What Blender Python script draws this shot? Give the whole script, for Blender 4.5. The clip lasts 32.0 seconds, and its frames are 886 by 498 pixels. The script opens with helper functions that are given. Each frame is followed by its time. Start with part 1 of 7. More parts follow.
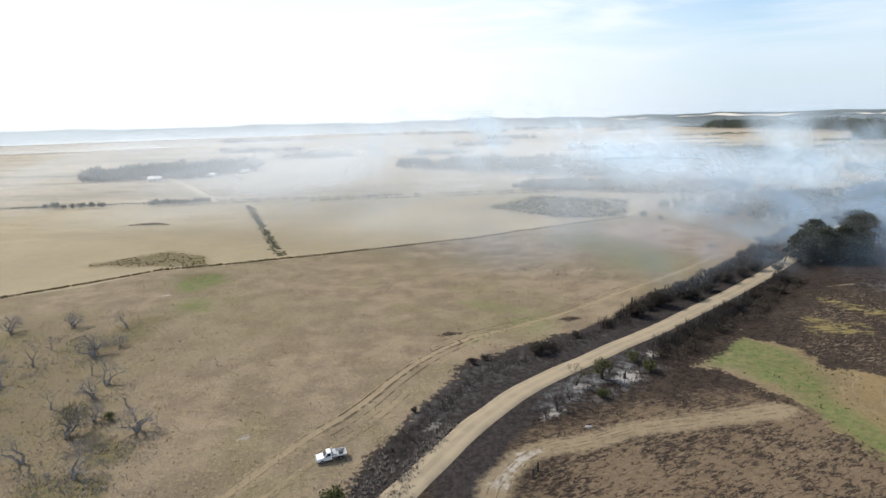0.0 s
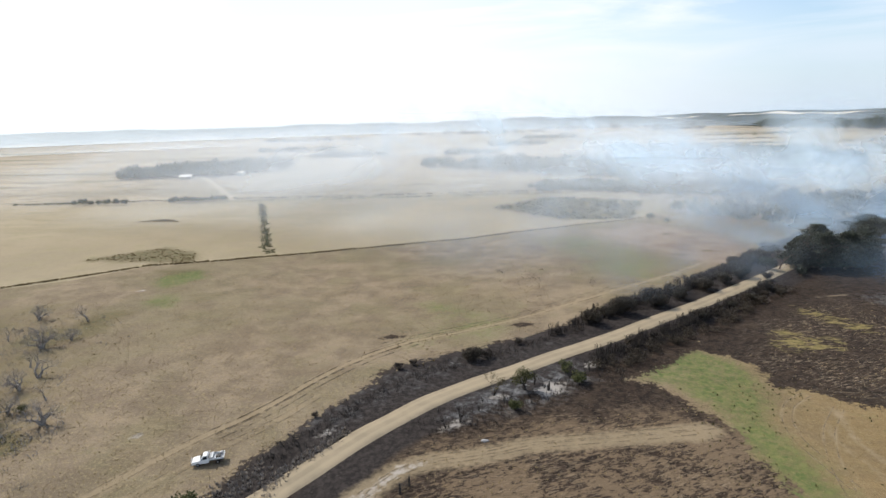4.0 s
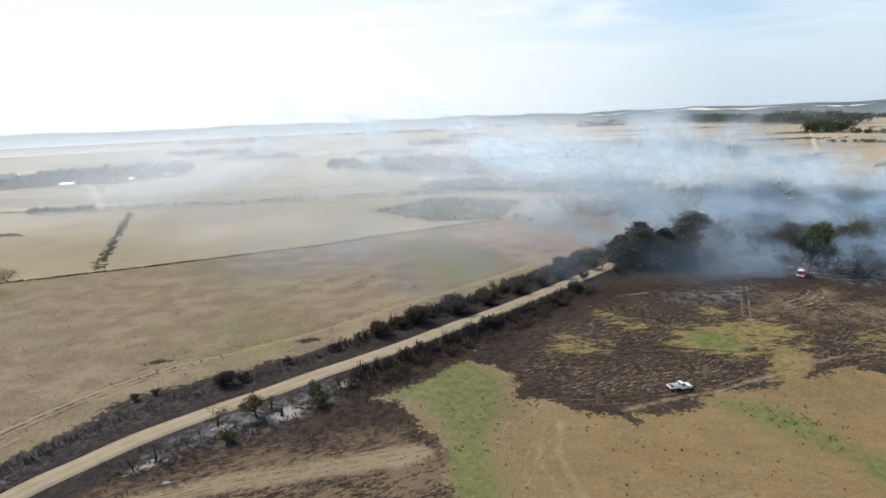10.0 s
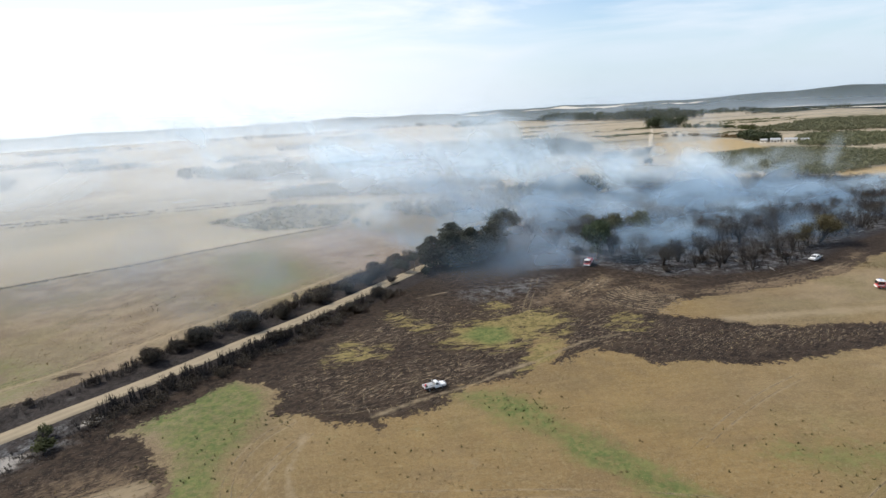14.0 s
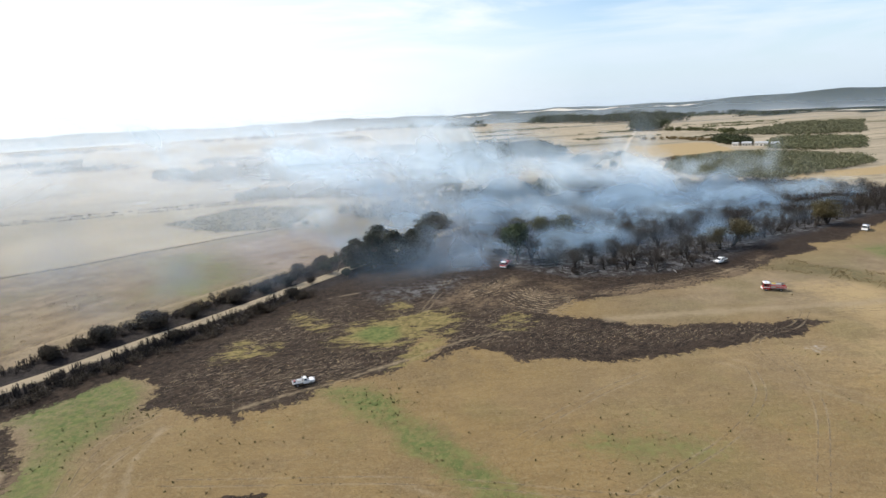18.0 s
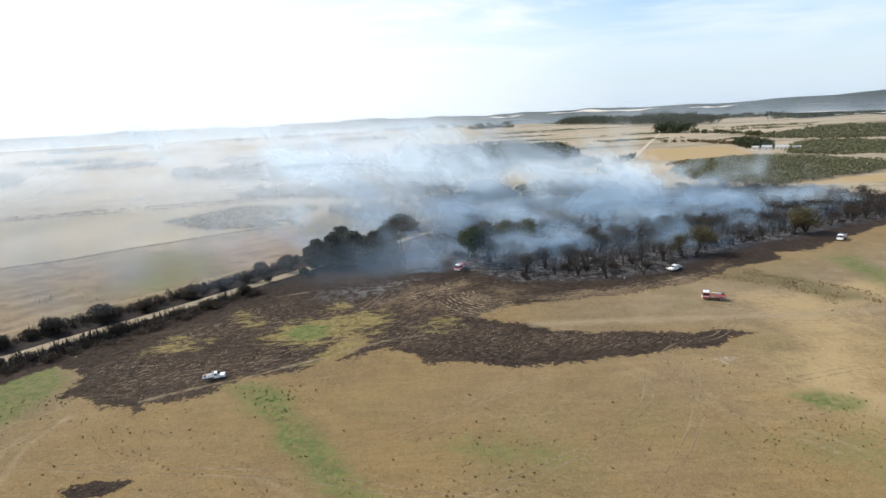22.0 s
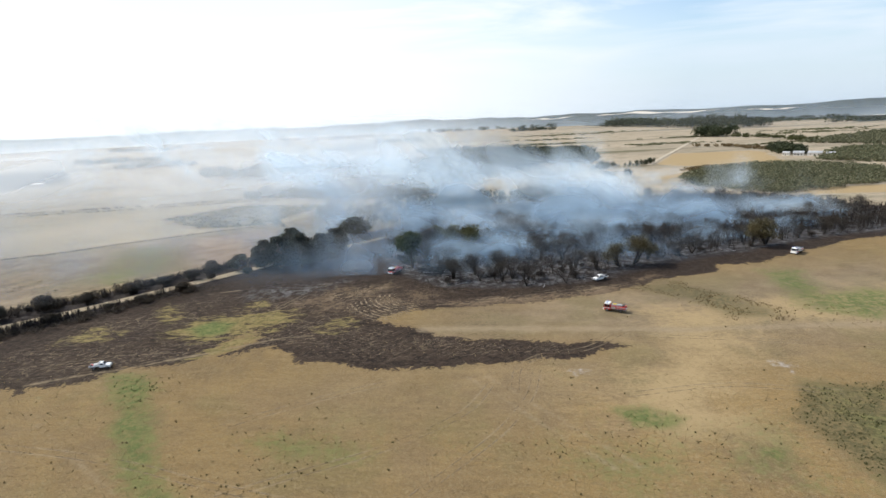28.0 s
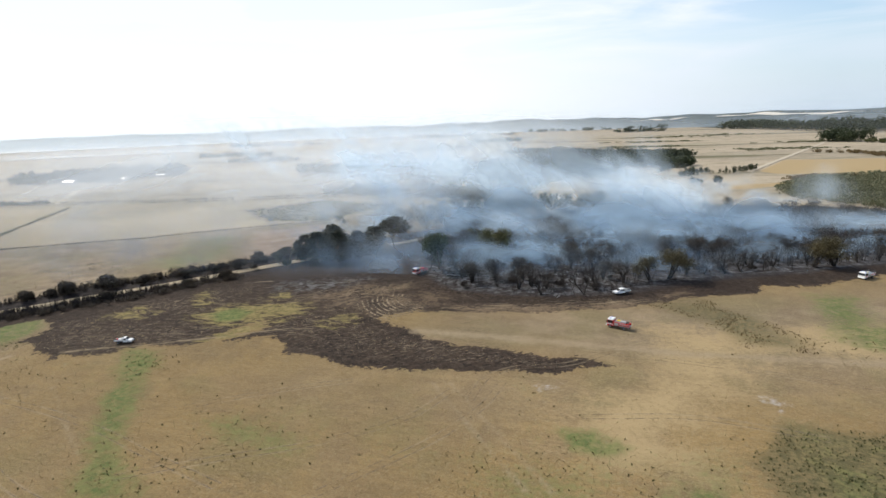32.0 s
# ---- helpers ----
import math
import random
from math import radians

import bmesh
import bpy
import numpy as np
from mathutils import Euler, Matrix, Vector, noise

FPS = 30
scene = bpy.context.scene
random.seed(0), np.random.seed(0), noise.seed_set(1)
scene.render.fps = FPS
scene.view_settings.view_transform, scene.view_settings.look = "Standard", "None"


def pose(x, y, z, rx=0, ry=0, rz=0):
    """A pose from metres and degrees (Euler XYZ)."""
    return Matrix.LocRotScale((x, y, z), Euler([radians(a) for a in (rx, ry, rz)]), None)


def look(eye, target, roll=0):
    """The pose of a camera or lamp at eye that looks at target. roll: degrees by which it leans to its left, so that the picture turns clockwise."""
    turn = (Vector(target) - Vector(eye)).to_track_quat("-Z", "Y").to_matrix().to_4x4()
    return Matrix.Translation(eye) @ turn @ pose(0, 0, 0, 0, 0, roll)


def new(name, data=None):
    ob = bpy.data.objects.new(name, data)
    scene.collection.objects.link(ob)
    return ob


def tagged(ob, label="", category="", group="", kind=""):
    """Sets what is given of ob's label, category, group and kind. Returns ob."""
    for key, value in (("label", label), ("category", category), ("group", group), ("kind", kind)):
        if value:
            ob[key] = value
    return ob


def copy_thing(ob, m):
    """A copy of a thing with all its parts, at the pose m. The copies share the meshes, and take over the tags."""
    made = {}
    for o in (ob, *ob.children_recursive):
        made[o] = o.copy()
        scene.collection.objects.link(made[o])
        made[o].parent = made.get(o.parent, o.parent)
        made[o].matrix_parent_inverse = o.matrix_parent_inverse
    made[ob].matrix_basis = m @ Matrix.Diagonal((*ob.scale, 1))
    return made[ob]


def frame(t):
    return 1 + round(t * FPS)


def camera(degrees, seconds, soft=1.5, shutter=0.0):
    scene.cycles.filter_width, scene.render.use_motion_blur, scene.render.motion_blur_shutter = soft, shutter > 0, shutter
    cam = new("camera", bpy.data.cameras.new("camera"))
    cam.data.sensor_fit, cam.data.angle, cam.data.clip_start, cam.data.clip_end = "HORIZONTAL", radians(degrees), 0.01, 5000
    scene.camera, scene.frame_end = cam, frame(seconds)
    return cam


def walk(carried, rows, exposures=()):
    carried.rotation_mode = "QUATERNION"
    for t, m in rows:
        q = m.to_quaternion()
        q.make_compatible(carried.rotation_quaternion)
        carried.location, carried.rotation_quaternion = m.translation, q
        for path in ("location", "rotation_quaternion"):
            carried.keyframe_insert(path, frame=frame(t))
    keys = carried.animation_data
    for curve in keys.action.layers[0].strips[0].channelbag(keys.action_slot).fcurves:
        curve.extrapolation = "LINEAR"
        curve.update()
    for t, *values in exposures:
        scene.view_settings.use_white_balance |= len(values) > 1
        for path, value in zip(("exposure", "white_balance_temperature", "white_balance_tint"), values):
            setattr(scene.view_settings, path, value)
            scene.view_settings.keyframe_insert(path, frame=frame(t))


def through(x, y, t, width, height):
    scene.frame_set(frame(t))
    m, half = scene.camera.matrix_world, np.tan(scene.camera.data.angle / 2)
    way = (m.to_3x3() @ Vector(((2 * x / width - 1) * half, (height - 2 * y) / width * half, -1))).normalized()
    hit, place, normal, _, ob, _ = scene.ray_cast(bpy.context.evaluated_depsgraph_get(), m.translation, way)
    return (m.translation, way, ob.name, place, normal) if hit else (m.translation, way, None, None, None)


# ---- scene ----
cam = camera(78.2, 32.0)
PATH = [
    (0, (4.233, -3.671, 56.258), (4.135, -1.728, 55.796), -1.50),
    (0.5, (6.942, -2.801, 56.099), (6.840, -0.858, 55.636), -1.54),
    (1, (10.077, -2.065, 55.999), (9.978, -0.122, 55.536), -1.51),
    (1.5, (13.017, -1.513, 55.853), (12.917, 0.430, 55.391), -1.53),
    (2, (16.274, -0.984, 55.621), (16.146, 0.958, 55.162), -1.50),
    (2.5, (19.371, -0.377, 55.387), (19.216, 1.564, 54.929), -1.53),
    (4.5, (32.71, 3.35, 54.92), (32.437, 5.277, 54.461), -1.7),
    (5, (35.889, 4.345, 54.791), (35.715, 6.283, 54.332), -1.9),
    (5.5, (38.706, 5.513, 54.801), (38.554, 7.454, 54.341), -1.8),
    (6, (42.285, 6.51, 54.841), (42.107, 8.448, 54.381), -1.8),
    (6.5, (45.469, 7.435, 54.826), (45.289, 9.373, 54.365), -1.9),
    (7, (48.898, 8.225, 54.919), (48.716, 10.163, 54.458), -1.9),
    (7.5, (52.121, 9.128, 54.95), (51.935, 11.065, 54.488), -2.0),
    (8, (55.593, 9.933, 55.003), (55.402, 11.869, 54.539), -2.0),
    (8.5, (59.047, 10.661, 55.063), (58.845, 12.596, 54.599), -2.0),
    (9, (62.604, 11.353, 54.976), (62.467, 13.293, 54.51), -2.1),
    (9.5, (65.861, 11.962, 55.006), (65.766, 13.905, 54.538), -2.2),
    (10, (69.419, 12.51, 55.024), (69.362, 14.454, 54.554), -2.3),
    (10.5, (72.711, 12.845, 55.113), (72.663, 14.788, 54.643), -2.3),
    (11, (76.264, 13.128, 55.202), (76.228, 15.071, 54.729), -2.3),
    (11.5, (79.637, 13.332, 55.218), (79.661, 15.274, 54.744), -2.4),
    (12, (83.051, 13.416, 55.311), (83.126, 15.357, 54.834), -2.6),
    (12.5, (86.662, 13.318, 55.171), (86.791, 15.257, 54.696), -2.8),
    (13, (90.174, 13.07, 55.152), (90.367, 15.002, 54.675), -3.0),
    (13.5, (93.401, 12.209, 55.295), (93.673, 14.131, 54.815), -3.2),
    (14, (96.952, 11.249, 55.406), (97.286, 13.161, 54.922), -3.3),
    (14.5, (100.096, 10.243, 55.512), (100.456, 12.15, 55.028), -3.4),
    (15, (103.36, 9.168, 55.554), (103.735, 11.072, 55.069), -3.4),
    (15.5, (106.55, 7.973, 55.54), (106.934, 9.875, 55.055), -3.4),
    (17.5, (118.908, 2.301, 55.679), (119.259, 4.21, 55.198), -3.1),
    (18, (122.078, 0.972, 55.639), (122.422, 2.883, 55.159), -3.1),
    (18.5, (125.139, -0.157, 55.638), (125.447, 1.76, 55.159), -3.1),
    (19, (128.342, -1.214, 55.663), (128.626, 0.706, 55.184), -3.0),
    (19.5, (131.428, -2.088, 55.725), (131.699, -0.165, 55.247), -3.0),
    (20, (134.751, -2.84, 55.736), (135.008, -0.915, 55.259), -2.9),
    (20.5, (138.076, -3.486, 55.687), (138.32, -1.559, 55.21), -2.9),
    (21, (141.432, -4.166, 55.569), (141.669, -2.238, 55.094), -2.8),
    (21.5, (144.706, -4.725, 55.602), (144.937, -2.796, 55.127), -2.8),
    (22, (147.974, -5.434, 55.615), (148.204, -3.504, 55.141), -2.8),
    (22.5, (151.225, -6.025, 55.58), (151.453, -4.095, 55.107), -2.8),
    (23, (154.5, -6.832, 55.598), (154.727, -4.902, 55.125), -2.8),
    (23.5, (157.6, -7.477, 55.548), (157.819, -5.546, 55.076), -2.8),
    (24, (160.903, -8.041, 55.541), (161.12, -6.11, 55.069), -2.8),
    (24.5, (164.12, -8.686, 55.514), (164.323, -6.753, 55.044), -2.8),
    (25, (167.478, -9.229, 55.577), (167.674, -7.295, 55.106), -2.8),
    (25.5, (170.81, -9.936, 55.575), (170.989, -8.0, 55.106), -2.8),
    (27.5, (184.585, -12.077, 55.739), (184.664, -10.133, 55.276), -2.6),
    (28, (188.338, -12.367, 55.822), (188.39, -10.422, 55.36), -2.6),
    (28.5, (191.722, -12.588, 55.917), (191.74, -10.643, 55.455), -2.6),
    (29, (195.049, -12.642, 55.985), (195.029, -10.695, 55.525), -2.5),
    (29.5, (198.45, -12.771, 56.04), (198.393, -10.825, 55.581), -2.5),
    (30, (201.977, -12.726, 56.046), (201.875, -10.781, 55.589), -2.4),
    (30.5, (205.396, -12.463, 55.998), (205.254, -10.521, 55.542), -2.4),
    (31, (209.008, -12.045, 55.998), (208.8, -10.108, 55.544), -2.3),
    (31.5, (212.542, -11.668, 56.025), (212.275, -9.738, 55.572), -2.3),
    (32, (215.754, -11.117, 56.1), (215.437, -9.194, 55.65), -2.1),
]
# the lens shuts down a little while the pale road sweeps by, and opens again over the dark scar
EXPOSURES = [(0, 0.73), (5, 0.71), (9, 0.67), (12, 0.64), (14, 0.68), (18, 0.76), (24, 0.78), (28, 0.73), (32, 0.65)]
walk(cam, [(t, look(eye, target, roll)) for t, eye, target, roll in PATH], EXPOSURES)

# ---- world, sun, exposure ----
SUN_AZ, SUN_EL = radians(-62), radians(43)          # azimuth from +y towards +x
world = bpy.data.worlds.new("world")
scene.world = world
world.use_nodes = True
wt = world.node_tree
wt.nodes.clear()


def wn(kind, **sockets):
    n = wt.nodes.new(kind)
    for k, v in sockets.items():
        n.inputs[k].default_value = v
    return n


sky = wt.nodes.new("ShaderNodeTexSky")
sky.sky_type = "NISHITA"
sky.sun_disc = False
sky.sun_elevation, sky.sun_rotation = SUN_EL, SUN_AZ
sky.air_density, sky.dust_density, sky.ozone_density = 1.1, 0.5, 3.0
coord = wt.nodes.new("ShaderNodeTexCoord")
stretch = wn("ShaderNodeMapping", Scale=(1.0, 1.4, 7.0), Rotation=(0.06, -0.05, 0.35))
cirrus = wn("ShaderNodeTexNoise", Scale=2.1, Detail=7.0, Roughness=0.55, Distortion=0.6)
ramp = wn("ShaderNodeMapRange", **{"From Min": 0.45, "From Max": 0.68, "To Min": 0.02, "To Max": 0.85})
# the veil of cirrus is thick towards the sun and thins out away from it
sunward = wt.nodes.new("ShaderNodeVectorMath")
sunward.operation = "DOT_PRODUCT"
sunward.inputs[1].default_value = (math.sin(SUN_AZ), math.cos(SUN_AZ), 0.15)
veil = wn("ShaderNodeMapRange", **{"From Min": 0.05, "From Max": 0.62, "To Min": 0.0, "To Max": 0.85})
plus = wt.nodes.new("ShaderNodeMath")
plus.operation, plus.use_clamp = "ADD", True
cover = wt.nodes.new("ShaderNodeMix")
cover.data_type = "RGBA"
cover.inputs[7].default_value = (5.9, 6.2, 6.7, 1.0)
back = wn("ShaderNodeBackground", Strength=0.105)
out = wt.nodes.new("ShaderNodeOutputWorld")
wl = wt.links.new
wl(coord.outputs["Generated"], stretch.inputs[0])
wl(stretch.outputs[0], cirrus.inputs["Vector"])
wl(cirrus.outputs[0], ramp.inputs[0])
wl(coord.outputs["Generated"], sunward.inputs[0])
wl(sunward.outputs["Value"], veil.inputs[0])
wl(ramp.outputs[0], plus.inputs[0])
wl(veil.outputs[0], plus.inputs[1])
wl(plus.outputs[0], cover.inputs[0])
wl(sky.outputs[0], cover.inputs[6])
# pale haze low over the horizon
split = wt.nodes.new("ShaderNodeSeparateXYZ")
low = wn("ShaderNodeMapRange", **{"From Min": 0.0, "From Max": 0.22, "To Min": 0.92, "To Max": 0.0})
low.interpolation_type = "SMOOTHSTEP"
hazy = wt.nodes.new("ShaderNodeMix")
hazy.data_type = "RGBA"
glare = wt.nodes.new("ShaderNodeMix")
glare.data_type = "RGBA"
glare.inputs[6].default_value, glare.inputs[7].default_value = (3.85, 4.6, 5.4, 1.0), (7.0, 7.1, 7.2, 1.0)
wl(veil.outputs[0], glare.inputs[0])
wl(glare.outputs[2], hazy.inputs[7])
wl(coord.outputs["Generated"], split.inputs[0])
wl(split.outputs[2], low.inputs[0])
wl(low.outputs[0], hazy.inputs[0])
wl(cover.outputs[2], hazy.inputs[6])
wl(hazy.outputs[2], back.inputs["Color"])
wl(back.outputs[0], out.inputs["Surface"])

sun = new("sun", bpy.data.lights.new("sun", "SUN"))
sun.data.energy, sun.data.angle, sun.data.color = 2.7, radians(0.6), (1.0, 0.93, 0.82)
sun_way = Vector((math.sin(SUN_AZ) * math.cos(SUN_EL), math.cos(SUN_AZ) * math.cos(SUN_EL), math.sin(SUN_EL)))
sun.matrix_world = look(sun_way * 300, (0, 0, 0))


# ---- materials ----
class Nodes:
    """A small builder for one material's nodes."""

    def __init__(self, name):
        self.mat = bpy.data.materials.new(name)
        self.mat.use_nodes = True
        self.t = self.mat.node_tree
        self.bsdf = self.t.nodes["Principled BSDF"]
        self.end = self.t.nodes["Material Output"]
        self.pos = self.node("ShaderNodeNewGeometry").outputs["Position"]

    def node(self, kind, **sockets):
        n = self.t.nodes.new(kind)
        for k, v in sockets.items():
            self.put(n.inputs[k], v)
        return n

    def put(self, socket, v):
        if isinstance(v, bpy.types.NodeSocket):
            self.t.links.new(v, socket)
        else:
            socket.default_value = v

    def noise(self, scale, detail=4.0, rough=0.55, vector=None, squash=None, distort=0.0, tilt=0.0, turn=0.0):
        v = vector or self.pos
        if tilt or turn:
            m = self.node("ShaderNodeMapping")
            self.put(m.inputs[0], v)
            m.inputs["Rotation"].default_value = (0, tilt, turn)
            v = m.outputs[0]
        if squash:
            m = self.node("ShaderNodeMapping")
            self.put(m.inputs[0], v)
            m.inputs["Scale"].default_value = squash[0]
            m.inputs["Rotation"].default_value = (0, 0, squash[1])
            v = m.outputs[0]
        n = self.node("ShaderNodeTexNoise", Scale=scale, Detail=detail, Roughness=rough, Distortion=distort)
        self.put(n.inputs["Vector"], v)
        return n.outputs[0]

    def math(self, op, a, b=0.0, clamp=False):
        n = self.t.nodes.new("ShaderNodeMath")
        n.operation, n.use_clamp = op, clamp
        self.put(n.inputs[0], a)
        self.put(n.inputs[1], b)
        return n.outputs[0]

    def ramp(self, v, a, b, lo=0.0, hi=1.0):
        n = self.node("ShaderNodeMapRange", **{"From Min": a, "From Max": b, "To Min": lo, "To Max": hi})
        n.interpolation_type = "SMOOTHSTEP"
        self.put(n.inputs[0], v)
        return n.outputs[0]

    def mix(self, f, a, b):
        n = self.t.nodes.new("ShaderNodeMix")
        n.data_type = "RGBA"
        self.put(n.inputs[0], f)
        for s, c in ((n.inputs[6], a), (n.inputs[7], b)):
            self.put(s, c if isinstance(c, bpy.types.NodeSocket) else (*c, 1.0))
        return n.outputs[2]

    def attr(self, name):
        n = self.t.nodes.new("ShaderNodeAttribute")
        n.attribute_name = name
        return n.outputs["Fac"]

    def chance(self):
        return self.node("ShaderNodeObjectInfo").outputs["Random"]

    def island(self):
        return self.node("ShaderNodeNewGeometry").outputs["Random Per Island"]

    def bump(self, height, strength, distance):
        n = self.node("ShaderNodeBump", Strength=strength, Distance=distance)
        self.put(n.inputs["Height"], height)
        self.put(self.bsdf.inputs["Normal"], n.outputs[0])

    def done(self, colour, rough=0.9, metal=0.0, spec=0.3):
        self.put(self.bsdf.inputs["Base Color"], colour if isinstance(colour, bpy.types.NodeSocket) else (*colour, 1.0))
        self.put(self.bsdf.inputs["Roughness"], rough)
        self.bsdf.inputs["Metallic"].default_value = metal
        self.bsdf.inputs["Specular IOR Level"].default_value = spec
        return self.mat


def plain(name, a, b, scale=3.0, rough=0.6, metal=0.0, spec=0.4):
    """Two tones mingled by noise, with some scatter from thing to thing."""
    k = Nodes(name)
    k.bump(k.noise(scale * 6, 3), 0.15, 0.01)
    return k.done(k.mix(k.ramp(k.noise(scale, 5), 0.3, 0.7), a, b), rough, metal, spec)


def foliage(name, a, b, c, through=0.25):
    """Leaves: three tones over islands and trees, letting some light through."""
    k = Nodes(name)
    one = k.mix(k.island(), a, b)
    col = k.mix(k.math("MULTIPLY", k.chance(), 0.65), one, c)
    m = k.done(col, 0.75, 0.0, 0.2)
    glow = k.node("ShaderNodeBsdfTranslucent")
    k.put(glow.inputs["Color"], col)
    both = k.node("ShaderNodeMixShader", Fac=through)
    k.put(both.inputs[1], k.bsdf.outputs[0])
    k.put(both.inputs[2], glow.outputs[0])
    k.put(k.end.inputs["Surface"], both.outputs[0])
    return m


def ground_material():
    k = Nodes("dry_paddock")
    big = k.noise(0.018, 5, 0.6)
    mid = k.noise(0.11, 6, 0.62)
    fine = k.noise(0.9, 6, 0.68)
    tiny = k.noise(4.5, 4, 0.7)
    combed = k.noise(0.55, 5, 0.65, squash=((0.6, 1.3, 1.0), 0.0), distort=1.0)
    ragged = k.math("ADD", k.math("MULTIPLY", mid, 0.5), k.math("MULTIPLY", fine, 0.5))

    def mask(name, spread=0.5, width=0.05):
        wobble = k.math("MULTIPLY", k.math("SUBTRACT", ragged, 0.5), spread)
        return k.ramp(k.math("ADD", k.attr(name), wobble), 0.5 - width, 0.5 + width)

    straw = k.mix(k.ramp(big, 0.40, 0.60), (0.272, 0.182, 0.074), (0.226, 0.155, 0.072))
    straw = k.mix(k.ramp(k.noise(0.031, 3, 0.5), 0.44, 0.58, 0.0, 0.7), straw, (0.238, 0.168, 0.094))
    straw = k.mix(k.ramp(mid, 0.44, 0.66), straw, (0.292, 0.200, 0.088))
    straw = k.mix(k.ramp(k.noise(0.022, 5, 0.6, squash=((0.7, 1.2, 1.0), -0.5)), 0.47, 0.60, 0.0, 0.45), straw, (0.245, 0.165, 0.068))
    grey = k.mix(k.ramp(mid, 0.38, 0.62), (0.148, 0.118, 0.089), (0.252, 0.201, 0.147))
    grey = k.mix(k.ramp(big, 0.46, 0.58, 0.0, 0.5), grey, (0.150, 0.136, 0.085))
    grey = k.mix(k.ramp(k.noise(0.045, 6, 0.62), 0.50, 0.64, 0.0, 0.6), grey, (0.145, 0.130, 0.076))
    grey = k.mix(k.ramp(k.noise(0.06, 6, 0.66, squash=((0.8, 1.3, 1.0), 0.6)), 0.53, 0.66, 0.0, 0.5), grey, (0.132, 0.100, 0.078))
    base = k.mix(k.attr("worn"), straw, grey)
    base = k.mix(k.ramp(k.noise(0.05, 5, 0.6), 0.50, 0.64, 0.0, 0.55), base, (0.178, 0.154, 0.066))
    base = k.mix(k.ramp(k.noise(0.035, 6, 0.65, squash=((1.0, 0.6, 1.0), 0.4)), 0.52, 0.64, 0.0, 0.6), base, (0.125, 0.092, 0.060))
    strokes = k.noise(1.5, 6, 0.74, squash=((0.55, 1.5, 1.0), 0.0), distort=0.8, turn=0.35)
    base = k.mix(k.ramp(strokes, 0.52, 0.62, 0.0, 0.42), base, (0.105, 0.074, 0.038))
    base = k.mix(k.ramp(strokes, 0.47, 0.38, 0.0, 0.36), base, (0.33, 0.235, 0.118))
    mown = k.noise(0.30, 5, 0.65, squash=((0.28, 1.8, 1.0), 0.0), distort=0.7, turn=0.12)
    base = k.mix(k.ramp(mown, 0.50, 0.64, 0.0, 0.26), base, (0.150, 0.103, 0.052))
    base = k.mix(k.ramp(mown, 0.47, 0.38, 0.0, 0.35), base, (0.325, 0.232, 0.112))
    base = k.mix(k.math("MULTIPLY", k.attr("worn"), 0.8), base, grey)
    base = k.mix(k.ramp(combed, 0.50, 0.66, 0.0, 0.28), base, (0.105, 0.080, 0.050))
    base = k.mix(k.ramp(tiny, 0.53, 0.61, 0.0, 0.52), base, (0.095, 0.070, 0.038))
    base = k.mix(k.ramp(k.noise(1.7, 6, 0.72), 0.53, 0.60, 0.0, 0.6), base, (0.295, 0.236, 0.132))
    grit = k.noise(6.5, 4, 0.75)
    base = k.mix(k.ramp(grit, 0.53, 0.63, 0.0, 0.55), base, (0.100, 0.074, 0.042))
    base = k.mix(k.ramp(grit, 0.48, 0.38, 0.0, 0.6), base, (0.30, 0.23, 0.138))
    base = k.mix(k.math("MULTIPLY", k.math("SUBTRACT", 1.0, k.attr("worn")), k.ramp(k.attr("pale"), 0.05, 0.45, 0.28, 0.06)), base, (0.116, 0.080, 0.035))
    # far paddocks: broad strips, greener, and paler with distance haze put into the colour
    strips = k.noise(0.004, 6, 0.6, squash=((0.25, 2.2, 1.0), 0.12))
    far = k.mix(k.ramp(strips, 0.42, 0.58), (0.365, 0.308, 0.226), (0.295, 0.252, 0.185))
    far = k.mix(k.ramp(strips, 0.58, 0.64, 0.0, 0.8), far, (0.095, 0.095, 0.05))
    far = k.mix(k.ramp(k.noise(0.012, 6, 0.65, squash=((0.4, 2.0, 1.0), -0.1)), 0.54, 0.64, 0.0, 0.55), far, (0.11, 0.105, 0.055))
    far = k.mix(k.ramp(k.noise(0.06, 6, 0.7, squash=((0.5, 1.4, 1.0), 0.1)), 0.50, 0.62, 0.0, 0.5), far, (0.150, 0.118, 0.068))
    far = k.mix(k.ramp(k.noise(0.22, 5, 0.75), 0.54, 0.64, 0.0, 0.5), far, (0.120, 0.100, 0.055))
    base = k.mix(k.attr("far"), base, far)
    meadow = k.mix(k.ramp(k.noise(0.02, 5, 0.6), 0.40, 0.60), (0.318, 0.270, 0.182), (0.365, 0.305, 0.205))
    meadow = k.mix(k.ramp(mid, 0.46, 0.66, 0.0, 0.6), meadow, (0.290, 0.255, 0.145))
    meadow = k.mix(k.ramp(fine, 0.52, 0.66, 0.0, 0.35), meadow, (0.200, 0.165, 0.095))
    base = k.mix(k.math("MULTIPLY", k.ramp(k.attr("meadow"), 0.3, 0.7), 0.62), base, meadow)
    base = k.mix(k.math("MULTIPLY", mask("bare", 1.6, 0.3), 0.75), base, k.mix(k.ramp(mid, 0.4, 0.62), (0.29, 0.226, 0.182), (0.215, 0.160, 0.126)))
    base = k.mix(mask("pale", 0.6, 0.1), base, k.mix(tiny, (0.31, 0.228, 0.118), (0.355, 0.268, 0.148)))
    scrubby = k.mix(k.ramp(fine, 0.4, 0.6), (0.066, 0.068, 0.032), (0.150, 0.118, 0.060))
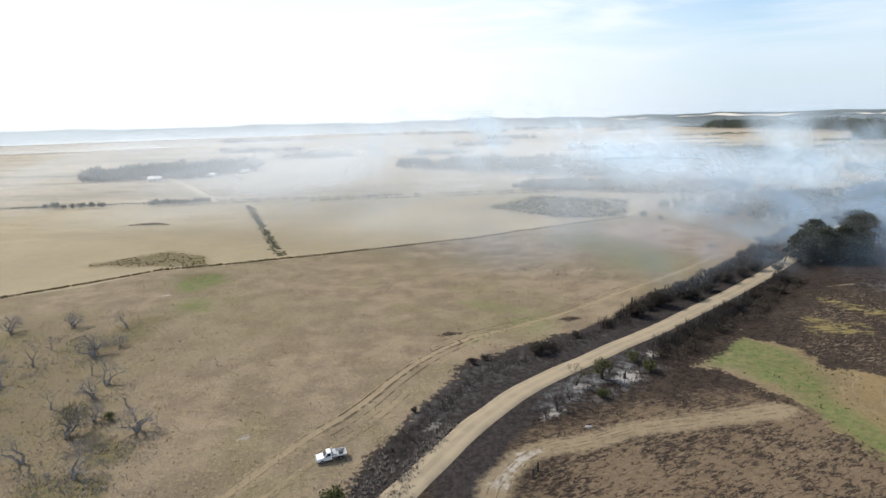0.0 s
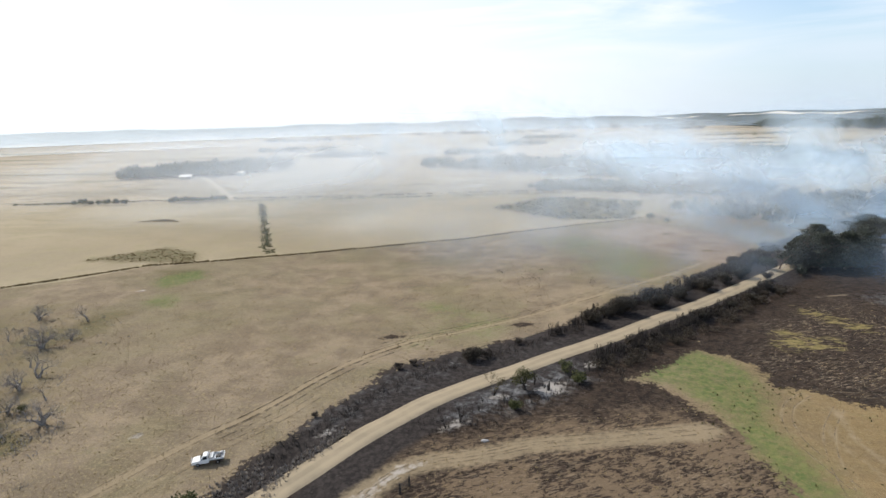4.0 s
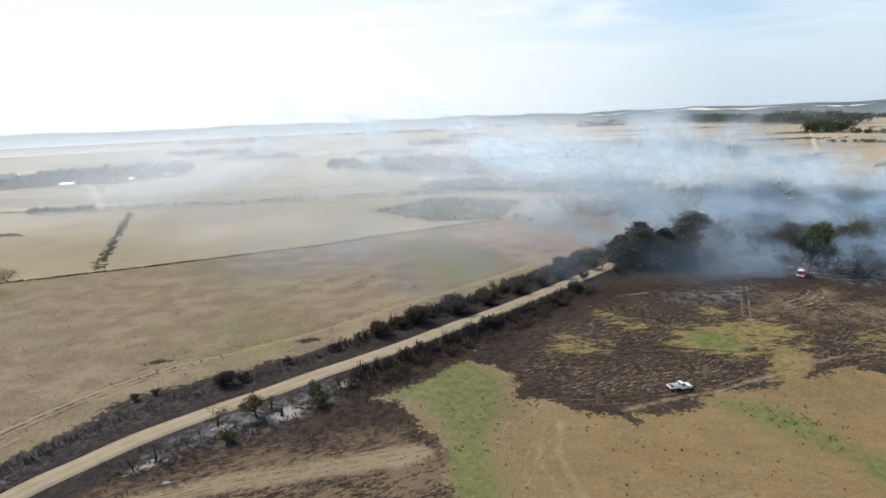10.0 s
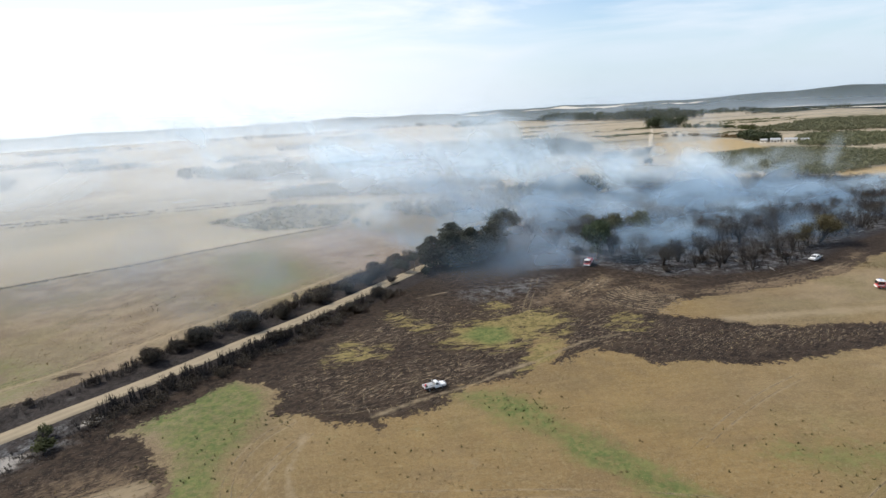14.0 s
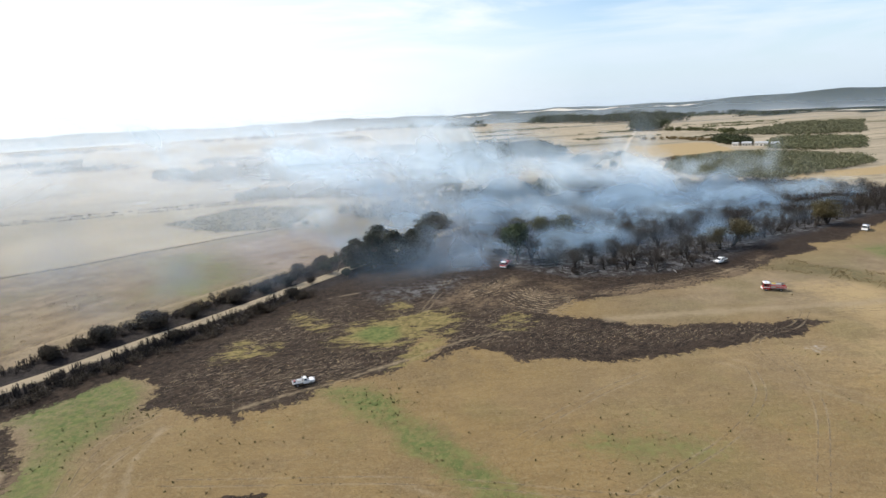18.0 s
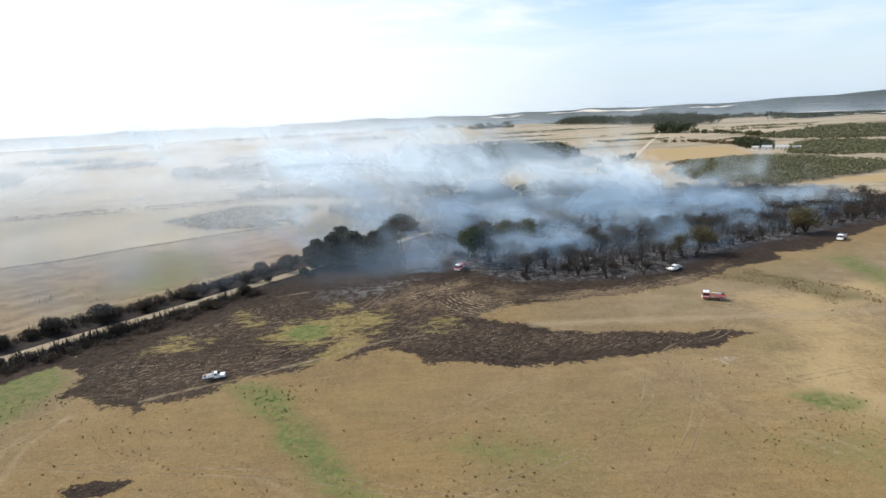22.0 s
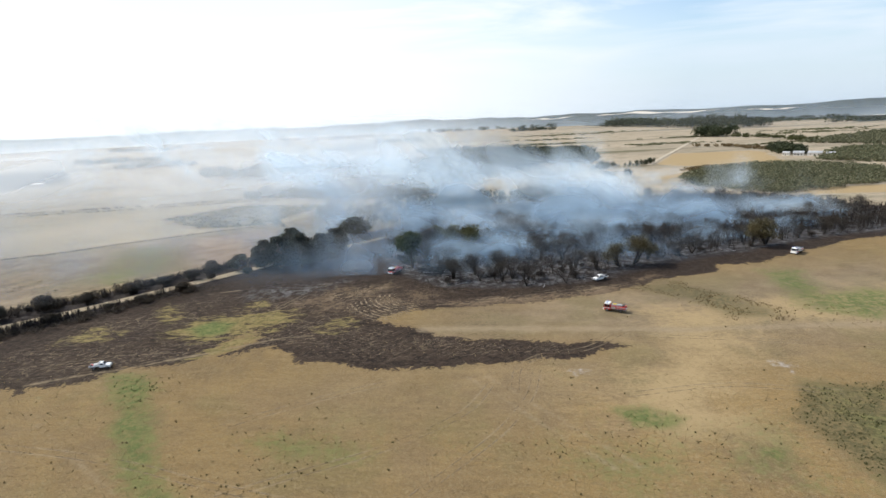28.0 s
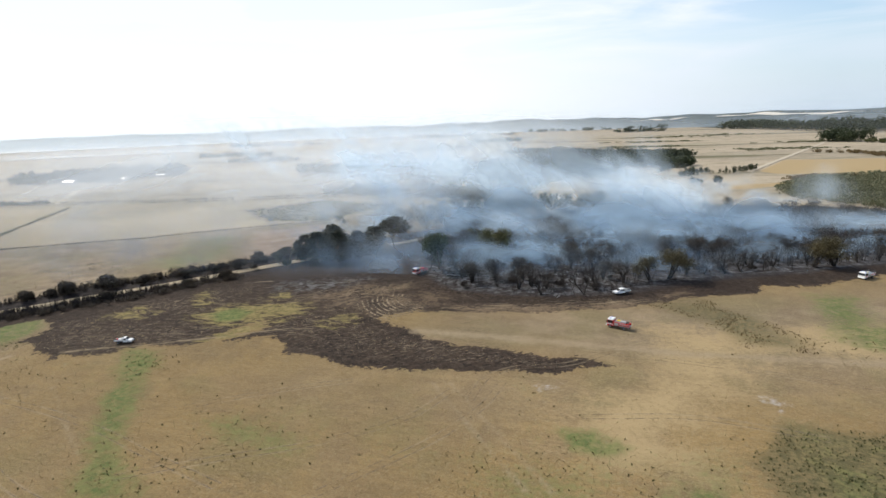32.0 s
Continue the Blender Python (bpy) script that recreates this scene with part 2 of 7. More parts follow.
    base = k.mix(k.math("MULTIPLY", mask("scrub", 2.0, 0.25), 0.8), base, scrubby)
    lush = k.mix(k.ramp(fine, 0.38, 0.64), (0.066, 0.104, 0.032), (0.150, 0.158, 0.058))
    base = k.mix(k.math("MULTIPLY", mask("green", 2.6, 0.35), k.ramp(k.noise(0.6, 6, 0.7), 0.36, 0.60, 0.45, 0.92)), base, lush)
    # burnt ground: char, singed stubble in the combing of the mower, and ash
    char = k.mix(k.ramp(fine, 0.38, 0.64), (0.016, 0.0120, 0.0100), (0.045, 0.031, 0.0225))
    char = k.mix(k.ramp(combed, 0.54, 0.64, 0.0, 0.35), char, (0.060, 0.046, 0.034))
    char = k.mix(k.ramp(k.noise(2.6, 6, 0.74, squash=((0.6, 1.4, 1.0), 0.0), distort=0.5), 0.60, 0.69, 0.0, 0.5), char, (0.18, 0.145, 0.105))
    char = k.mix(k.ramp(k.noise(0.16, 5, 0.65), 0.54, 0.68, 0.0, 0.45), char, (0.065, 0.047, 0.031))
    brushed = k.noise(1.7, 7, 0.74, squash=((0.3, 1.6, 1.0), 0.0), distort=0.7, turn=-0.42)
    swept = k.ramp(k.noise(0.07, 4, 0.6), 0.36, 0.60, 0.35, 1.0)
    char = k.mix(k.math("MULTIPLY", k.math("MULTIPLY", k.attr("brush"), swept), k.ramp(brushed, 0.54, 0.60, 0.0, 0.75)), char, (0.29, 0.226, 0.155))
    char = k.mix(k.ramp(k.noise(3.2, 5, 0.72), 0.62, 0.67, 0.0, 0.7), char, (0.25, 0.21, 0.165))
    singed = k.math("MULTIPLY", mask("singed", 1.6, 0.35), k.ramp(k.math("ADD", k.math("MULTIPLY", k.noise(1.15, 6, 0.74, squash=((0.55, 1.3, 1.0), 0.0), distort=0.6, turn=-0.5), 0.65), k.math("MULTIPLY", mid, 0.35)), 0.45, 0.53))
    char = k.mix(k.math("MULTIPLY", singed, 0.7), char, (0.190, 0.138, 0.088))
    ashy = k.math("MULTIPLY", mask("ash", 1.6, 0.3), k.ramp(k.noise(0.35, 6, 0.7), 0.42, 0.62))
    char = k.mix(ashy, char, k.mix(k.ramp(tiny, 0.35, 0.68), (0.085, 0.083, 0.084), (0.19, 0.188, 0.187)))
    sooty = k.mix(k.ramp(fine, 0.36, 0.66), (0.019, 0.016, 0.0155), (0.044, 0.037, 0.034))
    sooty = k.mix(k.ramp(k.noise(1.9, 6, 0.74), 0.58, 0.68, 0.0, 0.45), sooty, (0.12, 0.103, 0.088))
    sooty = k.mix(ashy, sooty, k.mix(k.ramp(k.noise(0.8, 6, 0.72), 0.42, 0.64), (0.070, 0.070, 0.074), (0.170, 0.170, 0.172)))
    char = k.mix(k.ramp(k.attr("sooty"), 0.3, 0.7), char, sooty)
    base = k.mix(mask("burn_and_shade", 2.2, 0.05), base, char)
    tufty = k.mix(k.ramp(fine, 0.38, 0.62), (0.125, 0.104, 0.042), (0.225, 0.178, 0.078))
    clumps = k.math("MULTIPLY", k.math("SUBTRACT", k.noise(0.32, 7, 0.78, squash=((0.5, 1.4, 1.0), 0.75), distort=0.6), 0.5), 5.5)
    base = k.mix(k.math("MULTIPLY", k.ramp(k.attr("unburnt"), 0.1, 0.4), k.ramp(k.math("ADD", k.attr("unburnt"), clumps), 0.46, 0.74)), base, tufty)
    base = k.mix(k.math("MULTIPLY", mask("green_core", 1.4, 0.3), 0.9), base, lush)
    base = k.mix(k.math("MULTIPLY", mask("dirt", 1.3, 0.25), 0.72), base, k.mix(fine, (0.22, 0.172, 0.11), (0.32, 0.255, 0.165)))
    # wheel ruts, two to a track
    rut = k.ramp(k.math("ABSOLUTE", k.math("SUBTRACT", k.attr("track"), 0.85)), 0.36, 0.05)
    rut = k.math("MULTIPLY", rut, k.ramp(k.noise(0.12, 4, 0.6), 0.40, 0.62, 0.03, 0.42))
    base = k.mix(rut, base, (0.29, 0.23, 0.15))
    base = k.mix(k.math("MULTIPLY", mask("chalk", 2.4, 0.2), 0.8), base, (0.37, 0.345, 0.315))
    wood = k.mix(k.ramp(k.noise(0.02, 5), 0.35, 0.65), (0.022, 0.032, 0.030), (0.045, 0.055, 0.042))
    base = k.mix(mask("wood", 0.25, 0.1), base, wood)
    k.bump(k.math("ADD", fine, k.math("MULTIPLY", tiny, 0.6)), 0.55, 0.3)
    return k.done(base, 0.95, 0.0, 0.1)


GROUND = ground_material()


def road_material():
    k = Nodes("gravel_road")
    t = k.mix(k.ramp(k.noise(0.25, 5), 0.35, 0.7), (0.290, 0.238, 0.165), (0.235, 0.195, 0.138))
    t = k.mix(k.ramp(k.noise(5.0, 5, 0.7), 0.5, 0.8, 0, 0.4), t, (0.19, 0.15, 0.095))
    ruts = k.attr("rut")
    t = k.mix(k.math("MULTIPLY", ruts, 0.45), t, (0.38, 0.315, 0.215))
    k.bump(k.noise(6.0, 5), 0.3, 0.05)
    return k.done(t, 0.95, 0, 0.1)


ROAD = road_material()
CHALK_LANE = plain("chalk_lane", (0.38, 0.33, 0.25), (0.46, 0.40, 0.31), 0.2, 0.95, 0, 0.1)
BARK = plain("bark", (0.10, 0.075, 0.055), (0.17, 0.13, 0.10), 4, 0.9, 0, 0.1)
CHARRED = plain("charred_bark", (0.018, 0.016, 0.015), (0.070, 0.062, 0.056), 4, 0.9, 0, 0.1)
GREY_WOOD = plain("weathered_wood", (0.15, 0.13, 0.115), (0.40, 0.36, 0.32), 2.5, 0.9, 0, 0.1)
PINE_LEAF = foliage("pine_needles", (0.028, 0.034, 0.025), (0.062, 0.068, 0.044), (0.045, 0.047, 0.035), 0.15)
GREEN_LEAF = foliage("green_leaves", (0.030, 0.046, 0.022), (0.066, 0.086, 0.038), (0.055, 0.066, 0.032))
# olive of far scrub, greyed by haze mixed into the leaf colour
HAZED_SCRUB_LEAF = foliage("hazed_scrub", (0.075, 0.088, 0.045), (0.205, 0.198, 0.115), (0.13, 0.13, 0.08))
OLIVE_LEAF = foliage("olive_leaves", (0.045, 0.055, 0.022), (0.10, 0.105, 0.04), (0.09, 0.08, 0.035))
SCORCHED_LEAF = foliage("scorched_leaves", (0.032, 0.027, 0.022), (0.082, 0.064, 0.046), (0.050, 0.045, 0.036))
GOLD_LEAF = foliage("yellowed_leaves", (0.075, 0.062, 0.028), (0.140, 0.108, 0.048), (0.072, 0.064, 0.034))
SOOT_LEAF = foliage("sooty_twigs", (0.020, 0.017, 0.016), (0.062, 0.050, 0.042), (0.052, 0.041, 0.033), 0.1)
GRASS_LEAF = foliage("tussock_blades", (0.055, 0.055, 0.022), (0.14, 0.115, 0.05), (0.06, 0.07, 0.025))
BROWN_BLADE = foliage("brown_tussock", (0.125, 0.090, 0.044), (0.215, 0.155, 0.075), (0.15, 0.115, 0.055))
STRAW_LEAF = foliage("straw_blades", (0.24, 0.18, 0.088), (0.42, 0.325, 0.17), (0.26, 0.20, 0.10), 0.3)
TWIG = foliage("grey_twigs", (0.17, 0.145, 0.12), (0.32, 0.28, 0.24), (0.2, 0.175, 0.15), 0.05)
FAR_LEAF = foliage("far_leaves", (0.03, 0.042, 0.022), (0.065, 0.078, 0.036), (0.05, 0.05, 0.028), 0.1)
ASH_LOG = plain("ashen_log", (0.20, 0.195, 0.19), (0.36, 0.35, 0.34), 3, 0.95, 0, 0.1)
WHITE_PAINT = plain("white_paint", (0.74, 0.74, 0.73), (0.80, 0.80, 0.79), 1.5, 0.3, 0, 0.5)
RED_PAINT = plain("red_paint", (0.52, 0.022, 0.02), (0.60, 0.035, 0.03), 1.5, 0.3, 0, 0.5)
ALLOY = plain("aluminium_tray", (0.42, 0.43, 0.44), (0.55, 0.56, 0.57), 4, 0.4, 0.6, 0.5)
DARK_GLASS = plain("tinted_glass", (0.015, 0.018, 0.022), (0.02, 0.024, 0.03), 1, 0.08, 0, 0.7)
RUBBER = plain("tyre_rubber", (0.018, 0.018, 0.018), (0.03, 0.03, 0.03), 8, 0.9, 0, 0.2)
STEEL = plain("grey_steel", (0.25, 0.25, 0.26), (0.36, 0.36, 0.37), 6, 0.45, 0.7, 0.5)
BLACK_PLASTIC = plain("black_plastic", (0.02, 0.02, 0.02), (0.035, 0.035, 0.035), 6, 0.6)
YELLOW_STRIPE = plain("yellow_stripe", (0.62, 0.46, 0.04), (0.68, 0.52, 0.06), 2, 0.5)
LAMP_LENS = plain("lamp_lens", (0.7, 0.7, 0.66), (0.78, 0.78, 0.74), 2, 0.15, 0, 0.6)
RED_LENS = plain("red_lens", (0.4, 0.01, 0.01), (0.45, 0.015, 0.015), 2, 0.2, 0, 0.6)
BLUE_LENS = plain("blue_beacon", (0.02, 0.05, 0.4), (0.03, 0.07, 0.5), 2, 0.2, 0, 0.6)
TIN_ROOF = plain("tin_roof", (0.40, 0.41, 0.42), (0.52, 0.52, 0.52), 0.4, 0.45, 0.3)
PLASTER = plain("painted_board", (0.55, 0.52, 0.47), (0.66, 0.63, 0.58), 0.5, 0.8)
WATER = plain("lake_water", (0.30, 0.36, 0.42), (0.34, 0.40, 0.46), 0.01, 0.12, 0, 0.6)


# ---- ground ----
def smooth(a, b, v):
    u = np.clip((v - a) / (b - a), 0.0, 1.0)
    return u * u * (3 - 2 * u)


def relief(x, y):
    """The height of the ground: a low rise by the road, slight swells, hills at the horizon."""
    x, y = np.asarray(x, float), np.asarray(y, float)
    w = smooth(0, 62, x)
    z = 2.8 * w * (1 - smooth(190, 320, y)) + 3.5 * (1 - w) * (1 - smooth(70, 215, y))
    z = z + 0.12 * np.sin(x * 0.11 + 1.3 * np.sin(y * 0.05)) * np.sin(y * 0.09 + 0.7)
    r, az = np.hypot(x, y), np.degrees(np.arctan2(x, y))
    crest = 46 + 6 * np.sin(az * 0.31 + 1) + 5 * np.sin(az * 0.83) + 3 * np.sin(az * 2.1 + 2)
    crest = crest + 8 * smooth(18, 32, az) + 27 * smooth(38, 50, az) + 6 * smooth(-18, 2, az) * (1 - smooth(8, 24, az))
    return z + crest * smooth(3000, 4300, r) ** 1.5


def height(x, y):
    return float(relief(x, y))


def stretched(lo, hi, step, far, growth):
    """Even steps from lo to hi, then ever longer ones out to far on both sides."""
    core = list(np.arange(lo, hi + step / 2, step))
    for sign, grown in ((1, core[-1]), (-1, core[0])):
        s, side = step, []
        while abs(grown) < far:
            s *= growth
            grown += sign * s
            side.append(grown)
        core = core + side if sign > 0 else side[::-1] + core
    return np.array(core)


GX, GY = np.meshgrid(stretched(-150, 345, 0.8, 4700, 1.09), stretched(40, 235, 0.8, 4700, 1.07))
PX, PY = GX.ravel(), GY.ravel()


def area(poly, soft=5.0):
    """1 within an outline, 0 outside, 0.5 on it, fading over soft metres to each side."""
    p = np.array(poly, float)
    lo, hi = p.min(0) - soft, p.max(0) + soft
    idx = np.nonzero((PX > lo[0]) & (PX < hi[0]) & (PY > lo[1]) & (PY < hi[1]))[0]
    x, y = PX[idx], PY[idx]
    dist, inside = np.full(len(idx), 1e9), np.zeros(len(idx), bool)
    for (ax, ay), (bx, by) in zip(p, np.roll(p, -1, 0)):
        ex, ey = bx - ax, by - ay
        u = np.clip(((x - ax) * ex + (y - ay) * ey) / (ex * ex + ey * ey), 0, 1)
        dist = np.minimum(dist, np.hypot(x - ax - u * ex, y - ay - u * ey))
        if ay != by:
            inside ^= ((ay > y) != (by > y)) & (x < ex * (y - ay) / ey + ax)
    got = np.zeros(len(PX))
    got[idx] = np.clip(0.5 + np.where(inside, dist, -dist) / (2 * soft), 0, 1)
    return got


def line(pts, width, soft=1.2):
    """1 along a line, fading past its half width."""
    p = np.array(pts, float)
    lo, hi = p.min(0) - width - soft, p.max(0) + width + soft
    idx = np.nonzero((PX > lo[0]) & (PX < hi[0]) & (PY > lo[1]) & (PY < hi[1]))[0]
    x, y, dist = PX[idx], PY[idx], np.full(len(idx), 1e9)
    for (ax, ay), (bx, by) in zip(p, p[1:]):
        ex, ey = bx - ax, by - ay
        u = np.clip(((x - ax) * ex + (y - ay) * ey) / (ex * ex + ey * ey), 0, 1)
        dist = np.minimum(dist, np.hypot(x - ax - u * ex, y - ay - u * ey))
    got = np.zeros(len(PX))
    got[idx] = np.clip(0.5 + (width / 2 - dist) / (2 * soft), 0, 1)
    return got


def nearest(lines, most=3.0):
    """The distance to the nearest of some lines, up to most metres."""
    got = np.full(len(PX), most)
    for pts in lines:
        p = np.array(pts, float)
        lo, hi = p.min(0) - most, p.max(0) + most
        idx = np.nonzero((PX > lo[0]) & (PX < hi[0]) & (PY > lo[1]) & (PY < hi[1]))[0]
        x, y = PX[idx], PY[idx]
        for n, ((ax, ay), (bx, by)) in enumerate(zip(p, p[1:])):
            ex, ey = bx - ax, by - ay
            s = ((x - ax) * ex + (y - ay) * ey) / (ex * ex + ey * ey)
            u = np.clip(s, 0, 1)
            past = ((s < 0) & (n == 0)) | ((s > 1) & (n == len(p) - 2))
            got[idx] = np.minimum(got[idx], np.where(past, most, np.hypot(x - ax - u * ex, y - ay - u * ey)))
    return got


def eased(pts, n=6):
    """A line through the points with its corners rounded."""
    p = np.array(pts, float)
    t = np.arange(len(p))
    fine = np.linspace(0, len(p) - 1, (len(p) - 1) * n + 1)
    q = np.stack([np.interp(fine, t, p[:, 0]), np.interp(fine, t, p[:, 1])], -1)
    for _ in range(n):
        q[1:-1] = (q[:-2] + 2 * q[1:-1] + q[2:]) / 4
    return q


def union(*some):
    return np.maximum.reduce(some)


TRACKS = [
    [(146, 77), (156, 83), (168, 89), (180, 93)], [(180, 52), (196, 68), (201, 74), (207, 84), (210, 94)], [(200, 90), (195, 80), (188, 74), (178, 68), (162, 62), (150, 56)], [(77, 76), (75, 88), (76, 94), (79, 100), (84, 104)],
    [(87, 82), (104, 78), (121, 74), (139, 68), (150, 63), (168, 56)], [(108, 113), (99, 112), (97, 108), (99, 100)], [(126, 112), (118, 108), (107, 105), (96, 104), (87, 105)], [(75, 70), (77, 81), (81, 91), (87, 99)], [(204, 86), (206, 96), (212, 102), (224, 103), (236, 113)],
]
PADDOCK_TRACKS = [
    [(190, 141), (212, 140), (238, 145), (256, 153)], [(196, 143), (220, 146), (240, 150)], [(228, 112), (255, 106), (290, 95), (330, 85)],
    [(225, 82), (245, 84), (265, 78)], [(120, 60), (135, 52), (150, 47)],
]
TRACKS = TRACKS + [[(154, 170), (149, 159), (144, 149), (141, 142)]] + PADDOCK_TRACKS
LEFT_EDGE = [(-16, 45), (-14, 66), (-12, 75), (-9, 81.5), (-6.7, 86.5), (-4.8, 91), (-1.2, 98), (1.5, 106), (4.2, 110.8), (8.5, 115), (14, 118.5), (20, 122.5), (27.4, 126.8), (36.1, 133.5), (44.5, 140), (50, 147), (57, 157.9), (73, 167), (97, 194), (121, 219), (133, 235)]
VERGE = LEFT_EDGE + [(128, 196), (100, 165), (72, 126), (53, 107.7), (57, 105.9), (62, 99), (65, 94), (66, 88), (66, 83), (69, 80), (68, 75), (66, 50)]
SCAR = [(72, 126), (79, 117), (80, 107), (86, 106), (89, 102), (95, 100), (99, 97), (100, 101), (106, 99), (113, 102), (112, 104), (117, 106), (128, 108), (132, 113), (134, 120), (140, 127),
        (145, 122), (137, 112), (147, 115), (154, 111), (156, 106), (169, 103), (174, 99), (184, 99), (207, 99), (221, 99), (233, 104), (228, 108), (220, 107), (207, 111), (189, 116), (186, 122),
        (178, 126), (173, 130), (177, 134), (183, 137), (201, 137)]
SCAR += [(218, 138), (236, 141), (242, 143), (255, 149), (261, 154), (283, 158), (288, 167), (300, 166), (320, 175), (357, 192), (420, 205), (445, 240), (410, 300), (384, 343), (314, 350), (232, 325),
         (180, 290), (133, 235), (100, 165)]
FOREST = [(176, 181), (187, 163), (205, 157), (222, 152), (239, 156), (260, 169), (288, 180), (316, 186), (343, 197), (400, 210), (430, 240), (400, 300), (375, 338), (314, 340), (232, 312), (185, 275), (165, 225)]
TRACK_LEFT = [(-40, 50), (-33, 62), (-26.6, 74.6), (-22.7, 81.3), (-19.4, 86), (-16.1, 92.4), (-12.7, 100.8), (-8.5, 109), (-3.4, 117.1), (3.9, 125.5), (16.6, 133.2), (29.1, 142.1), (57, 164.9), (79, 184), (100, 205)]
PADDOCK_TRACK = [(5.5, 50), (6, 60), (7.3, 66.7), (9.5, 69.9), (11.9, 73.4), (16.2, 76), (20.8, 77.4), (25.5, 79.2), (30.5, 81.9), (40.4, 84.5), (50.6, 87), (61.7, 89.8)]


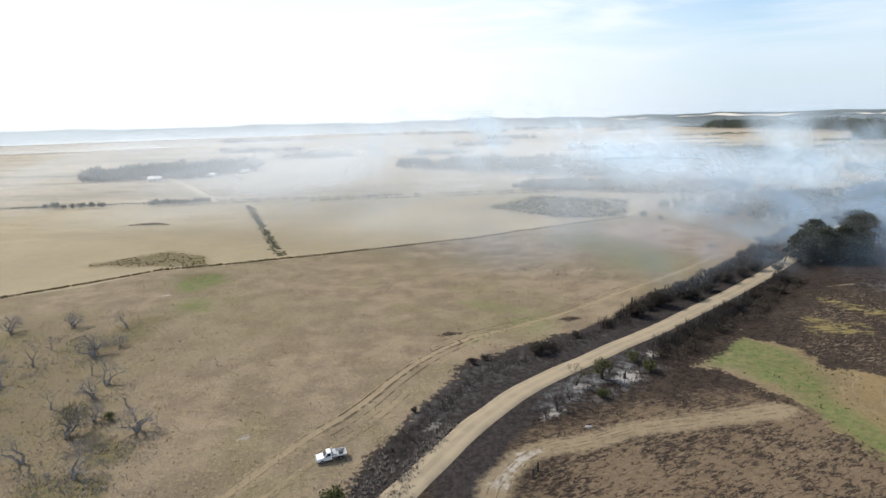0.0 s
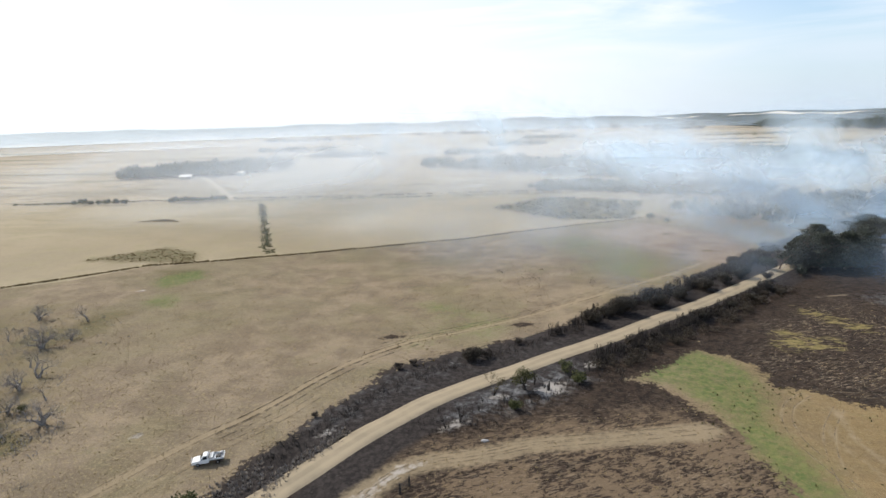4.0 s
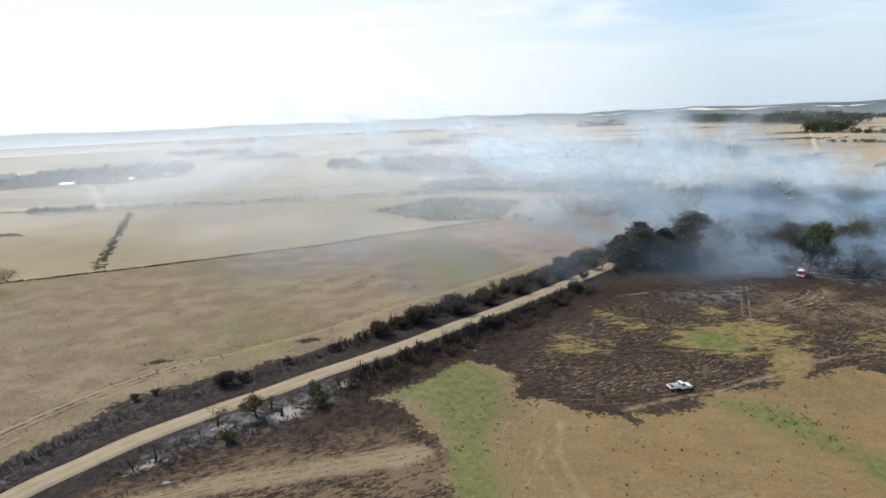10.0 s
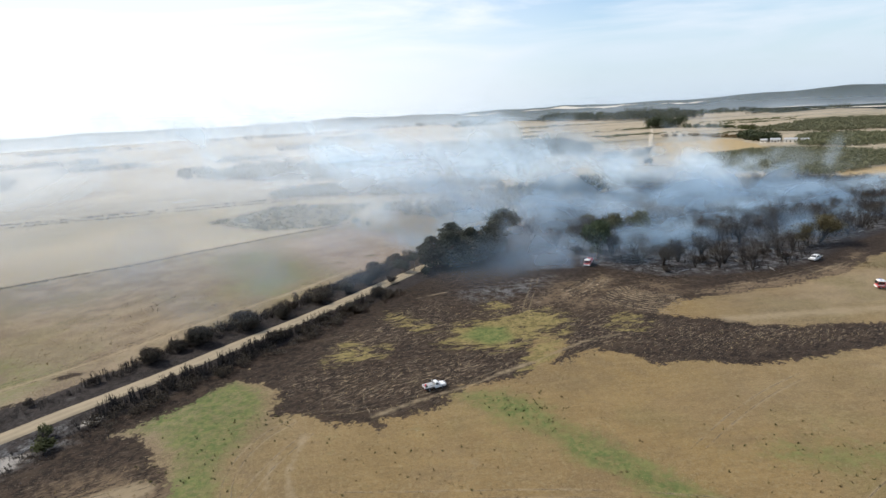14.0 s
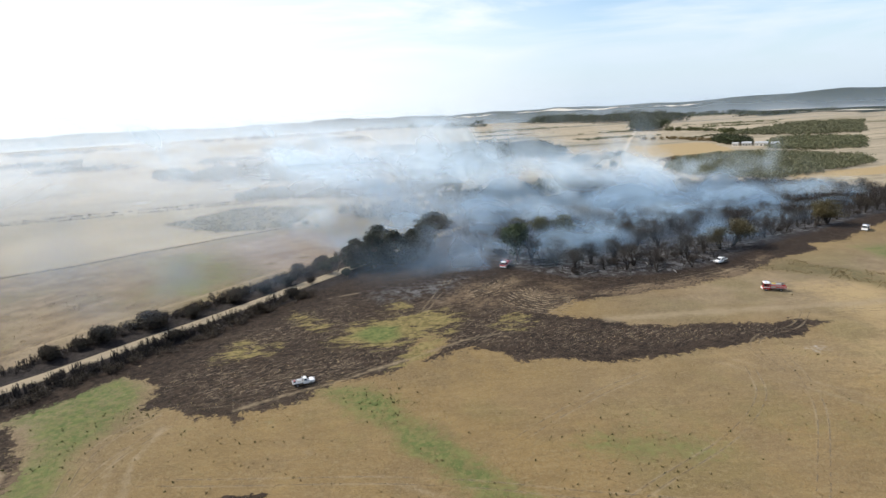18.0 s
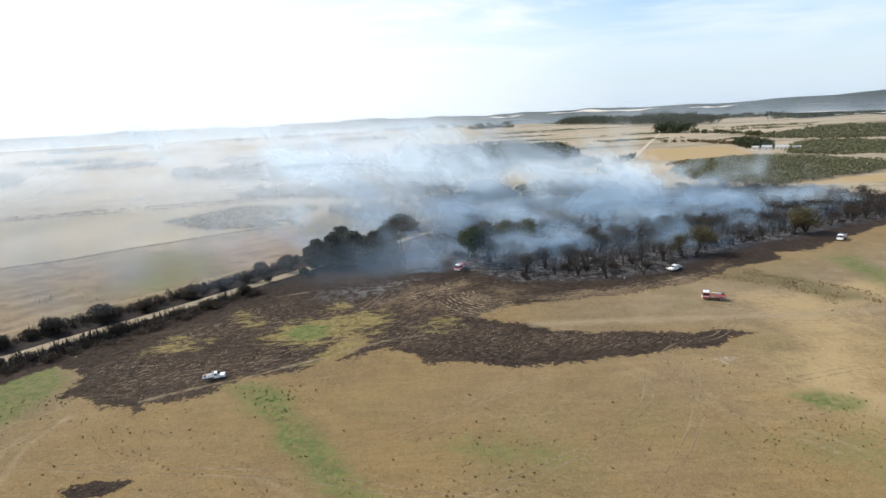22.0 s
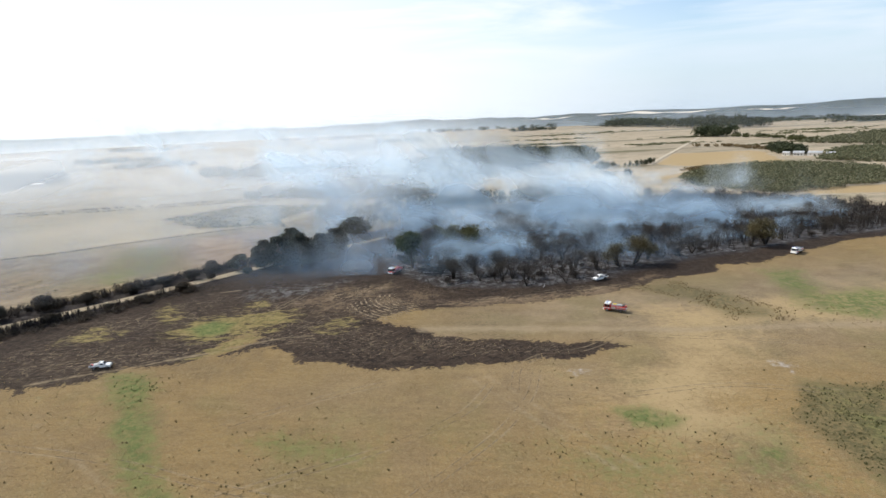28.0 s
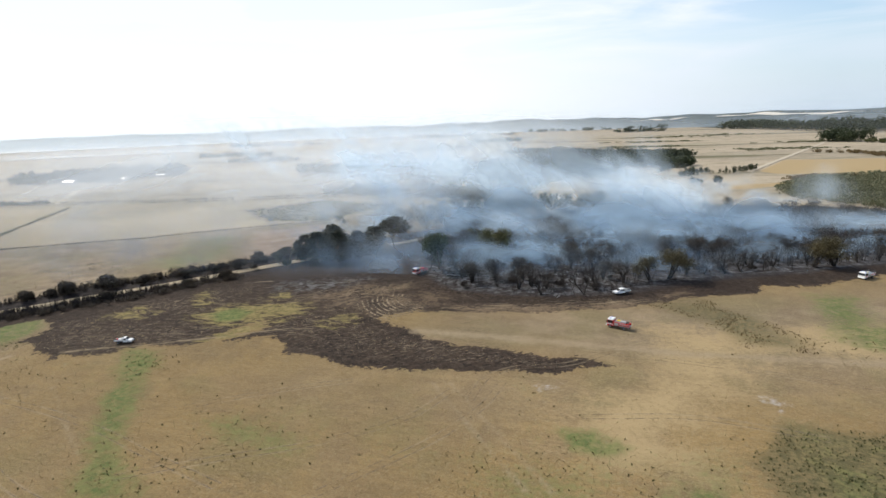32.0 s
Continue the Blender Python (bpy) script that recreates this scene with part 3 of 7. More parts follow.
def fill_ground():
    z = relief(PX, PY)
    rows, cols = GX.shape
    n = np.arange(rows * cols).reshape(rows, cols)
    quads = np.stack([n[:-1, :-1], n[:-1, 1:], n[1:, 1:], n[1:, :-1]], -1).reshape(-1, 4)
    me = bpy.data.meshes.new("ground")
    me.vertices.add(len(PX))
    me.vertices.foreach_set("co", np.stack([PX, PY, z], -1).astype(np.float32).ravel())
    me.loops.add(quads.size)
    me.loops.foreach_set("vertex_index", quads.astype(np.int32).ravel())
    me.polygons.add(len(quads))
    me.polygons.foreach_set("loop_start", (np.arange(len(quads)) * 4).astype(np.int32))
    me.polygons.foreach_set("use_smooth", np.ones(len(quads), bool))
    me.update()
    r, az = np.hypot(PX, PY), np.degrees(np.arctan2(PX, PY))
    maps = {
        "worn": union(area([(-100, 140), (8, 128), (57, 162), (97, 200), (140, 245), (130, 300), (0, 260)], 10), area([(178, 112), (215, 112), (262, 104), (340, 104), (340, 165), (262, 150), (200, 138)], 12) * 0.6, 1 - smooth(20, 110, PX - 0.25 * (PY - 100)), area([(165, 97), (215, 96), (262, 92), (290, 100), (262, 120), (225, 96), (205, 84), (170, 84)], 14) * 0.3),
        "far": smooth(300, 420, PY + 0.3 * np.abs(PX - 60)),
        # burnt ground; the paddock patch near (-1, 128) is painted shade
        "burn_and_shade": union(area(VERGE, 4), area(SCAR, 4), line([(75, 126), (100, 165), (128, 196), (133, 235)], 9, 3), area([(96, 74), (101, 75.8), (107, 74.5), (104, 71), (99, 71.5)], 1.5), area([(-5.8, 126.6), (-2.2, 130.9), (3.6, 129.9), (-1.1, 125.7)], 2) * 0.8, area([(26.4, 138), (31.2, 141.7), (37.1, 139.3), (31.2, 135.5)], 2) * 0.8),
        "singed": union(area([(11.9, 56.9), (11.9, 79.4), (30.4, 89.2), (62, 97), (70, 84), (70, 50)], 6) * 0.9, area([(140, 152), (160, 168), (182, 166), (192, 150), (186, 135), (170, 128), (156, 138)], 6) * 0.55,
                        area([(190, 143), (235, 145), (262, 158), (240, 140), (200, 136)], 4)),
        "ash": union(area(FOREST, 6), area([(178, 174), (191, 159), (215, 153), (240, 157), (264, 170), (240, 172), (205, 166)], 5) * 0.95, area([(16.4, 87.5), (28.5, 92.8), (46, 107.1), (42, 114.6), (30.3, 109), (19.1, 97.5)], 5), area([(-14.2, 70.7), (2.6, 86.8), (20.9, 109.7), (44, 128.9), (30.3, 125.2), (2.2, 110.3), (-10.6, 86.8)], 4) * 0.38,
                     area([(123, 166), (150, 172), (166, 176), (150, 152), (130, 152)], 6) * 0.6),
        "unburnt": union(area([(116, 129), (122, 138), (135, 142), (148, 143), (150, 134), (144, 126), (136, 124), (127, 122)], 5), area([(140, 126), (144, 121), (134, 111), (128, 109), (132, 116)], 2) * 0.9,
                         area([(157, 127), (164, 133), (167, 130), (166, 122), (159, 123)], 4.5) * 0.9, area([(130, 148), (136, 153), (138, 148), (134, 145)], 4.5) * 0.9,
                         area([(89, 125), (92, 134), (95, 136), (100, 130), (103, 131), (103, 127), (94, 125)], 4.5) * 0.9, area([(103, 151), (106, 154), (116, 141), (117, 137), (112, 137)], 5) * 0.8),
        "green": union(area([(55, 109), (60, 118), (70, 123.5), (77, 115), (76, 104), (72, 92), (75, 84), (74, 60), (66, 60), (67, 95), (61, 106)], 4),
                       area([(114, 105), (124, 103), (129, 93), (134, 82), (140, 72), (148, 60), (160, 50), (148, 50), (138, 64), (130, 77), (123, 90)], 4),
                       area([(221, 77), (222, 71), (229, 70), (232, 73), (227, 77)], 2.5), area([(297, 156), (308, 156), (300, 132), (316, 134), (330, 120), (300, 112), (288, 122), (292, 138)], 6),
                       area([(-106, 184), (-95, 196), (-84, 186), (-92, 168)], 4) * 0.95, area([(-90, 156), (-83, 164), (-76, 151), (-83, 147)], 4) * 0.8, area([(1.9, 122.5), (10.9, 143.9), (32.1, 150.1), (30.3, 133.3)], 8) * 0.62, area([(38, 254), (62, 260), (92, 197), (77, 177), (53, 186)], 10) * 0.52, area([(-3, 155), (8, 162), (25, 146), (13, 139)], 6) * 0.55, area([(-89.6, 163.1), (-81.9, 165.3), (-81, 154.4), (-88.9, 154.5)], 5) * 0.6, area([(155, 74), (168, 76), (174, 68), (164, 66)], 6) * 0.75,
                       area([(200, 72), (245, 70), (262, 52), (205, 48)], 12) * 0.42, area([(238, 64), (243, 62), (240, 58)], 3), area([(254, 70), (262, 80), (278, 80), (300, 60), (290, 45), (256, 50)], 6) * 0.42),
        "bare": area([(67, 262), (83, 221), (95, 199), (110, 203), (121, 230), (122, 260), (96, 290)], 9),
        "green_core": area([(121, 131), (126, 136), (133, 134), (132, 127), (127, 125)], 3),
        "scrub": union(area([(95, 257), (97, 261), (101, 259), (98, 256)], 2.5), area([(88, 214), (92, 217), (95, 214)], 2), area([(102, 221), (104, 224), (107, 222)], 2), area([(110, 236), (112, 239), (115, 236)], 2), area([(250, 72), (259, 82), (278, 81), (300, 60), (290, 45), (252, 45)], 5), area([(246, 147), (266, 152), (275, 140), (282, 121), (279, 113), (264, 116), (261, 128), (257, 139)], 6) * 0.72,
                       area([(-158, 210), (-135, 236), (-112, 226), (-102, 208)], 8), area([(-199, 304), (-186, 312), (-172, 304)], 6), area([(17, 346), (56, 303), (92, 306), (113, 372), (52, 396)], 12),
                       area([(-113.5, 195.4), (-98, 200), (-83.5, 193.2), (-98.6, 180.3)], 5) * 0.8, area([(-145, 141.8), (-116.7, 161.8), (-64.4, 114.3), (-40.9, 52.7), (-146.9, 52.2)], 25) * 0.55, area([(-63, 76), (-59, 79), (-53, 77), (-52, 72), (-58, 70)], 3), area([(-66, 66), (-60, 69), (-52, 68), (-50, 62), (-62, 60)], 3), area([(-102.6, 127), (-87.1, 135.1), (-78.6, 126.6), (-87.9, 112.4), (-99.7, 114.5)], 6) * 0.9, area([(-95.7, 143.7), (-82.2, 145.7), (-82.8, 130.8), (-94.9, 127)], 6) * 0.85),
        "dirt": union(line([(98, 101), (106, 104), (117, 107), (126, 111), (136, 115), (147, 120), (156, 121)], 0.9) * 0.85, line([(115, 163), (125, 166)], 0.7) * 0.9,
                      line(TRACK_LEFT, 2.2, 2.0), line([(p[0] + 4.5, p[1] - 3) for p in TRACK_LEFT[:7]], 1.2, 1.5) * 0.8, line(PADDOCK_TRACK, 4.5, 2), line([(86, 78), (84, 88), (86, 98)], 1.2) * 0.85,
                      line([(83, 76), (81, 88), (83, 97)], 1.0) * 0.8, line([(160, 146), (170, 154), (176, 170)], 2.0, 2) * 0.55,
                      line([(112, 84), (140, 60)], 1.0) * 0.75, line([(195, 93), (215, 60)], 1.0) * 0.75, line([(199, 93), (219, 60)], 1.0) * 0.75,
                      line([(186, 122), (250, 112), (330, 106)], 4.5, 2.5) * 0.8, line([(190, 140), (225, 142), (250, 152)], 1.0) * 0.62, line([(200, 143), (240, 147)], 0.8) * 0.7, line([(-52.6, 85.7), (-16.1, 79.2)], 1.0) * 0.7),
        "brush": union(area([(78, 120), (90, 102), (112, 102), (132, 113), (150, 114), (160, 104), (232, 103), (190, 118), (170, 128), (150, 150), (120, 160), (95, 145)], 6), area([(11.9, 56.9), (13.7, 81.4), (40, 93.4), (62, 99), (70, 84), (70, 50)], 6) * 0.8),
        "meadow": area([(-506.6, 110.2), (-166.3, 156.8), (-135.5, 178.7), (-120, 202), (-91, 211), (-44, 231), (-1, 250), (51, 277), (98, 306), (125, 345), (110, 425), (35, 420), (-74, 404), (-192, 392), (-560, 350)], 2.5),
        "track": nearest([eased(t) for t in TRACKS]),
        "pale": union(area([(225, 142), (330, 152), (400, 150), (400, 95), (275, 95), (258, 72), (255, 50), (215, 50), (205, 92), (230, 108)], 22) * 0.55, area([(426, 545), (513, 694), (613, 673), (541, 506), (511, 482)], 8), area([(358, 440), (428, 470), (440, 455), (370, 425)], 6), area([(426, 320), (440, 345), (520, 345), (620, 380), (600, 300)], 10)),
        "chalk": union(area([(258, 91), (261, 92), (264, 89), (261, 87)], 2.5) * 0.72, area([(217, 94), (222, 95), (222, 92), (218, 91)], 2.5) * 0.6, area([(33.6, 102), (36, 105.5), (39.4, 105.2), (38.6, 101.4), (35.5, 99.6)], 2.0),
                       area([(23.5, 97.6), (26, 99.6), (28.6, 98.6), (26.2, 97)], 1.5) * 0.95, area([(43.6, 112), (45.5, 115.6), (48, 116), (46.6, 112.6)], 1.6) * 0.85, area([(15.5, 84.5), (19, 89.6), (22.5, 89.4), (20, 85.2)], 2.0) * 0.72,
                       area([(6.2, 66), (8.6, 71.5), (12, 75.4), (17.5, 77.6), (16.4, 74.8), (12.4, 71.6), (9.2, 66)], 1.6) * 0.62, area([(-4.6, 81.4), (-3.4, 84.6), (-1, 85.2), (-2.2, 81.6)], 1.4) * 0.7, area([(-36.2, 78.6), (-35.4, 80), (-34, 79.4), (-35, 78)], 0.8) * 0.6, area([(-99.6, 166.6), (-98, 168.6), (-96.4, 167)], 1.0)),
        "sooty": union(area(FOREST, 6), area([(178, 174), (191, 158), (215, 152), (245, 156), (275, 171), (310, 183), (345, 197), (300, 200), (240, 180), (205, 170)], 4), area(LEFT_EDGE + [(128, 232), (110, 184), (97, 171), (77, 152), (59, 136), (44, 123), (29, 110.5), (17, 99.5), (7, 87.5), (0, 77), (-5, 67), (-12, 50)], 2.5), line([(2, 66), (6, 78), (13, 88), (24, 98.5), (38, 110), (52, 121), (66, 134), (84, 151), (103, 169), (122, 188)], 8, 2.5)),
        "wood": smooth(0, 260, r + 120 * np.sin(az * 0.9) + 60 * np.sin(az * 3.7) - 2950 + 480 * smooth(8, 22, az) + 520 * smooth(30, 46, az)),
    }
    for name, values in maps.items():
        me.attributes.new(name, "FLOAT", "POINT").data.foreach_set("value", values.astype(np.float32))
    me.materials.append(GROUND)
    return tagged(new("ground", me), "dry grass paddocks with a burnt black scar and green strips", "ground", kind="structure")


fill_ground()


# ---- helpers for things ----
def mesh_of(name, verts, faces, material, smooth_faces=False):
    me = bpy.data.meshes.new(name)
    me.from_pydata(verts, [], faces)
    if smooth_faces:
        me.polygons.foreach_set("use_smooth", np.ones(len(me.polygons), bool))
    me.materials.append(material)
    return me


def part(name, source, material, parent=None, label=""):
    """Links a bmesh, or verts and faces, as one mesh object under its thing."""
    if isinstance(source, bmesh.types.BMesh):
        me = bpy.data.meshes.new(name)
        source.to_mesh(me)
        source.free()
        me.materials.append(material)
    else:
        me = mesh_of(name, source[0], source[1], material)
    ob = new(name, me)
    ob.parent = parent
    return tagged(ob, label)


def thing(name, label, category, group="", kind=""):
    return tagged(new(name), label, category, group, kind)


def ribbon(name, centre, width, material, lift, label, category="road"):
    """A slightly crowned strip along a smoothed centre line, lying on the ground."""
    c = np.array(centre, float)
    t = np.arange(len(c))
    fine = np.linspace(0, len(c) - 1, len(c) * 14)
    pts = []
    for u in fine:
        i = int(min(max(math.floor(u), 0), len(c) - 2))
        a, b, p0, p3 = c[i], c[i + 1], c[max(i - 1, 0)], c[min(i + 2, len(c) - 1)]
        f = u - i
        pts.append(0.5 * (2 * a + (b - p0) * f + (2 * p0 - 5 * a + 4 * b - p3) * f * f + (3 * a - p0 - 3 * b + p3) * f ** 3))
    pts = np.array(pts)
    side = np.gradient(pts, axis=0)
    side = np.stack([-side[:, 1], side[:, 0]], -1) / np.linalg.norm(side, axis=1)[:, None]
    across = np.linspace(-0.5, 0.5, 13)
    rng = np.random.default_rng(3)
    verts, rut = [], []
    for n, (p, s) in enumerate(zip(pts, side)):
        edge = 1 + 0.02 * math.sin(n * 0.23) + rng.uniform(-0.012, 0.012)
        for w in across:
            q = p + s * w * width * edge
            verts.append((q[0], q[1], height(q[0], q[1]) + lift + 0.10 * (1 - (2 * w) ** 2) - (0.12 if abs(w) == 0.5 else 0)))
            rut.append(max(0, 1 - abs(abs(w) - 0.2) / 0.12))
    m = len(across)
    faces = [(r * m + k, r * m + k + 1, (r + 1) * m + k + 1, (r + 1) * m + k) for r in range(len(pts) - 1) for k in range(m - 1)]
    me = mesh_of(name, verts, faces, material, True)
    me.attributes.new("rut", "FLOAT", "POINT").data.foreach_set("value", np.array(rut, np.float32))
    return tagged(new(name, me), label, category, kind="structure")


ROAD_LINE = [(-25, 32), (-14, 52), (-8.2, 61.5), (-5.0, 67), (-2.6, 71.2), (0.8, 77.1), (4.3, 83), (8.1, 88.2), (12.8, 94.6), (18.4, 100.6), (24.4, 106.3), (30.7, 111.6), (37.9, 117.9), (46, 124.4), (53.8, 131), (60.5, 137), (78.5, 153.5), (98.5, 172.5), (113, 187), (139, 214), (165, 243), (183, 262), (215, 300)]
ribbon("road", ROAD_LINE, 5.0, ROAD, 0.10, "pale unsealed gravel road between burnt verges")
ribbon("farm_lane", [(-186, 398), (-194, 408), (-245, 480), (-300, 556), (-330, 590)], 6.0, CHALK_LANE, 0.15, "pale gravel lane up to a farmstead")
ribbon("far_lane", [(425, 556), (435, 574), (560, 780), (710, 1027), (760, 1110)], 5.5, CHALK_LANE, 0.4, "distant pale gravel lane over dry paddocks")


# ---- plants ----
def limb(verts, faces, a, b, ra, rb, sides=5):
    """A tapered piece of branch from a to b."""
    a, b = Vector(a), Vector(b)
    way = (b - a).normalized()
    u = way.orthogonal().normalized()
    v = way.cross(u)
    base = len(verts)
    for p, r in ((a, ra), (b, rb)):
        for k in range(sides):
            t = 2 * math.pi * k / sides
            verts.append(tuple(p + (u * math.cos(t) + v * math.sin(t)) * r))
    faces += [(base + k, base + (k + 1) % sides, base + sides + (k + 1) % sides, base + sides + k) for k in range(sides)]
    faces.append(tuple(base + sides + k for k in range(sides)))


def grow(rng, verts, faces, tips, p, way, length, r, depth, spread, bend=0.35, thin=0.62):
    """A branch that bends, tapers and forks."""
    p, way = Vector(p), Vector(way).normalized()
    steps = 2 if depth else 1
    for s in range(steps):
        way = (way + Vector((rng.uniform(-bend, bend), rng.uniform(-bend, bend), rng.uniform(-bend, bend) * 0.5 + 0.05))).normalized()
        q = p + way * length / steps
        limb(verts, faces, p, q, r, r * 0.78, 5 if r > 0.06 else 3)
        p, r = q, r * 0.78
    tips.append(tuple(p))
    if depth == 0:
        return
    for k in range(rng.choice((2, 3, 3))):
        t = rng.uniform(0, 6.283)
        side = way.orthogonal().normalized()
        side.rotate(Matrix.Rotation(t, 3, way))
        grow(rng, verts, faces, tips, p, way + side * rng.uniform(0.5, 1.0) * spread, length * rng.uniform(0.6, 0.85), r * thin * 1.25, depth - 1, spread, bend, thin)


def leaves(rng, blobs, count, size, flat=0.6):
    """Small tilted leaf clumps spread through and round a set of ellipsoids (x, y, z, rx, ry, rz)."""
    b = np.array(blobs, float)
    weight = b[:, 3] * b[:, 4] * b[:, 5]
    pick = rng.choice(len(b), count, p=weight / weight.sum())
    d = rng.normal(size=(count, 3))
    d /= np.linalg.norm(d, axis=1)[:, None]
    lump = 1 + 0.22 * np.sin(d[:, 0] * 5 + pick) * np.sin(d[:, 1] * 6 + 2 * pick) + 0.12 * np.sin(d[:, 2] * 11)
    depth = (rng.uniform(0.25, 1.0, count) ** 0.45) * lump
    c = b[pick, :3] + d * b[pick, 3:] * depth[:, None]
    u = rng.normal(size=(count, 3))
    u /= np.linalg.norm(u, axis=1)[:, None]
    w = np.cross(u, d * (1, 1, 1 + flat) + rng.normal(size=(count, 3)) * 0.6)
    w /= np.linalg.norm(w, axis=1)[:, None] + 1e-9
    s = size * rng.uniform(0.5, 1.3, count)[:, None]
    v = np.stack([c - u * s, c + w * s * 0.55, c + u * s, c - w * s * 0.55], 1).reshape(-1, 3)
    return v.tolist(), np.arange(count * 4).reshape(-1, 4).tolist()


def tree(name, label, seed, tall, wood, leaf=None, count=0, leaf_size=0.3, spread=0.7, depth=3, trunk=0.2, crown=1.0, stems=1, category="tree", group="", squash=0.62, bare=0.25, puff=0.16):
    """A tree: tapered trunk with forked limbs, and leaf clumps round the ends of the limbs."""
    rng, nrng = random.Random(seed), np.random.default_rng(seed)
    top = thing(name, label, category, group)
    verts, faces, tips = [], [], []
    for s in range(stems):
        lean = Vector((rng.uniform(-0.35, 0.35), rng.uniform(-0.35, 0.35), 1)) if stems > 1 else Vector((rng.uniform(-0.1, 0.1), rng.uniform(-0.1, 0.1), 1))
        foot = (0, 0, -0.2)
        grow(rng, verts, faces, tips, foot, lean, tall * bare, trunk, depth, spread)
    highest = max(t[2] for t in tips)
    k = tall / highest
    verts = [(x * k, y * k, z * k if z > 0 else z) for x, y, z in verts]
    tips = [(x * k, y * k, z * k) for x, y, z in tips]
    part("trunk", (verts, faces), wood, top)
    if leaf:
        outer = [t for t in tips if t[2] > tall * (bare + 0.12)]
        blobs = [(x, y, z - 0.1 * tall * puff, tall * puff * crown * rng.uniform(0.7, 1.3), tall * puff * crown * rng.uniform(0.7, 1.3), tall * puff * squash * rng.uniform(0.7, 1.3)) for x, y, z in outer]
        part("crown", leaves(nrng, blobs, count, leaf_size), leaf, top)
    return top


def shrub(name, label, seed, wide, tall, leaf, wood, count=700, leaf_size=0.22, group="", category="bush"):
    """A bush: short stems and a lumpy crown down to the ground."""
    rng, nrng = random.Random(seed), np.random.default_rng(seed)
    top = thing(name, label, category, group)
    verts, faces, tips = [], [], []
    for s in range(5):
        grow(rng, verts, faces, tips, (0, 0, -0.15), (rng.uniform(-.9, .9), rng.uniform(-.9, .9), 1), tall * 0.35, 0.06, 1, 0.7)
    part("stem", (verts, faces), wood, top)
    blobs = [(rng.uniform(-.3, .3) * wide, rng.uniform(-.3, .3) * wide, tall * rng.uniform(0.35, 0.68), wide * rng.uniform(0.2, 0.34), wide * rng.uniform(0.2, 0.34), tall * rng.uniform(0.2, 0.32)) for _ in range(9)]
    part("crown", leaves(nrng, blobs, count, leaf_size), leaf, top)
    return top


def set_down(ob, x, y, turn=0.0, size=1.0):
    ob.matrix_basis = Matrix.LocRotScale((x, y, height(x, y)), Euler((0, 0, turn)), (size, size, size))
    return ob


def again(ob, x, y, turn=0.0, size=1.0, tall=1.0):
    c = copy_thing(ob, pose(x, y, height(x, y), 0, 0, math.degrees(turn)))
    c.scale = (size, size, size * tall)
    return c


def inside(poly, x, y):
    hit = False
    for (ax, ay), (bx, by) in zip(poly, poly[1:] + poly[:1]):
        if (ay > y) != (by > y) and x < (bx - ax) * (y - ay) / (by - ay) + ax:
            hit = not hit
    return hit


def scatter(rng, poly, count, gap, power=1.0):
    """Places within an outline, at least gap apart; more of them towards small y for power over 1."""
    xs, ys = [p[0] for p in poly], [p[1] for p in poly]
    got, tries = [], 0
    while len(got) < count and tries < count * 60:
        tries += 1
        x, y = rng.uniform(min(xs), max(xs)), min(ys) + (max(ys) - min(ys)) * rng.random() ** power
        if inside(poly, x, y) and all((x - a) ** 2 + (y - b) ** 2 > gap * gap for a, b in got):
            got.append((x, y))
    return got


def near_road(x, y, far):
    for (ax, ay), (bx, by) in zip(ROAD_LINE, ROAD_LINE[1:]):
        u = min(1, max(0, ((x - ax) * (bx - ax) + (y - ay) * (by - ay)) / ((bx - ax) ** 2 + (by - ay) ** 2)))
        if math.hypot(x - ax - u * (bx - ax), y - ay - u * (by - ay)) < far:
            return True
    return False


rnd = random.Random(11)

# the pines beside the road
PINES = "dark pines beside the gravel road"


def pine(label, seed, tall, wide, low, pads, count):
    """A broad old pine: stout forked trunk, limbs and a crown of flat-bottomed needle pads stacked into a dome."""
    rng, nrng = random.Random(seed), np.random.default_rng(seed)
    top = thing("pine_tree", label, "pine", PINES)
    verts, faces, tips = [], [], []
    grow(rng, verts, faces, tips, (0, 0, -0.2), (0.05, 0.02, 1), tall * 0.30, 0.42, 3, 0.9)
    k = tall * 0.86 / max(t[2] for t in tips)
    verts = [(x * k, y * k, z * k if z > 0 else z) for x, y, z in verts]
    blobs = []
    for n in range(pads):
        h = (n + rng.random()) / pads
        reach = wide / 2 * math.sqrt(max(0.08, 1 - h ** 2.4)) * (0.72 + 0.28 * min(1, h * 4))
        t = n * 2.4 + rng.uniform(-0.5, 0.5)
        r = reach * (rng.uniform(0.45, 0.86) if h < 0.85 else rng.uniform(0.0, 0.5))
        z = tall * (low + (0.95 - low) * h) - 0.3
        size = wide * rng.uniform(0.13, 0.20)
        blobs.append((r * math.cos(t), r * math.sin(t), z, size, size * rng.uniform(0.8, 1.2), tall * rng.uniform(0.045, 0.075)))
        limb(verts, faces, (0.1, 0.05, max(0.5, z - 0.16 * tall)), (r * math.cos(t) * 0.9, r * math.sin(t) * 0.9, z - 0.3), 0.11, 0.03, 4)
    part("trunk", (verts, faces), BARK, top)
    part("crown", leaves(nrng, blobs, count, 0.30, 1.4), PINE_LEAF, top)
    return top


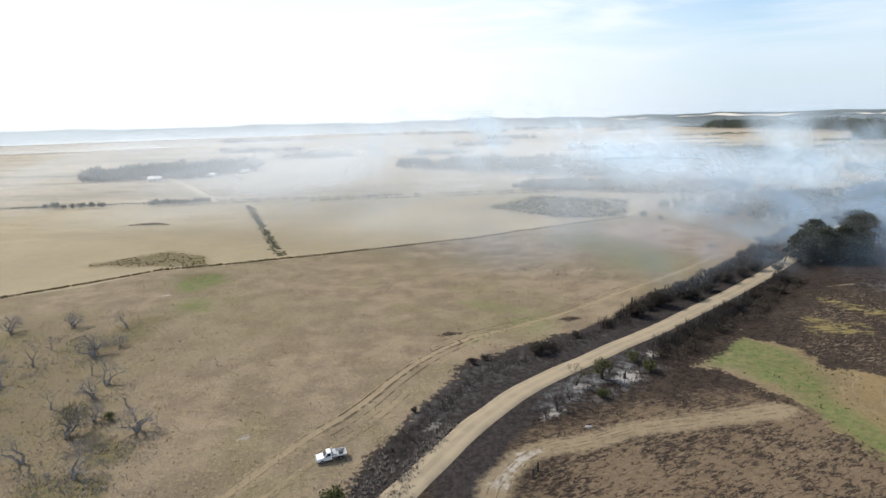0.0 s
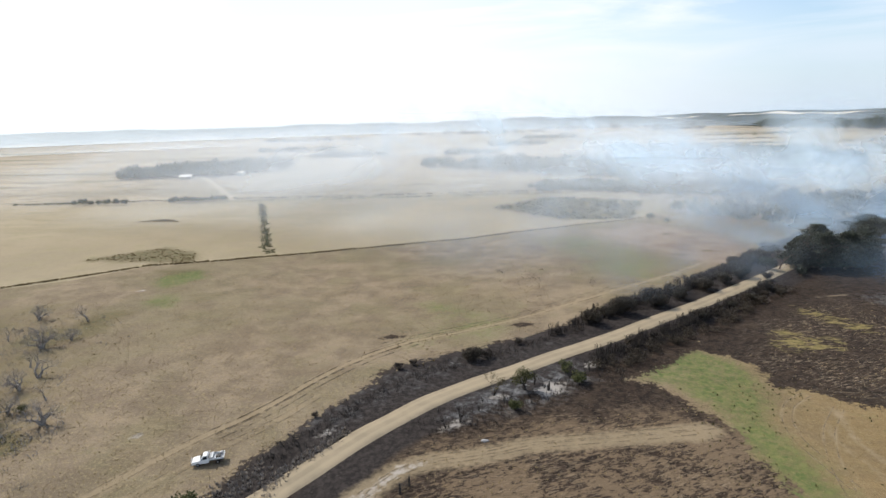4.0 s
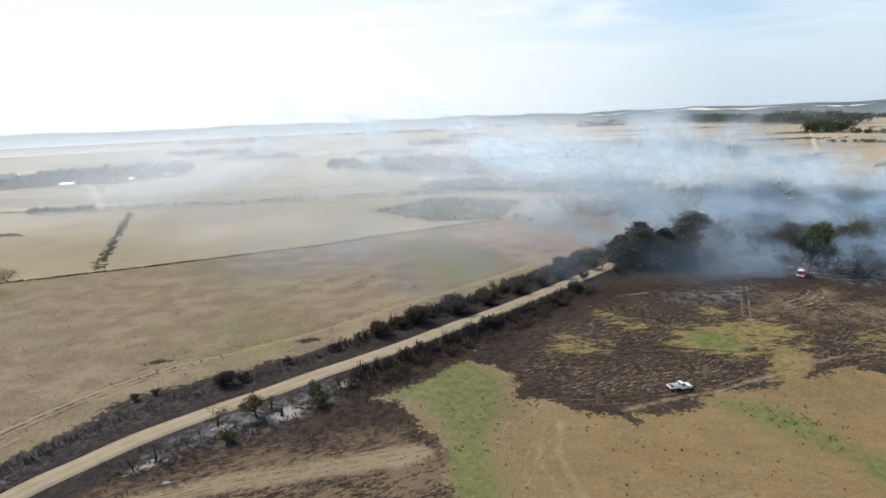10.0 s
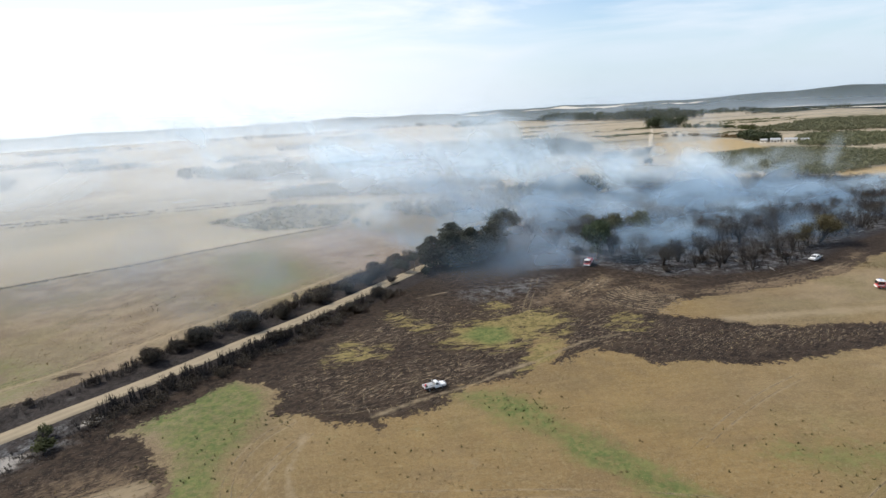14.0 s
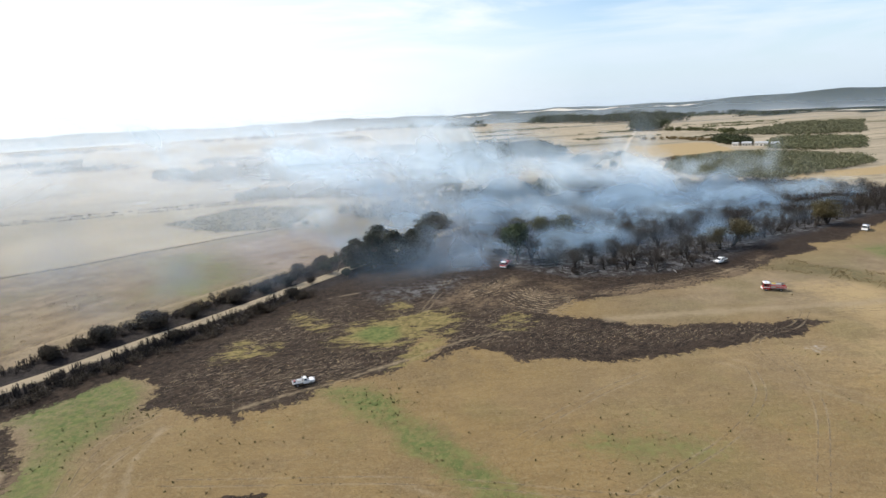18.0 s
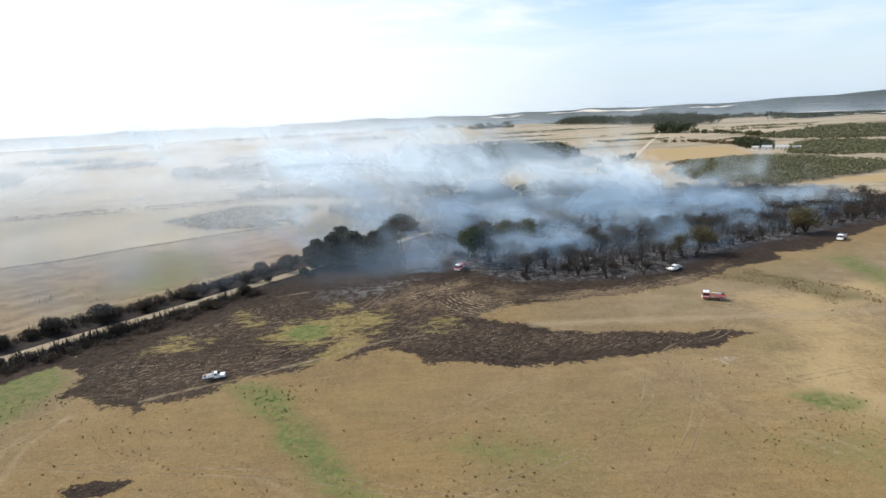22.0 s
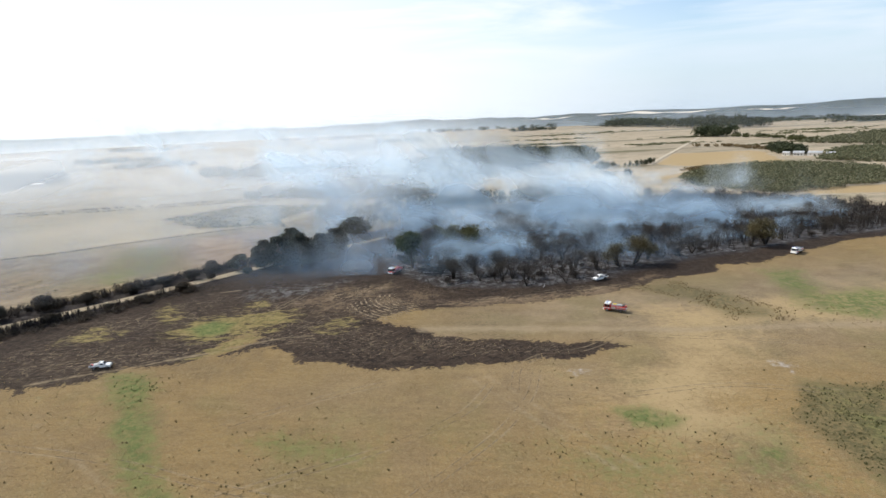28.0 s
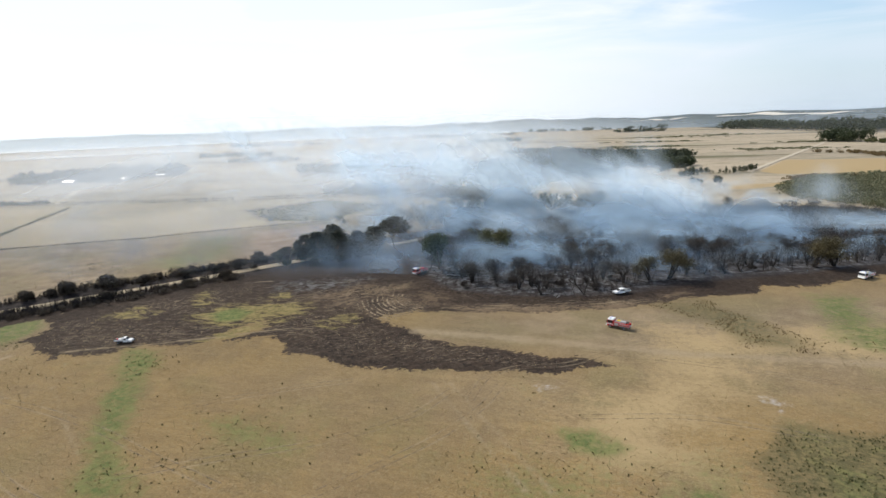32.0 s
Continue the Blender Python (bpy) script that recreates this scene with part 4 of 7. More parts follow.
for n, (x, y, tall, wide, low, pads) in enumerate([(124.5, 195, 11.5, 11, 0.16, 34), (131, 193, 13.2, 13, 0.14, 46), (139, 194, 13.6, 13.5, 0.14, 46), (146, 198, 12.4, 12, 0.14, 40), (151, 206, 13.0, 12.5, 0.18, 40), (134, 203, 14.2, 13, 0.2, 40)]):
    set_down(pine("dense dark green pine with smoke round its foot", 40 + n, tall, wide, low, pads, 11000), x, y, rnd.uniform(0, 6))
set_down(pine("tall dark pine with a broad domed crown on a bare trunk", 47, 15.6, 15.5, 0.58, 30, 9500), 157, 215)
ob = tree("pine_tree", "slim ragged young pine by the roadside", 61, 8.0, BARK, PINE_LEAF, 1100, 0.36, 0.6, 3, 0.18, 0.8, category="pine", group=PINES, squash=0.5, bare=0.25, puff=0.15)
set_down(ob, 118, 193)
ob = shrub("roadside_bush", "dark rounded bush beside the road bend", 62, 5.0, 5.0, PINE_LEAF, BARK, 1500, 0.32, PINES)
set_down(ob, 114, 192)
again(ob, 121, 185, 2.0, 0.75)

# trees still green at the edge of the burnt wood
ob = tree("green_tree", "dense dark green tree at the wood's edge", 70, 12.0, BARK, GREEN_LEAF, 5200, 0.40, 0.85, 3, 0.28, 1.15, squash=1.0, bare=0.2, puff=0.2)
set_down(ob, 182, 184)
ob = tree("green_tree", "olive green tree behind thin smoke", 71, 11.5, BARK, OLIVE_LEAF, 2600, 0.36, 0.9, 3, 0.26, 1.1, squash=0.8, bare=0.25, puff=0.18)
for x, y, s in ((199, 205, 0.9), (190, 212, 0.8)):
    again(ob, x, y, rnd.uniform(0, 6), s)
set_down(ob, 206, 198, 1.0)

# scorched and bare trees of the burnt wood
WOOD = "burnt trees of the wood"
kinds = [
    tree("scorched_tree", "burnt tree with a thin crown of scorched brown leaves", 80, 9.5, CHARRED, SCORCHED_LEAF, 1100, 0.19, 0.9, 4, 0.17, 1.25, 3, group=WOOD, squash=0.9, bare=0.12, puff=0.15),
    tree("scorched_tree", "blackened tree with a rounded crown of brown leaves", 81, 9.0, CHARRED, SCORCHED_LEAF, 1900, 0.20, 0.95, 4, 0.16, 1.3, 3, group=WOOD, squash=1.0, bare=0.12, puff=0.16),
    tree("bare_burnt_tree", "bare blackened tree with upright forked limbs", 82, 9.5, CHARRED, SOOT_LEAF, 620, 0.15, 0.6, 5, 0.15, 1.0, 3, group=WOOD, bare=0.16, puff=0.12),
    tree("bare_burnt_tree", "leafless charred tree over ashen ground", 83, 8.0, CHARRED, SOOT_LEAF, 700, 0.15, 0.85, 5, 0.15, 1.1, 3, group=WOOD, bare=0.13, puff=0.13),
    tree("bare_burnt_tree", "slim burnt trunk with few twigs", 84, 10.5, CHARRED, SOOT_LEAF, 260, 0.18, 0.5, 4, 0.15, 0.9, 2, group=WOOD, bare=0.25, puff=0.12),
]
gold = tree("yellowed_tree", "heat-yellowed tree with dense tawny leaves", 86, 10.0, CHARRED, GOLD_LEAF, 2800, 0.29, 0.95, 4, 0.18, 1.3, 3, group=WOOD, squash=0.9, bare=0.12, puff=0.16)
set_down(gold, 261, 173, 0.4)
for x, y, s in ((255, 171, 0.8), (320, 191, 1.0), (313, 190, 0.8)):
    again(gold, x, y, rnd.uniform(0, 6), s)
front = [(196, 166, 1, 1.0), (205, 162, 3, 0.7), (212, 160, 0, 0.85), (216, 163, 0, 1.0), (221, 160, 3, 0.9), (234, 167, 3, 0.7), (246, 168, 0, 0.95), (240, 172, 1, 0.9), (226, 166, 2, 1.0), (287, 183, 2, 1.1), (281, 180, 2, 1.0), (295, 185, 4, 1.0),
         (204, 170, 1, 1.05), (213, 171, 1, 1.1), (192, 172, 0, 0.9), (330, 196, 2, 0.9), (338, 198, 0, 0.8), (352, 203, 1, 0.8), (362, 206, 0, 0.75), (300, 190, 2, 1.1), (274, 179, 2, 1.0), (268, 178, 3, 1.0)]
placed = []
for n, (x, y, k, s) in enumerate(front):
    placed.append((x, y))
    s *= 0.82
    (set_down(kinds[k], x, y, rnd.uniform(0, 6), s) if k not in [q[2] for q in front[:n]] else again(kinds[k], x, y, rnd.uniform(0, 6), s))
for x, y in scatter(rnd, FOREST, 330, 4.2, 1.15):
    if near_road(x, y, 7) or any((x - a) ** 2 + (y - b) ** 2 < 16 for a, b in placed):
        continue
    if y < 185 + 0.12 * max(0, x - 230) and rnd.random() < 0.75:
        continue
    k = rnd.choice((0, 1, 2, 2, 3, 3, 4, 4) if x < 290 else (0, 0, 1, 2, 2, 2, 4, 4))
    again(kinds[k], x, y, rnd.uniform(0, 6.3), rnd.uniform(0.75, 1.15) * (1.0 if x < 300 else 0.68))


def thicket(name, label, spots, leaf, seed, wide=2.2, tall=2.6, count=150, leaf_size=0.3, category="scrub"):
    """Scrub that nobody could count: many small crowns joined into one."""
    nrng = np.random.default_rng(seed)
    rng = random.Random(seed)
    verts, faces = [], []
    for x, y in spots:
        z, s = height(x, y), rng.uniform(0.6, 1.3)
        blobs = [(x + rng.uniform(-.4, .4) * wide * s, y + rng.uniform(-.4, .4) * wide * s, z + tall * s * rng.uniform(0.3, 0.6), wide * s * rng.uniform(0.3, 0.5), wide * s * rng.uniform(0.3, 0.5), tall * s * rng.uniform(0.25, 0.42)) for _ in range(3)]
        v, f = leaves(nrng, blobs, count, leaf_size * s)
        o = len(verts)
        verts += v
        faces += [[a + o for a in q] for q in f]
    return tagged(new(name, mesh_of(name, verts, faces, leaf)), label, category, kind="stuff")


def stubs(name, label, spots, wood, seed, tall=1.6, category="scrub"):
    """Burnt stems and twigs left standing, joined."""
    rng = random.Random(seed)
    verts, faces = [], []
    for x, y in spots:
        z = height(x, y)
        for _ in range(3):
            h = tall * rng.uniform(0.4, 1.2)
            a = (x + rng.uniform(-.7, .7), y + rng.uniform(-.7, .7), z - 0.1)
            b = (a[0] + rng.uniform(-.5, .5) * h, a[1] + rng.uniform(-.5, .5) * h, z + h)
            limb(verts, faces, a, b, 0.06, 0.025, 3)
            m = [(p + q) / 2 for p, q in zip(a, b)]
            limb(verts, faces, m, (m[0] + rng.uniform(-.6, .6), m[1] + rng.uniform(-.6, .6), m[2] + 0.4 * h), 0.035, 0.015, 3)
    return tagged(new(name, mesh_of(name, verts, faces, wood)), label, category, kind="stuff")


def burnt_row(name, label, spots, wood, seed, tall=2.6):
    """Burnt scrub left as close upright stems with short stubs of twig."""
    rng = random.Random(seed)
    verts, faces = [], []
    for x, y in spots:
        z, grown = height(x, y), rng.uniform(0.55, 1.15)
        for _ in range(4):
            h = tall * grown * rng.uniform(0.7, 1.1)
            a = Vector((x + rng.uniform(-.45, .45), y + rng.uniform(-.45, .45), z - 0.1))
            b = a + Vector((rng.uniform(-.13, .13) * h, rng.uniform(-.13, .13) * h, h))
            limb(verts, faces, a, b, 0.085, 0.04, 4)
            for f in (0.55, 0.75, 0.9):
                m = a.lerp(b, f)
                limb(verts, faces, m, m + Vector((rng.uniform(-.4, .4), rng.uniform(-.4, .4), 0.32)), 0.035, 0.015, 3)
    return tagged(new(name, mesh_of(name, verts, faces, wood)), label, "scrub", kind="stuff")


def along(rng, pts, count, spread):
    """Places strewn along a line."""
    p = np.array(pts, float)
    seg = np.linalg.norm(np.diff(p, axis=0), axis=1)
    cut = np.r_[0, np.cumsum(seg)]
    got = []
    for _ in range(count):
        s = rng.uniform(0, cut[-1])
        got.append((np.interp(s, cut, p[:, 0]) + rng.gauss(0, spread), np.interp(s, cut, p[:, 1]) + rng.gauss(0, spread)))
    return got


UNDER = "scorched bushes under the burnt trees"
ub = shrub("scorched_bush", "low scorched bush among burnt trees", 88, 4.0, 3.2, SOOT_LEAF, CHARRED, 900, 0.2, UNDER)
set_down(ub, 210, 166)
for x, y in scatter(rnd, FOREST, 80, 3.5, 2.0):
    if not near_road(x, y, 6):
        again(ub, x, y, rnd.uniform(0, 6.3), rnd.uniform(0.5, 1.2))

# fallen logs burnt to ash
rng_log = random.Random(77)
lv, lf = [], []
at, way = Vector((0, 0, 0.12)), Vector((1, 0.1, 0.03))
for s in range(5):
    to = at + way * 0.9
    limb(lv, lf, at, to, 0.17 - 0.02 * s, 0.15 - 0.02 * s, 6)
    if s in (1, 3):
        limb(lv, lf, to, to + Vector((0.6, 0.7 if s == 1 else -0.6, 0.25)), 0.07, 0.03, 4)
    at, way = to, (way + Vector((0, rng_log.uniform(-.25, .25), 0))).normalized()
log = thing("fallen_log", "pale ash-covered log fallen among burnt trees", "log", "fallen logs in the ash")
part("stem", (lv, lf), ASH_LOG, log)
set_down(log, 198, 160)
for x, y in scatter(rng_log, FOREST, 70, 3, 2.6) + [(32.3, 103.3), (35.2, 100.7), (27.5, 97.6), (38.1, 106.1), (22.9, 93.1)]:
    again(log, x, y, rng_log.uniform(0, 6.3), rng_log.uniform(0.4, 0.9) if x > 100 else 0.45)

# far part of the burnt wood, and undergrowth
BACK = [(165, 225), (230, 230), (300, 240), (400, 225), (430, 240), (400, 300), (375, 338), (314, 340), (232, 312), (185, 275)]
MIDDLE = [(190, 196), (230, 190), (262, 194), (300, 206), (345, 214), (395, 222), (400, 232), (300, 246), (230, 236), (185, 228)]
thicket("burnt_canopy", "smoke-wrapped crowns deep in the burnt wood", [p for p in scatter(rnd, BACK, 330, 4.5) if not near_road(*p, 7)], SCORCHED_LEAF, 5, 4.5, 6.0, 110, 0.42, "woodland")
thicket("burnt_canopy", "sooty crowns standing close in the burnt wood", [p for p in scatter(rnd, MIDDLE, 420, 2.9) if not near_road(*p, 7)], SOOT_LEAF, 15, 3.4, 7.2, 190, 0.26, "woodland")
burnt_row("burnt_stems", "tall bare charred stems crowded at the far end of the wood", scatter(rnd, [(286, 187), (316, 192), (343, 201), (395, 214), (410, 235), (380, 250), (320, 232), (290, 214)], 300, 1.6, 1.4), CHARRED, 63, 4.6)
stubs("burnt_stems", "slim charred stems standing close in the wood", [p for p in scatter(rnd, FOREST, 420, 2.0, 1.3) if not near_road(*p, 7)], CHARRED, 16, 6.0)
stubs("burnt_undergrowth", "charred stems standing in ash", scatter(rnd, FOREST, 500, 1.5, 1.8), CHARRED, 6, 1.5)

# scrub on both verges
LEFT_VERGE = [(13, 115), (28, 122.5), (41, 132), (53, 145), (62, 153), (76, 165), (97, 186), (118, 208), (130, 225)]
RIGHT_VERGE = [(46, 115.1), (57, 124.9), (68, 134), (80, 146), (96, 162), (106, 172)]
LOW_LEFT = [(-6, 80), (1, 94), (8, 105), (16, 112.5), (28, 120.5), (38, 128.5)]
thicket("verge_scrub", "blackened low roadside scrub on the burnt verge", [p for p in along(rnd, LEFT_VERGE[2:], 240, 1.5) if not near_road(*p, 4.2)], SOOT_LEAF, 7, 1.5, 1.9, 120, 0.15)
thicket("verge_scrub", "scorched brown scrub on the burnt verge", [p for p in along(rnd, LEFT_VERGE[4:], 60, 1.7) if not near_road(*p, 4.6)], SCORCHED_LEAF, 19, 2.4, 3.2, 220, 0.2)
thicket("verge_scrub", "sooty scrub along the road", [p for p in along(rnd, RIGHT_VERGE, 110, 1.7) if not near_road(*p, 4.2)], SOOT_LEAF, 8, 1.3, 1.7, 110, 0.14)
thicket("verge_scrub", "low scorched brown bushes crowding the verge beside the burnt paddock", [p for p in along(rnd, [(x + 2.6, y - 2.4) for x, y in RIGHT_VERGE], 120, 1.9) if not near_road(*p, 4.4)], SCORCHED_LEAF, 84, 2.3, 1.9, 150, 0.17)
burnt_row("burnt_stems", "close upright charred stems beside the road", [p for p in along(rnd, RIGHT_VERGE[:4], 150, 1.2) + along(rnd, RIGHT_VERGE[2:], 110, 1.1) if not near_road(*p, 3.9)], CHARRED, 9, 2.7)
burnt_row("burnt_stems", "charred stems along the paddock edge of the verge", [p for p in along(rnd, [(38, 131), (48, 142), (57, 151), (72, 162), (95, 186), (118, 208)], 230, 1.2) if not near_road(*p, 4.2)], CHARRED, 18, 2.3)
stubs("burnt_twigs", "low charred twigs on the burnt verge", [p for p in along(rnd, LOW_LEFT, 200, 1.3) + along(rnd, [(14, 84), (24, 92), (36, 101), (48, 111)], 160, 2.6) + along(rnd, [(-9, 74), (-6, 81)], 40, 1.2) if not near_road(*p, 3.6)], CHARRED, 17, 0.8)
VB = "scorched bushes along the road"
b1 = shrub("scorched_bush", "large rounded scorched bush beside the road", 90, 7.0, 5.6, SCORCHED_LEAF, CHARRED, 5200, 0.22, VB)
set_down(b1, 58.5, 146.5, 0.0, 1.05)
for x, y, s in ((67.5, 153, 1.1), (49.5, 138.8, 0.85), (53.5, 144, 0.6), (76.5, 160.5, 0.75), (87, 169, 0.8), (94.5, 175.5, 0.75), (102, 182.5, 0.85), (104, 194, 0.85), (112, 203, 0.9), (20.3, 115.2, 0.68)):
    again(b1, x, y, rnd.uniform(0, 6), s)
b2 = shrub("dark_bush", "dark sooty bush on the burnt verge", 91, 4.4, 3.8, SOOT_LEAF, CHARRED, 2000, 0.17, VB)
set_down(b2, 23, 116.8, 0.0, 0.6)
for x, y, s in ((57, 125.9, 0.7), (109, 181, 0.8), (4.6, 109, 0.45), (7.2, 111.5, 0.4), (30.3, 125, 0.5), (40, 131.5, 0.6), (-6.5, 88, 0.3)):
    again(b2, x, y, rnd.uniform(0, 6), s)
b4 = shrub("scorched_bush", "brown scorched bush with tawny tips on the burnt verge", 94, 5.0, 3.8, SCORCHED_LEAF, CHARRED, 2400, 0.19, VB)
set_down(b4, 76.4, 142.6, 0.0, 1.0)
for x, y, s in ((95, 159, 0.8), (103.2, 169, 1.0), (88, 153, 0.7)):
    again(b4, x, y, rnd.uniform(0, 6), s)
b3 = shrub("green_bush", "olive green bush spared by the fire on ash", 92, 3.2, 2.8, OLIVE_LEAF, BARK, 1300, 0.18, VB)
set_down(b3, 29.6, 93.6, 0.0, 0.85)
for x, y, s in ((42.2, 105, 1.1), (39.9, 110.4, 1.0), (-15.6, 62, 1.1)):
    again(b3, x, y, rnd.uniform(0, 6), s)
ob = tree("half_green_tree", "small tree, half green and half scorched, on pale ash", 89, 4.6, CHARRED, OLIVE_LEAF, 1500, 0.16, 0.9, 4, 0.11, 1.1, 3, bare=0.16, puff=0.15)
set_down(ob, 31.4, 101.8)
ob = tree("scorched_sapling", "small scorched tree with tawny tufts on ash beside the road", 93, 4.8, CHARRED, GOLD_LEAF, 420, 0.13, 0.7, 4, 0.10, 0.8, 2, puff=0.12)
set_down(ob, 25.4, 98.8)
for x, y, k, s in ((33.4, 104.2, 3, 0.36), (20, 88.3, 3, 0.38), (17.6, 86, 3, 0.26), (27.6, 95.7, 4, 0.25), (40.5, 107.4, 3, 0.36), (23, 92.4, 3, 0.24), (45, 111.5, 3, 0.34)):
    again(kinds[k], x, y, rnd.uniform(0, 6), s)["label"] = "small burnt tree on pale ash beside the road"
sv, sf = [], []
limb(sv, sf, (0, 0, -0.2), (0.05, 0.02, 0.8), 0.34, 0.26, 8)
limb(sv, sf, (0.05, 0.02, 0.8), (0.2, 0.05, 1.9), 0.24, 0.07, 7)
limb(sv, sf, (0, 0, 0.6), (-0.35, 0.1, 1.2), 0.13, 0.05, 5)
ob = thing("burnt_stump", "black burnt stump on white ash", "stump")
part("stem", (sv, sf), CHARRED, ob)
set_down(ob, 36, 102)
rock = bmesh.new()
bmesh.ops.create_icosphere(rock, subdivisions=2, radius=0.5)
rrng = random.Random(4)
for v in rock.verts:
    v.co = Vector((v.co.x * 1.3, v.co.y * 0.8, v.co.z * 0.6)) * rrng.uniform(0.85, 1.15)
rock = part("pale_rock", rock, ASH_LOG)
tagged(rock, "pale stone lying on burnt ground", "stone")
set_down(rock, 24.5, 82.8)

# leafless trees on the worn paddock
DEAD = "leafless trees on the worn paddock"
d1 = tree("dead_tree", "leafless grey tree on dry worn ground", 95, 6.8, GREY_WOOD, TWIG, 160, 0.09, 0.95, 6, 0.20, 1.0, 2, group=DEAD, bare=0.16, puff=0.12)
d2 = tree("dead_tree", "low sprawling leafless grey tree", 96, 5.2, GREY_WOOD, TWIG, 160, 0.09, 1.15, 6, 0.19, 1.1, 3, group=DEAD, bare=0.14, puff=0.13)
d3 = tree("dead_tree", "slim leafless tree with pale bare limbs", 100, 5.0, GREY_WOOD, TWIG, 60, 0.09, 0.75, 5, 0.18, 0.9, 1, group=DEAD, bare=0.2, puff=0.12)
set_down(d1, -69.4, 71.6, 0.0, 0.95)
set_down(d2, -55.7, 81.4, 0.0, 1.05)
set_down(d3, -77.5, 88.6, 0.4, 0.85)
for x, y, k, s in ((-57.5, 67.6, d1, 0.8), (-72.2, 93.2, d2, 0.8), (-73.1, 99, d1, 0.8), (-97.7, 109, d3, 1.1), (-87.4, 115.1, d2, 1.05), (-89.5, 117.5, d1, 0.75), (-107.3, 135.3, d2, 0.85), (-91.6, 135.1, d1, 0.7), (-96.3, 98.3, d1, 1.0), (-121.9, 131.2, d2, 0.95), (-84.5, 121, d2, 0.6),
                   (-63, 90, d3, 0.7), (-80, 104, d3, 0.8), (-101, 119, d3, 0.7), (-112, 112, d2, 0.9), (-104, 104, d1, 0.8), (-66, 84.5, d2, 0.6), (-118, 122, d3, 0.9), (-90, 88, d1, 0.9), (-84, 78, d2, 1.0), (-75, 64, d1, 0.9)):
    again(k, x, y, rnd.uniform(0, 6), s * 1.15)
fb = shrub("fallen_branches", "pale heap of fallen dead branches on worn ground", 99, 5.0, 0.9, TWIG, GREY_WOOD, 160, 0.12, "heaps of fallen branches", "branches")
set_down(fb, -94, 104)
for x, y, s in ((-104.3, 126.7, 0.9), (-86.7, 121.6, 1.1), (-43.7, 64.6, 0.6), (-112.5, 124.7, 0.6), (-58, 68, 1.0), (-101.5, 134, 0.8), (-62, 83, 0.6), (-35.2, 79.2, 0.4)):
    again(fb, x, y, rnd.uniform(0, 6), s)
gl = shrub("green_bush", "small green bush under leafless trees", 101, 2.6, 1.7, OLIVE_LEAF, GREY_WOOD, 700, 0.12)
set_down(gl, -63.1, 84.9)
ob = tree("sparse_tree", "small tree with thin olive leaves among dead ones", 97, 5.8, GREY_WOOD, OLIVE_LEAF, 1700, 0.12, 1.1, 5, 0.14, 1.1, 4, squash=0.8, bare=0.12, puff=0.13)
set_down(ob, -67.2, 79, 0.0, 1.1)


# ---- grass tufts, hedges, fence lines ----
def tufts(name, label, spots, leaf, seed, size=0.35, blades=9):
    nrng = np.random.default_rng(seed)
    p = np.array(spots, float)
    p = np.column_stack([p, relief(p[:, 0], p[:, 1])])
    n = len(p)
    grown = size * nrng.uniform(0.5, 1.5, n)
    verts = np.zeros((n, blades, 3, 3))
    t = nrng.uniform(0, 6.283, (n, blades))
    r = grown[:, None] * nrng.uniform(0.2, 1.0, (n, blades))
    root = p[:, None, :] + np.stack([np.cos(t) * r * 0.6, np.sin(t) * r * 0.6, np.full_like(t, -0.05)], -1)
    tip = root + np.stack([np.cos(t) * r * 0.8, np.sin(t) * r * 0.8, grown[:, None] * nrng.uniform(0.7, 1.5, (n, blades))], -1)
    side = np.stack([-np.sin(t), np.cos(t), np.zeros_like(t)], -1) * (grown[:, None, None] * 0.3)
    verts[:, :, 0], verts[:, :, 1], verts[:, :, 2] = root - side, root + side, tip
    v = verts.reshape(-1, 3)
    return tagged(new(name, mesh_of(name, v.tolist(), np.arange(len(v)).reshape(-1, 3).tolist(), leaf)), label, "grass", kind="stuff")


RIGHT_FIELD = [(70, 50), (72, 90), (86, 100), (110, 98), (130, 108), (150, 104), (180, 96), (232, 98), (300, 100), (300, 45)]
spots = [(rnd.gauss(x, s), rnd.gauss(y, s)) for x, y, s, n in ((123, 101, 4, 60), (127, 94, 3, 40), (163, 72, 6, 50), (164, 60, 10, 60), (222, 66, 12, 40), (240, 60, 10, 30), (210, 58, 10, 20), (78, 106, 4, 40), (70, 96, 5, 60), (64, 84, 4, 40), (150, 58, 5, 50), (82, 104, 2, 25), (90, 80, 10, 60)) for _ in range(n)]
tufts("tussock_grass", "dark green tussocks dotted over the dry field", spots + [p for p in scatter(rnd, RIGHT_FIELD, 40, 1.0) if inside(RIGHT_FIELD, *p)], GRASS_LEAF, 20, 0.19)
BELT = [(246, 147), (266, 152), (275, 140), (282, 121), (279, 113), (264, 116), (261, 128), (257, 139)]
HEATH = [(250, 72), (259, 82), (278, 81), (300, 60), (290, 45), (252, 45)]
tufts("heath_tussocks", "coarse dark tussocks on a rough bank", [p for p in scatter(rnd, BELT, 1500, 0.3) if math.sin(p[0] * 0.5 + 1.5 * math.sin(p[1] * 0.4)) + rnd.uniform(-1, 1) > 0.2] + [(rnd.gauss(292, 8), rnd.gauss(118, 6)) for _ in range(90)], BROWN_BLADE, 21, 0.18, 12)
tufts("heath_scrub", "low dark green heath on dry ground", [p for p in scatter(rnd, HEATH, 3400, 0.2) if math.sin(p[0] * 0.45 + 2 * math.sin(p[1] * 0.3)) * math.sin(p[1] * 0.5) + rnd.uniform(-1, 1) > -0.25], OLIVE_LEAF, 22, 0.17, 10)
